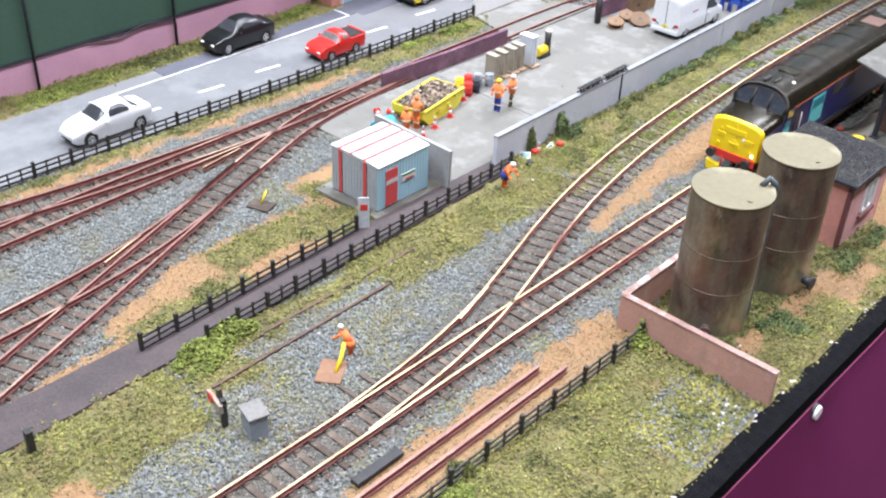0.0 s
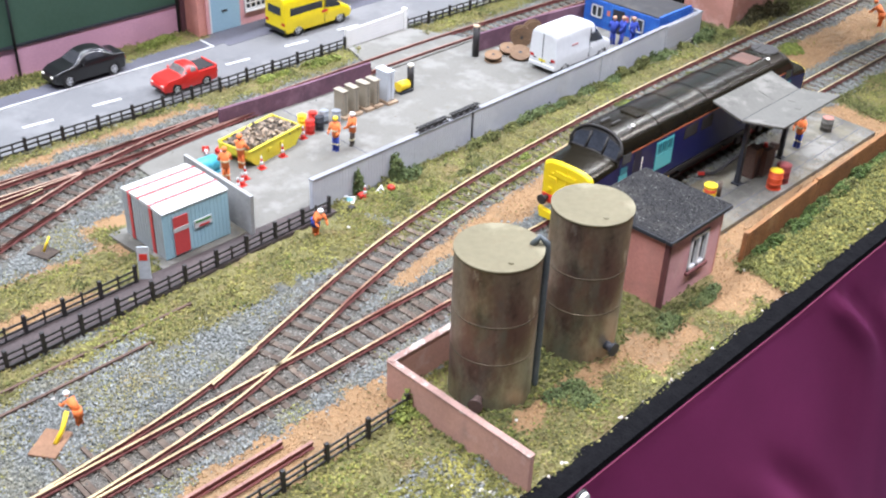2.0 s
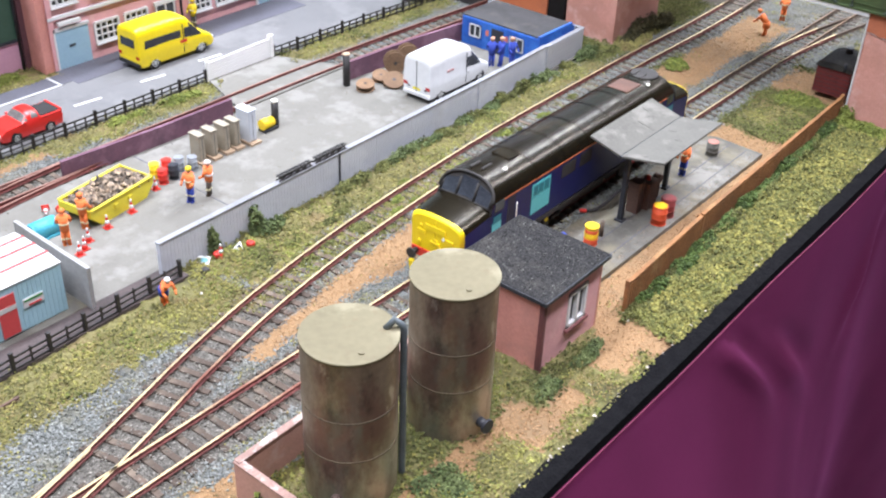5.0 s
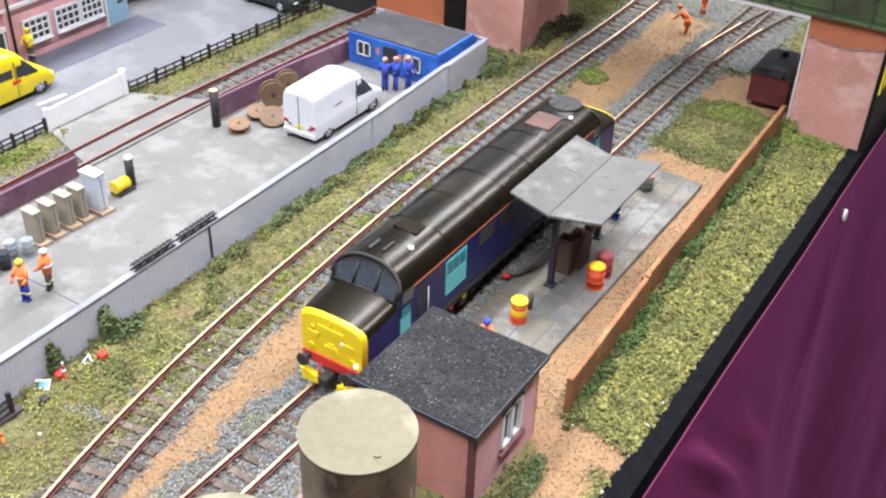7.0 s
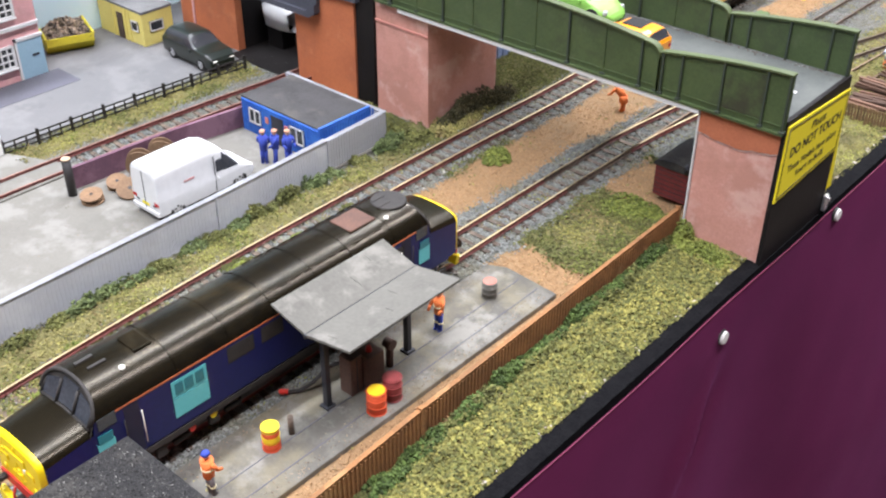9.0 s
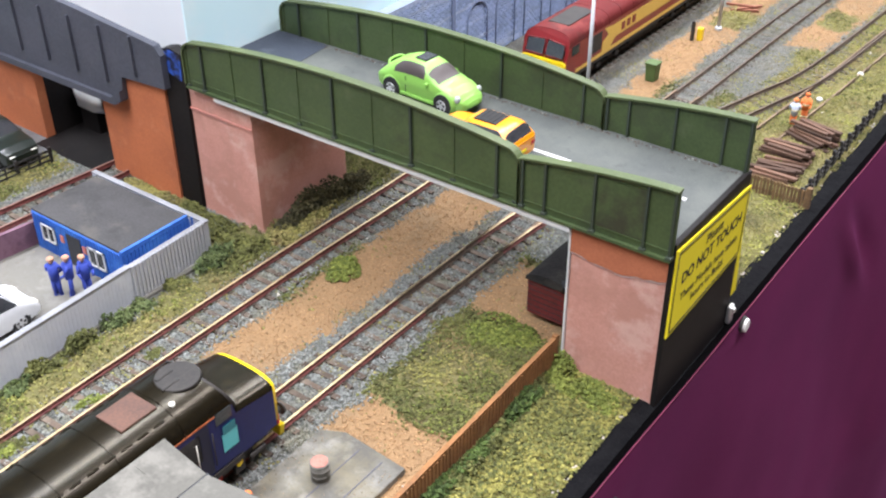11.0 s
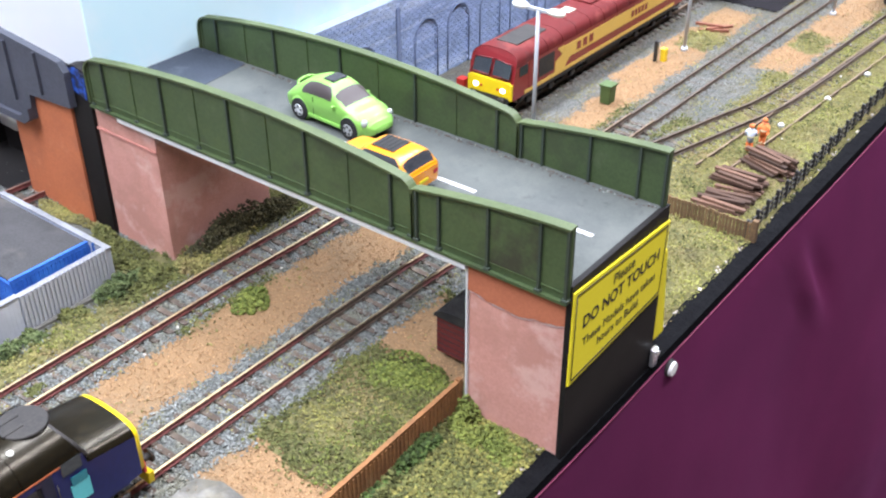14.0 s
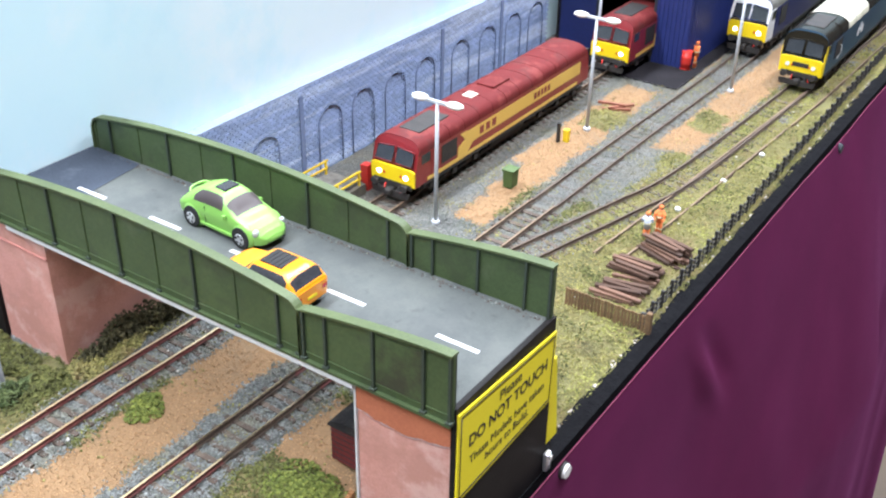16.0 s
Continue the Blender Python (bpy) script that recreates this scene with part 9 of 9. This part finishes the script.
bush(-385, 856, 28, 11, 6, 1700, TUFT_GREEN, "low green growth at the foot of the brick wall", 165)
bush(-428, 860, 34, 7, 4, 1300, TUFT, "dry growth at the foot of the brick wall", 166)
fr = random.Random(171)
for k in range(9):
    fy = 572 + 34 * k + fr.uniform(-8, 8)
    bush(-153.5 - (fy - 566) * 0.031, fy, fr.uniform(3.5, 5.5), fr.uniform(14, 20), fr.uniform(4.5, 9), 420, TUFT_GREEN, "green grass heaped against the brown fence", 172 + k)
bush(-400, 849, 36, 9, 3.5, 1300, TUFT_GREEN, "low green growth behind the yard wall", 164)
bush(-352, 848, 12, 16, 5, 1000, TUFT_GREEN, "low green growth between wall and pier", 162)
bush(-338, 895, 6, 26, 5, 800, TUFT, "dry brown undergrowth beside the rail", 163)
bush(-142, 856, 20, 10, 8, 900, LIME, "green undergrowth at the pier foot", 149)
bush(-161, 862, 8, 9, 12, 520, LIME, "green undergrowth at the pier foot", 150)
bush(-196, 868, 22, 16, 4, 900, LIME, "bright green low growth by the bridge", 151)
bush(-294, 867, 9, 12, 4, 520, LIME, "small round green weed patch between the tracks", 152)
bush(-154, 490, 6, 10, 4, 420, BUSH, "low green growth beside the hut", 153)
bush(-152, 525, 6, 14, 4, 520, BUSH, "low green growth beside the hut", 154)
bush(-150, 415, 12, 16, 3.6, 620, BUSH, "green growth between the tanks", 155)
bush(-190, 412, 9, 16, 4, 520, TUFT_GREEN, "green growth between the tanks", 156)
bush(-512, 575, 7, 20, 6, 600, LIME, "green verge bushes by the road fence", 157)
bush(-515, 530, 5, 16, 4, 420, LIME, "green verge bushes by the road fence", 158)
bush(-620, 505, 10, 24, 7, 620, LIME, "grassy verge growth by the shed", 159)
bush(-618, 380, 9, 40, 6, 800, TUFT_GREEN, "grassy verge growth by the shed", 160)
bush(-618, 290, 12, 50, 6, 900, LIME, "grassy verge growth by the shed", 161)
for k in range(9):
    bush(-154.2 - k * 1.15, 588 + k * 30, 4.8, 19, hr.uniform(6, 10), 900, FENCEGREEN, "taller dark green grass along the panel fence", 170 + k)
for k in range(26):
    gx, gy = hr.uniform(-330, -302), hr.uniform(470, 850)
    bush(gx, gy, 4, 7, 2.6, 120, LIME if k % 3 == 0 else TUFT_GREEN, "small weed clump beside the track", 200 + k, grain=(1.0, 2.0))


def pebbles():
    r = random.Random(90)
    out = [(r.choice((r.uniform(-185, -130), r.uniform(-330, -300))), r.uniform(150, 1500), 0.8) for _ in range(60)]
    out += [(r.uniform(-150, -134), r.uniform(324, 350), 0.6) for _ in range(14)]
    lumps("white_stones", out, 1.4, 2.6, 0.8, surf("pale_stone", (0.62, 0.58, 0.5), (0.5, 0.47, 0.42), 0.8, islands=0.2, bump=0), 91, "scattered pale stones in the grass")


pebbles()


def edge_scraps():
    r = random.Random(95)
    out = []
    y = 60.0
    while y < 1500:
        y += r.uniform(3, 26)
        for _ in range(r.randint(1, 4)):
            out.append((-125.6 + r.uniform(-1.2, 1.0), y + r.uniform(-2, 2), 1.0))
    lumps("torn_paper_scraps", out, 0.8, 2.2, 0.4, surf("torn_scrap", (0.58, 0.52, 0.48), (0.42, 0.36, 0.32), 0.9, islands=0.3, bump=0), 96, "pale torn paper scraps along the board edge")


edge_scraps()


def slab_grit():
    """Dirt and crumbs swept to the edges of the slabs."""
    r = random.Random(97)
    out = []
    for _ in range(900):
        y = r.uniform(560, 768)
        x = -182 - abs(r.gauss(0, 5)) if r.random() < 0.6 else -222 + abs(r.gauss(0, 5))
        out.append((max(-222, min(-181.5, x)), y, 2.35))
    for _ in range(500):
        out.append((-355.5 - abs(r.gauss(0, 5)), r.uniform(440, 780), 1.15))
    for _ in range(300):
        out.append((r.uniform(-465, -360), r.uniform(395, 800), 1.15))
    lumps("slab_grit", out, 0.4, 1.1, 0.6, surf("brown_grit", (0.24, 0.18, 0.12), (0.14, 0.11, 0.08), 0.95, islands=0.5, bump=0), 98, "crumbs and dirt along the concrete edges")


slab_grit()


def gravel_flock():
    r = random.Random(99)
    lumps("gravel_flock", [(r.uniform(-162, -130), r.uniform(298, 352), r.uniform(0.2, 0.8)) for _ in range(1300)], 1.0, 2.8, 0.7, TUFT_YELLOW, 100, "yellow flock crumbs on grey gravel")


gravel_flock()
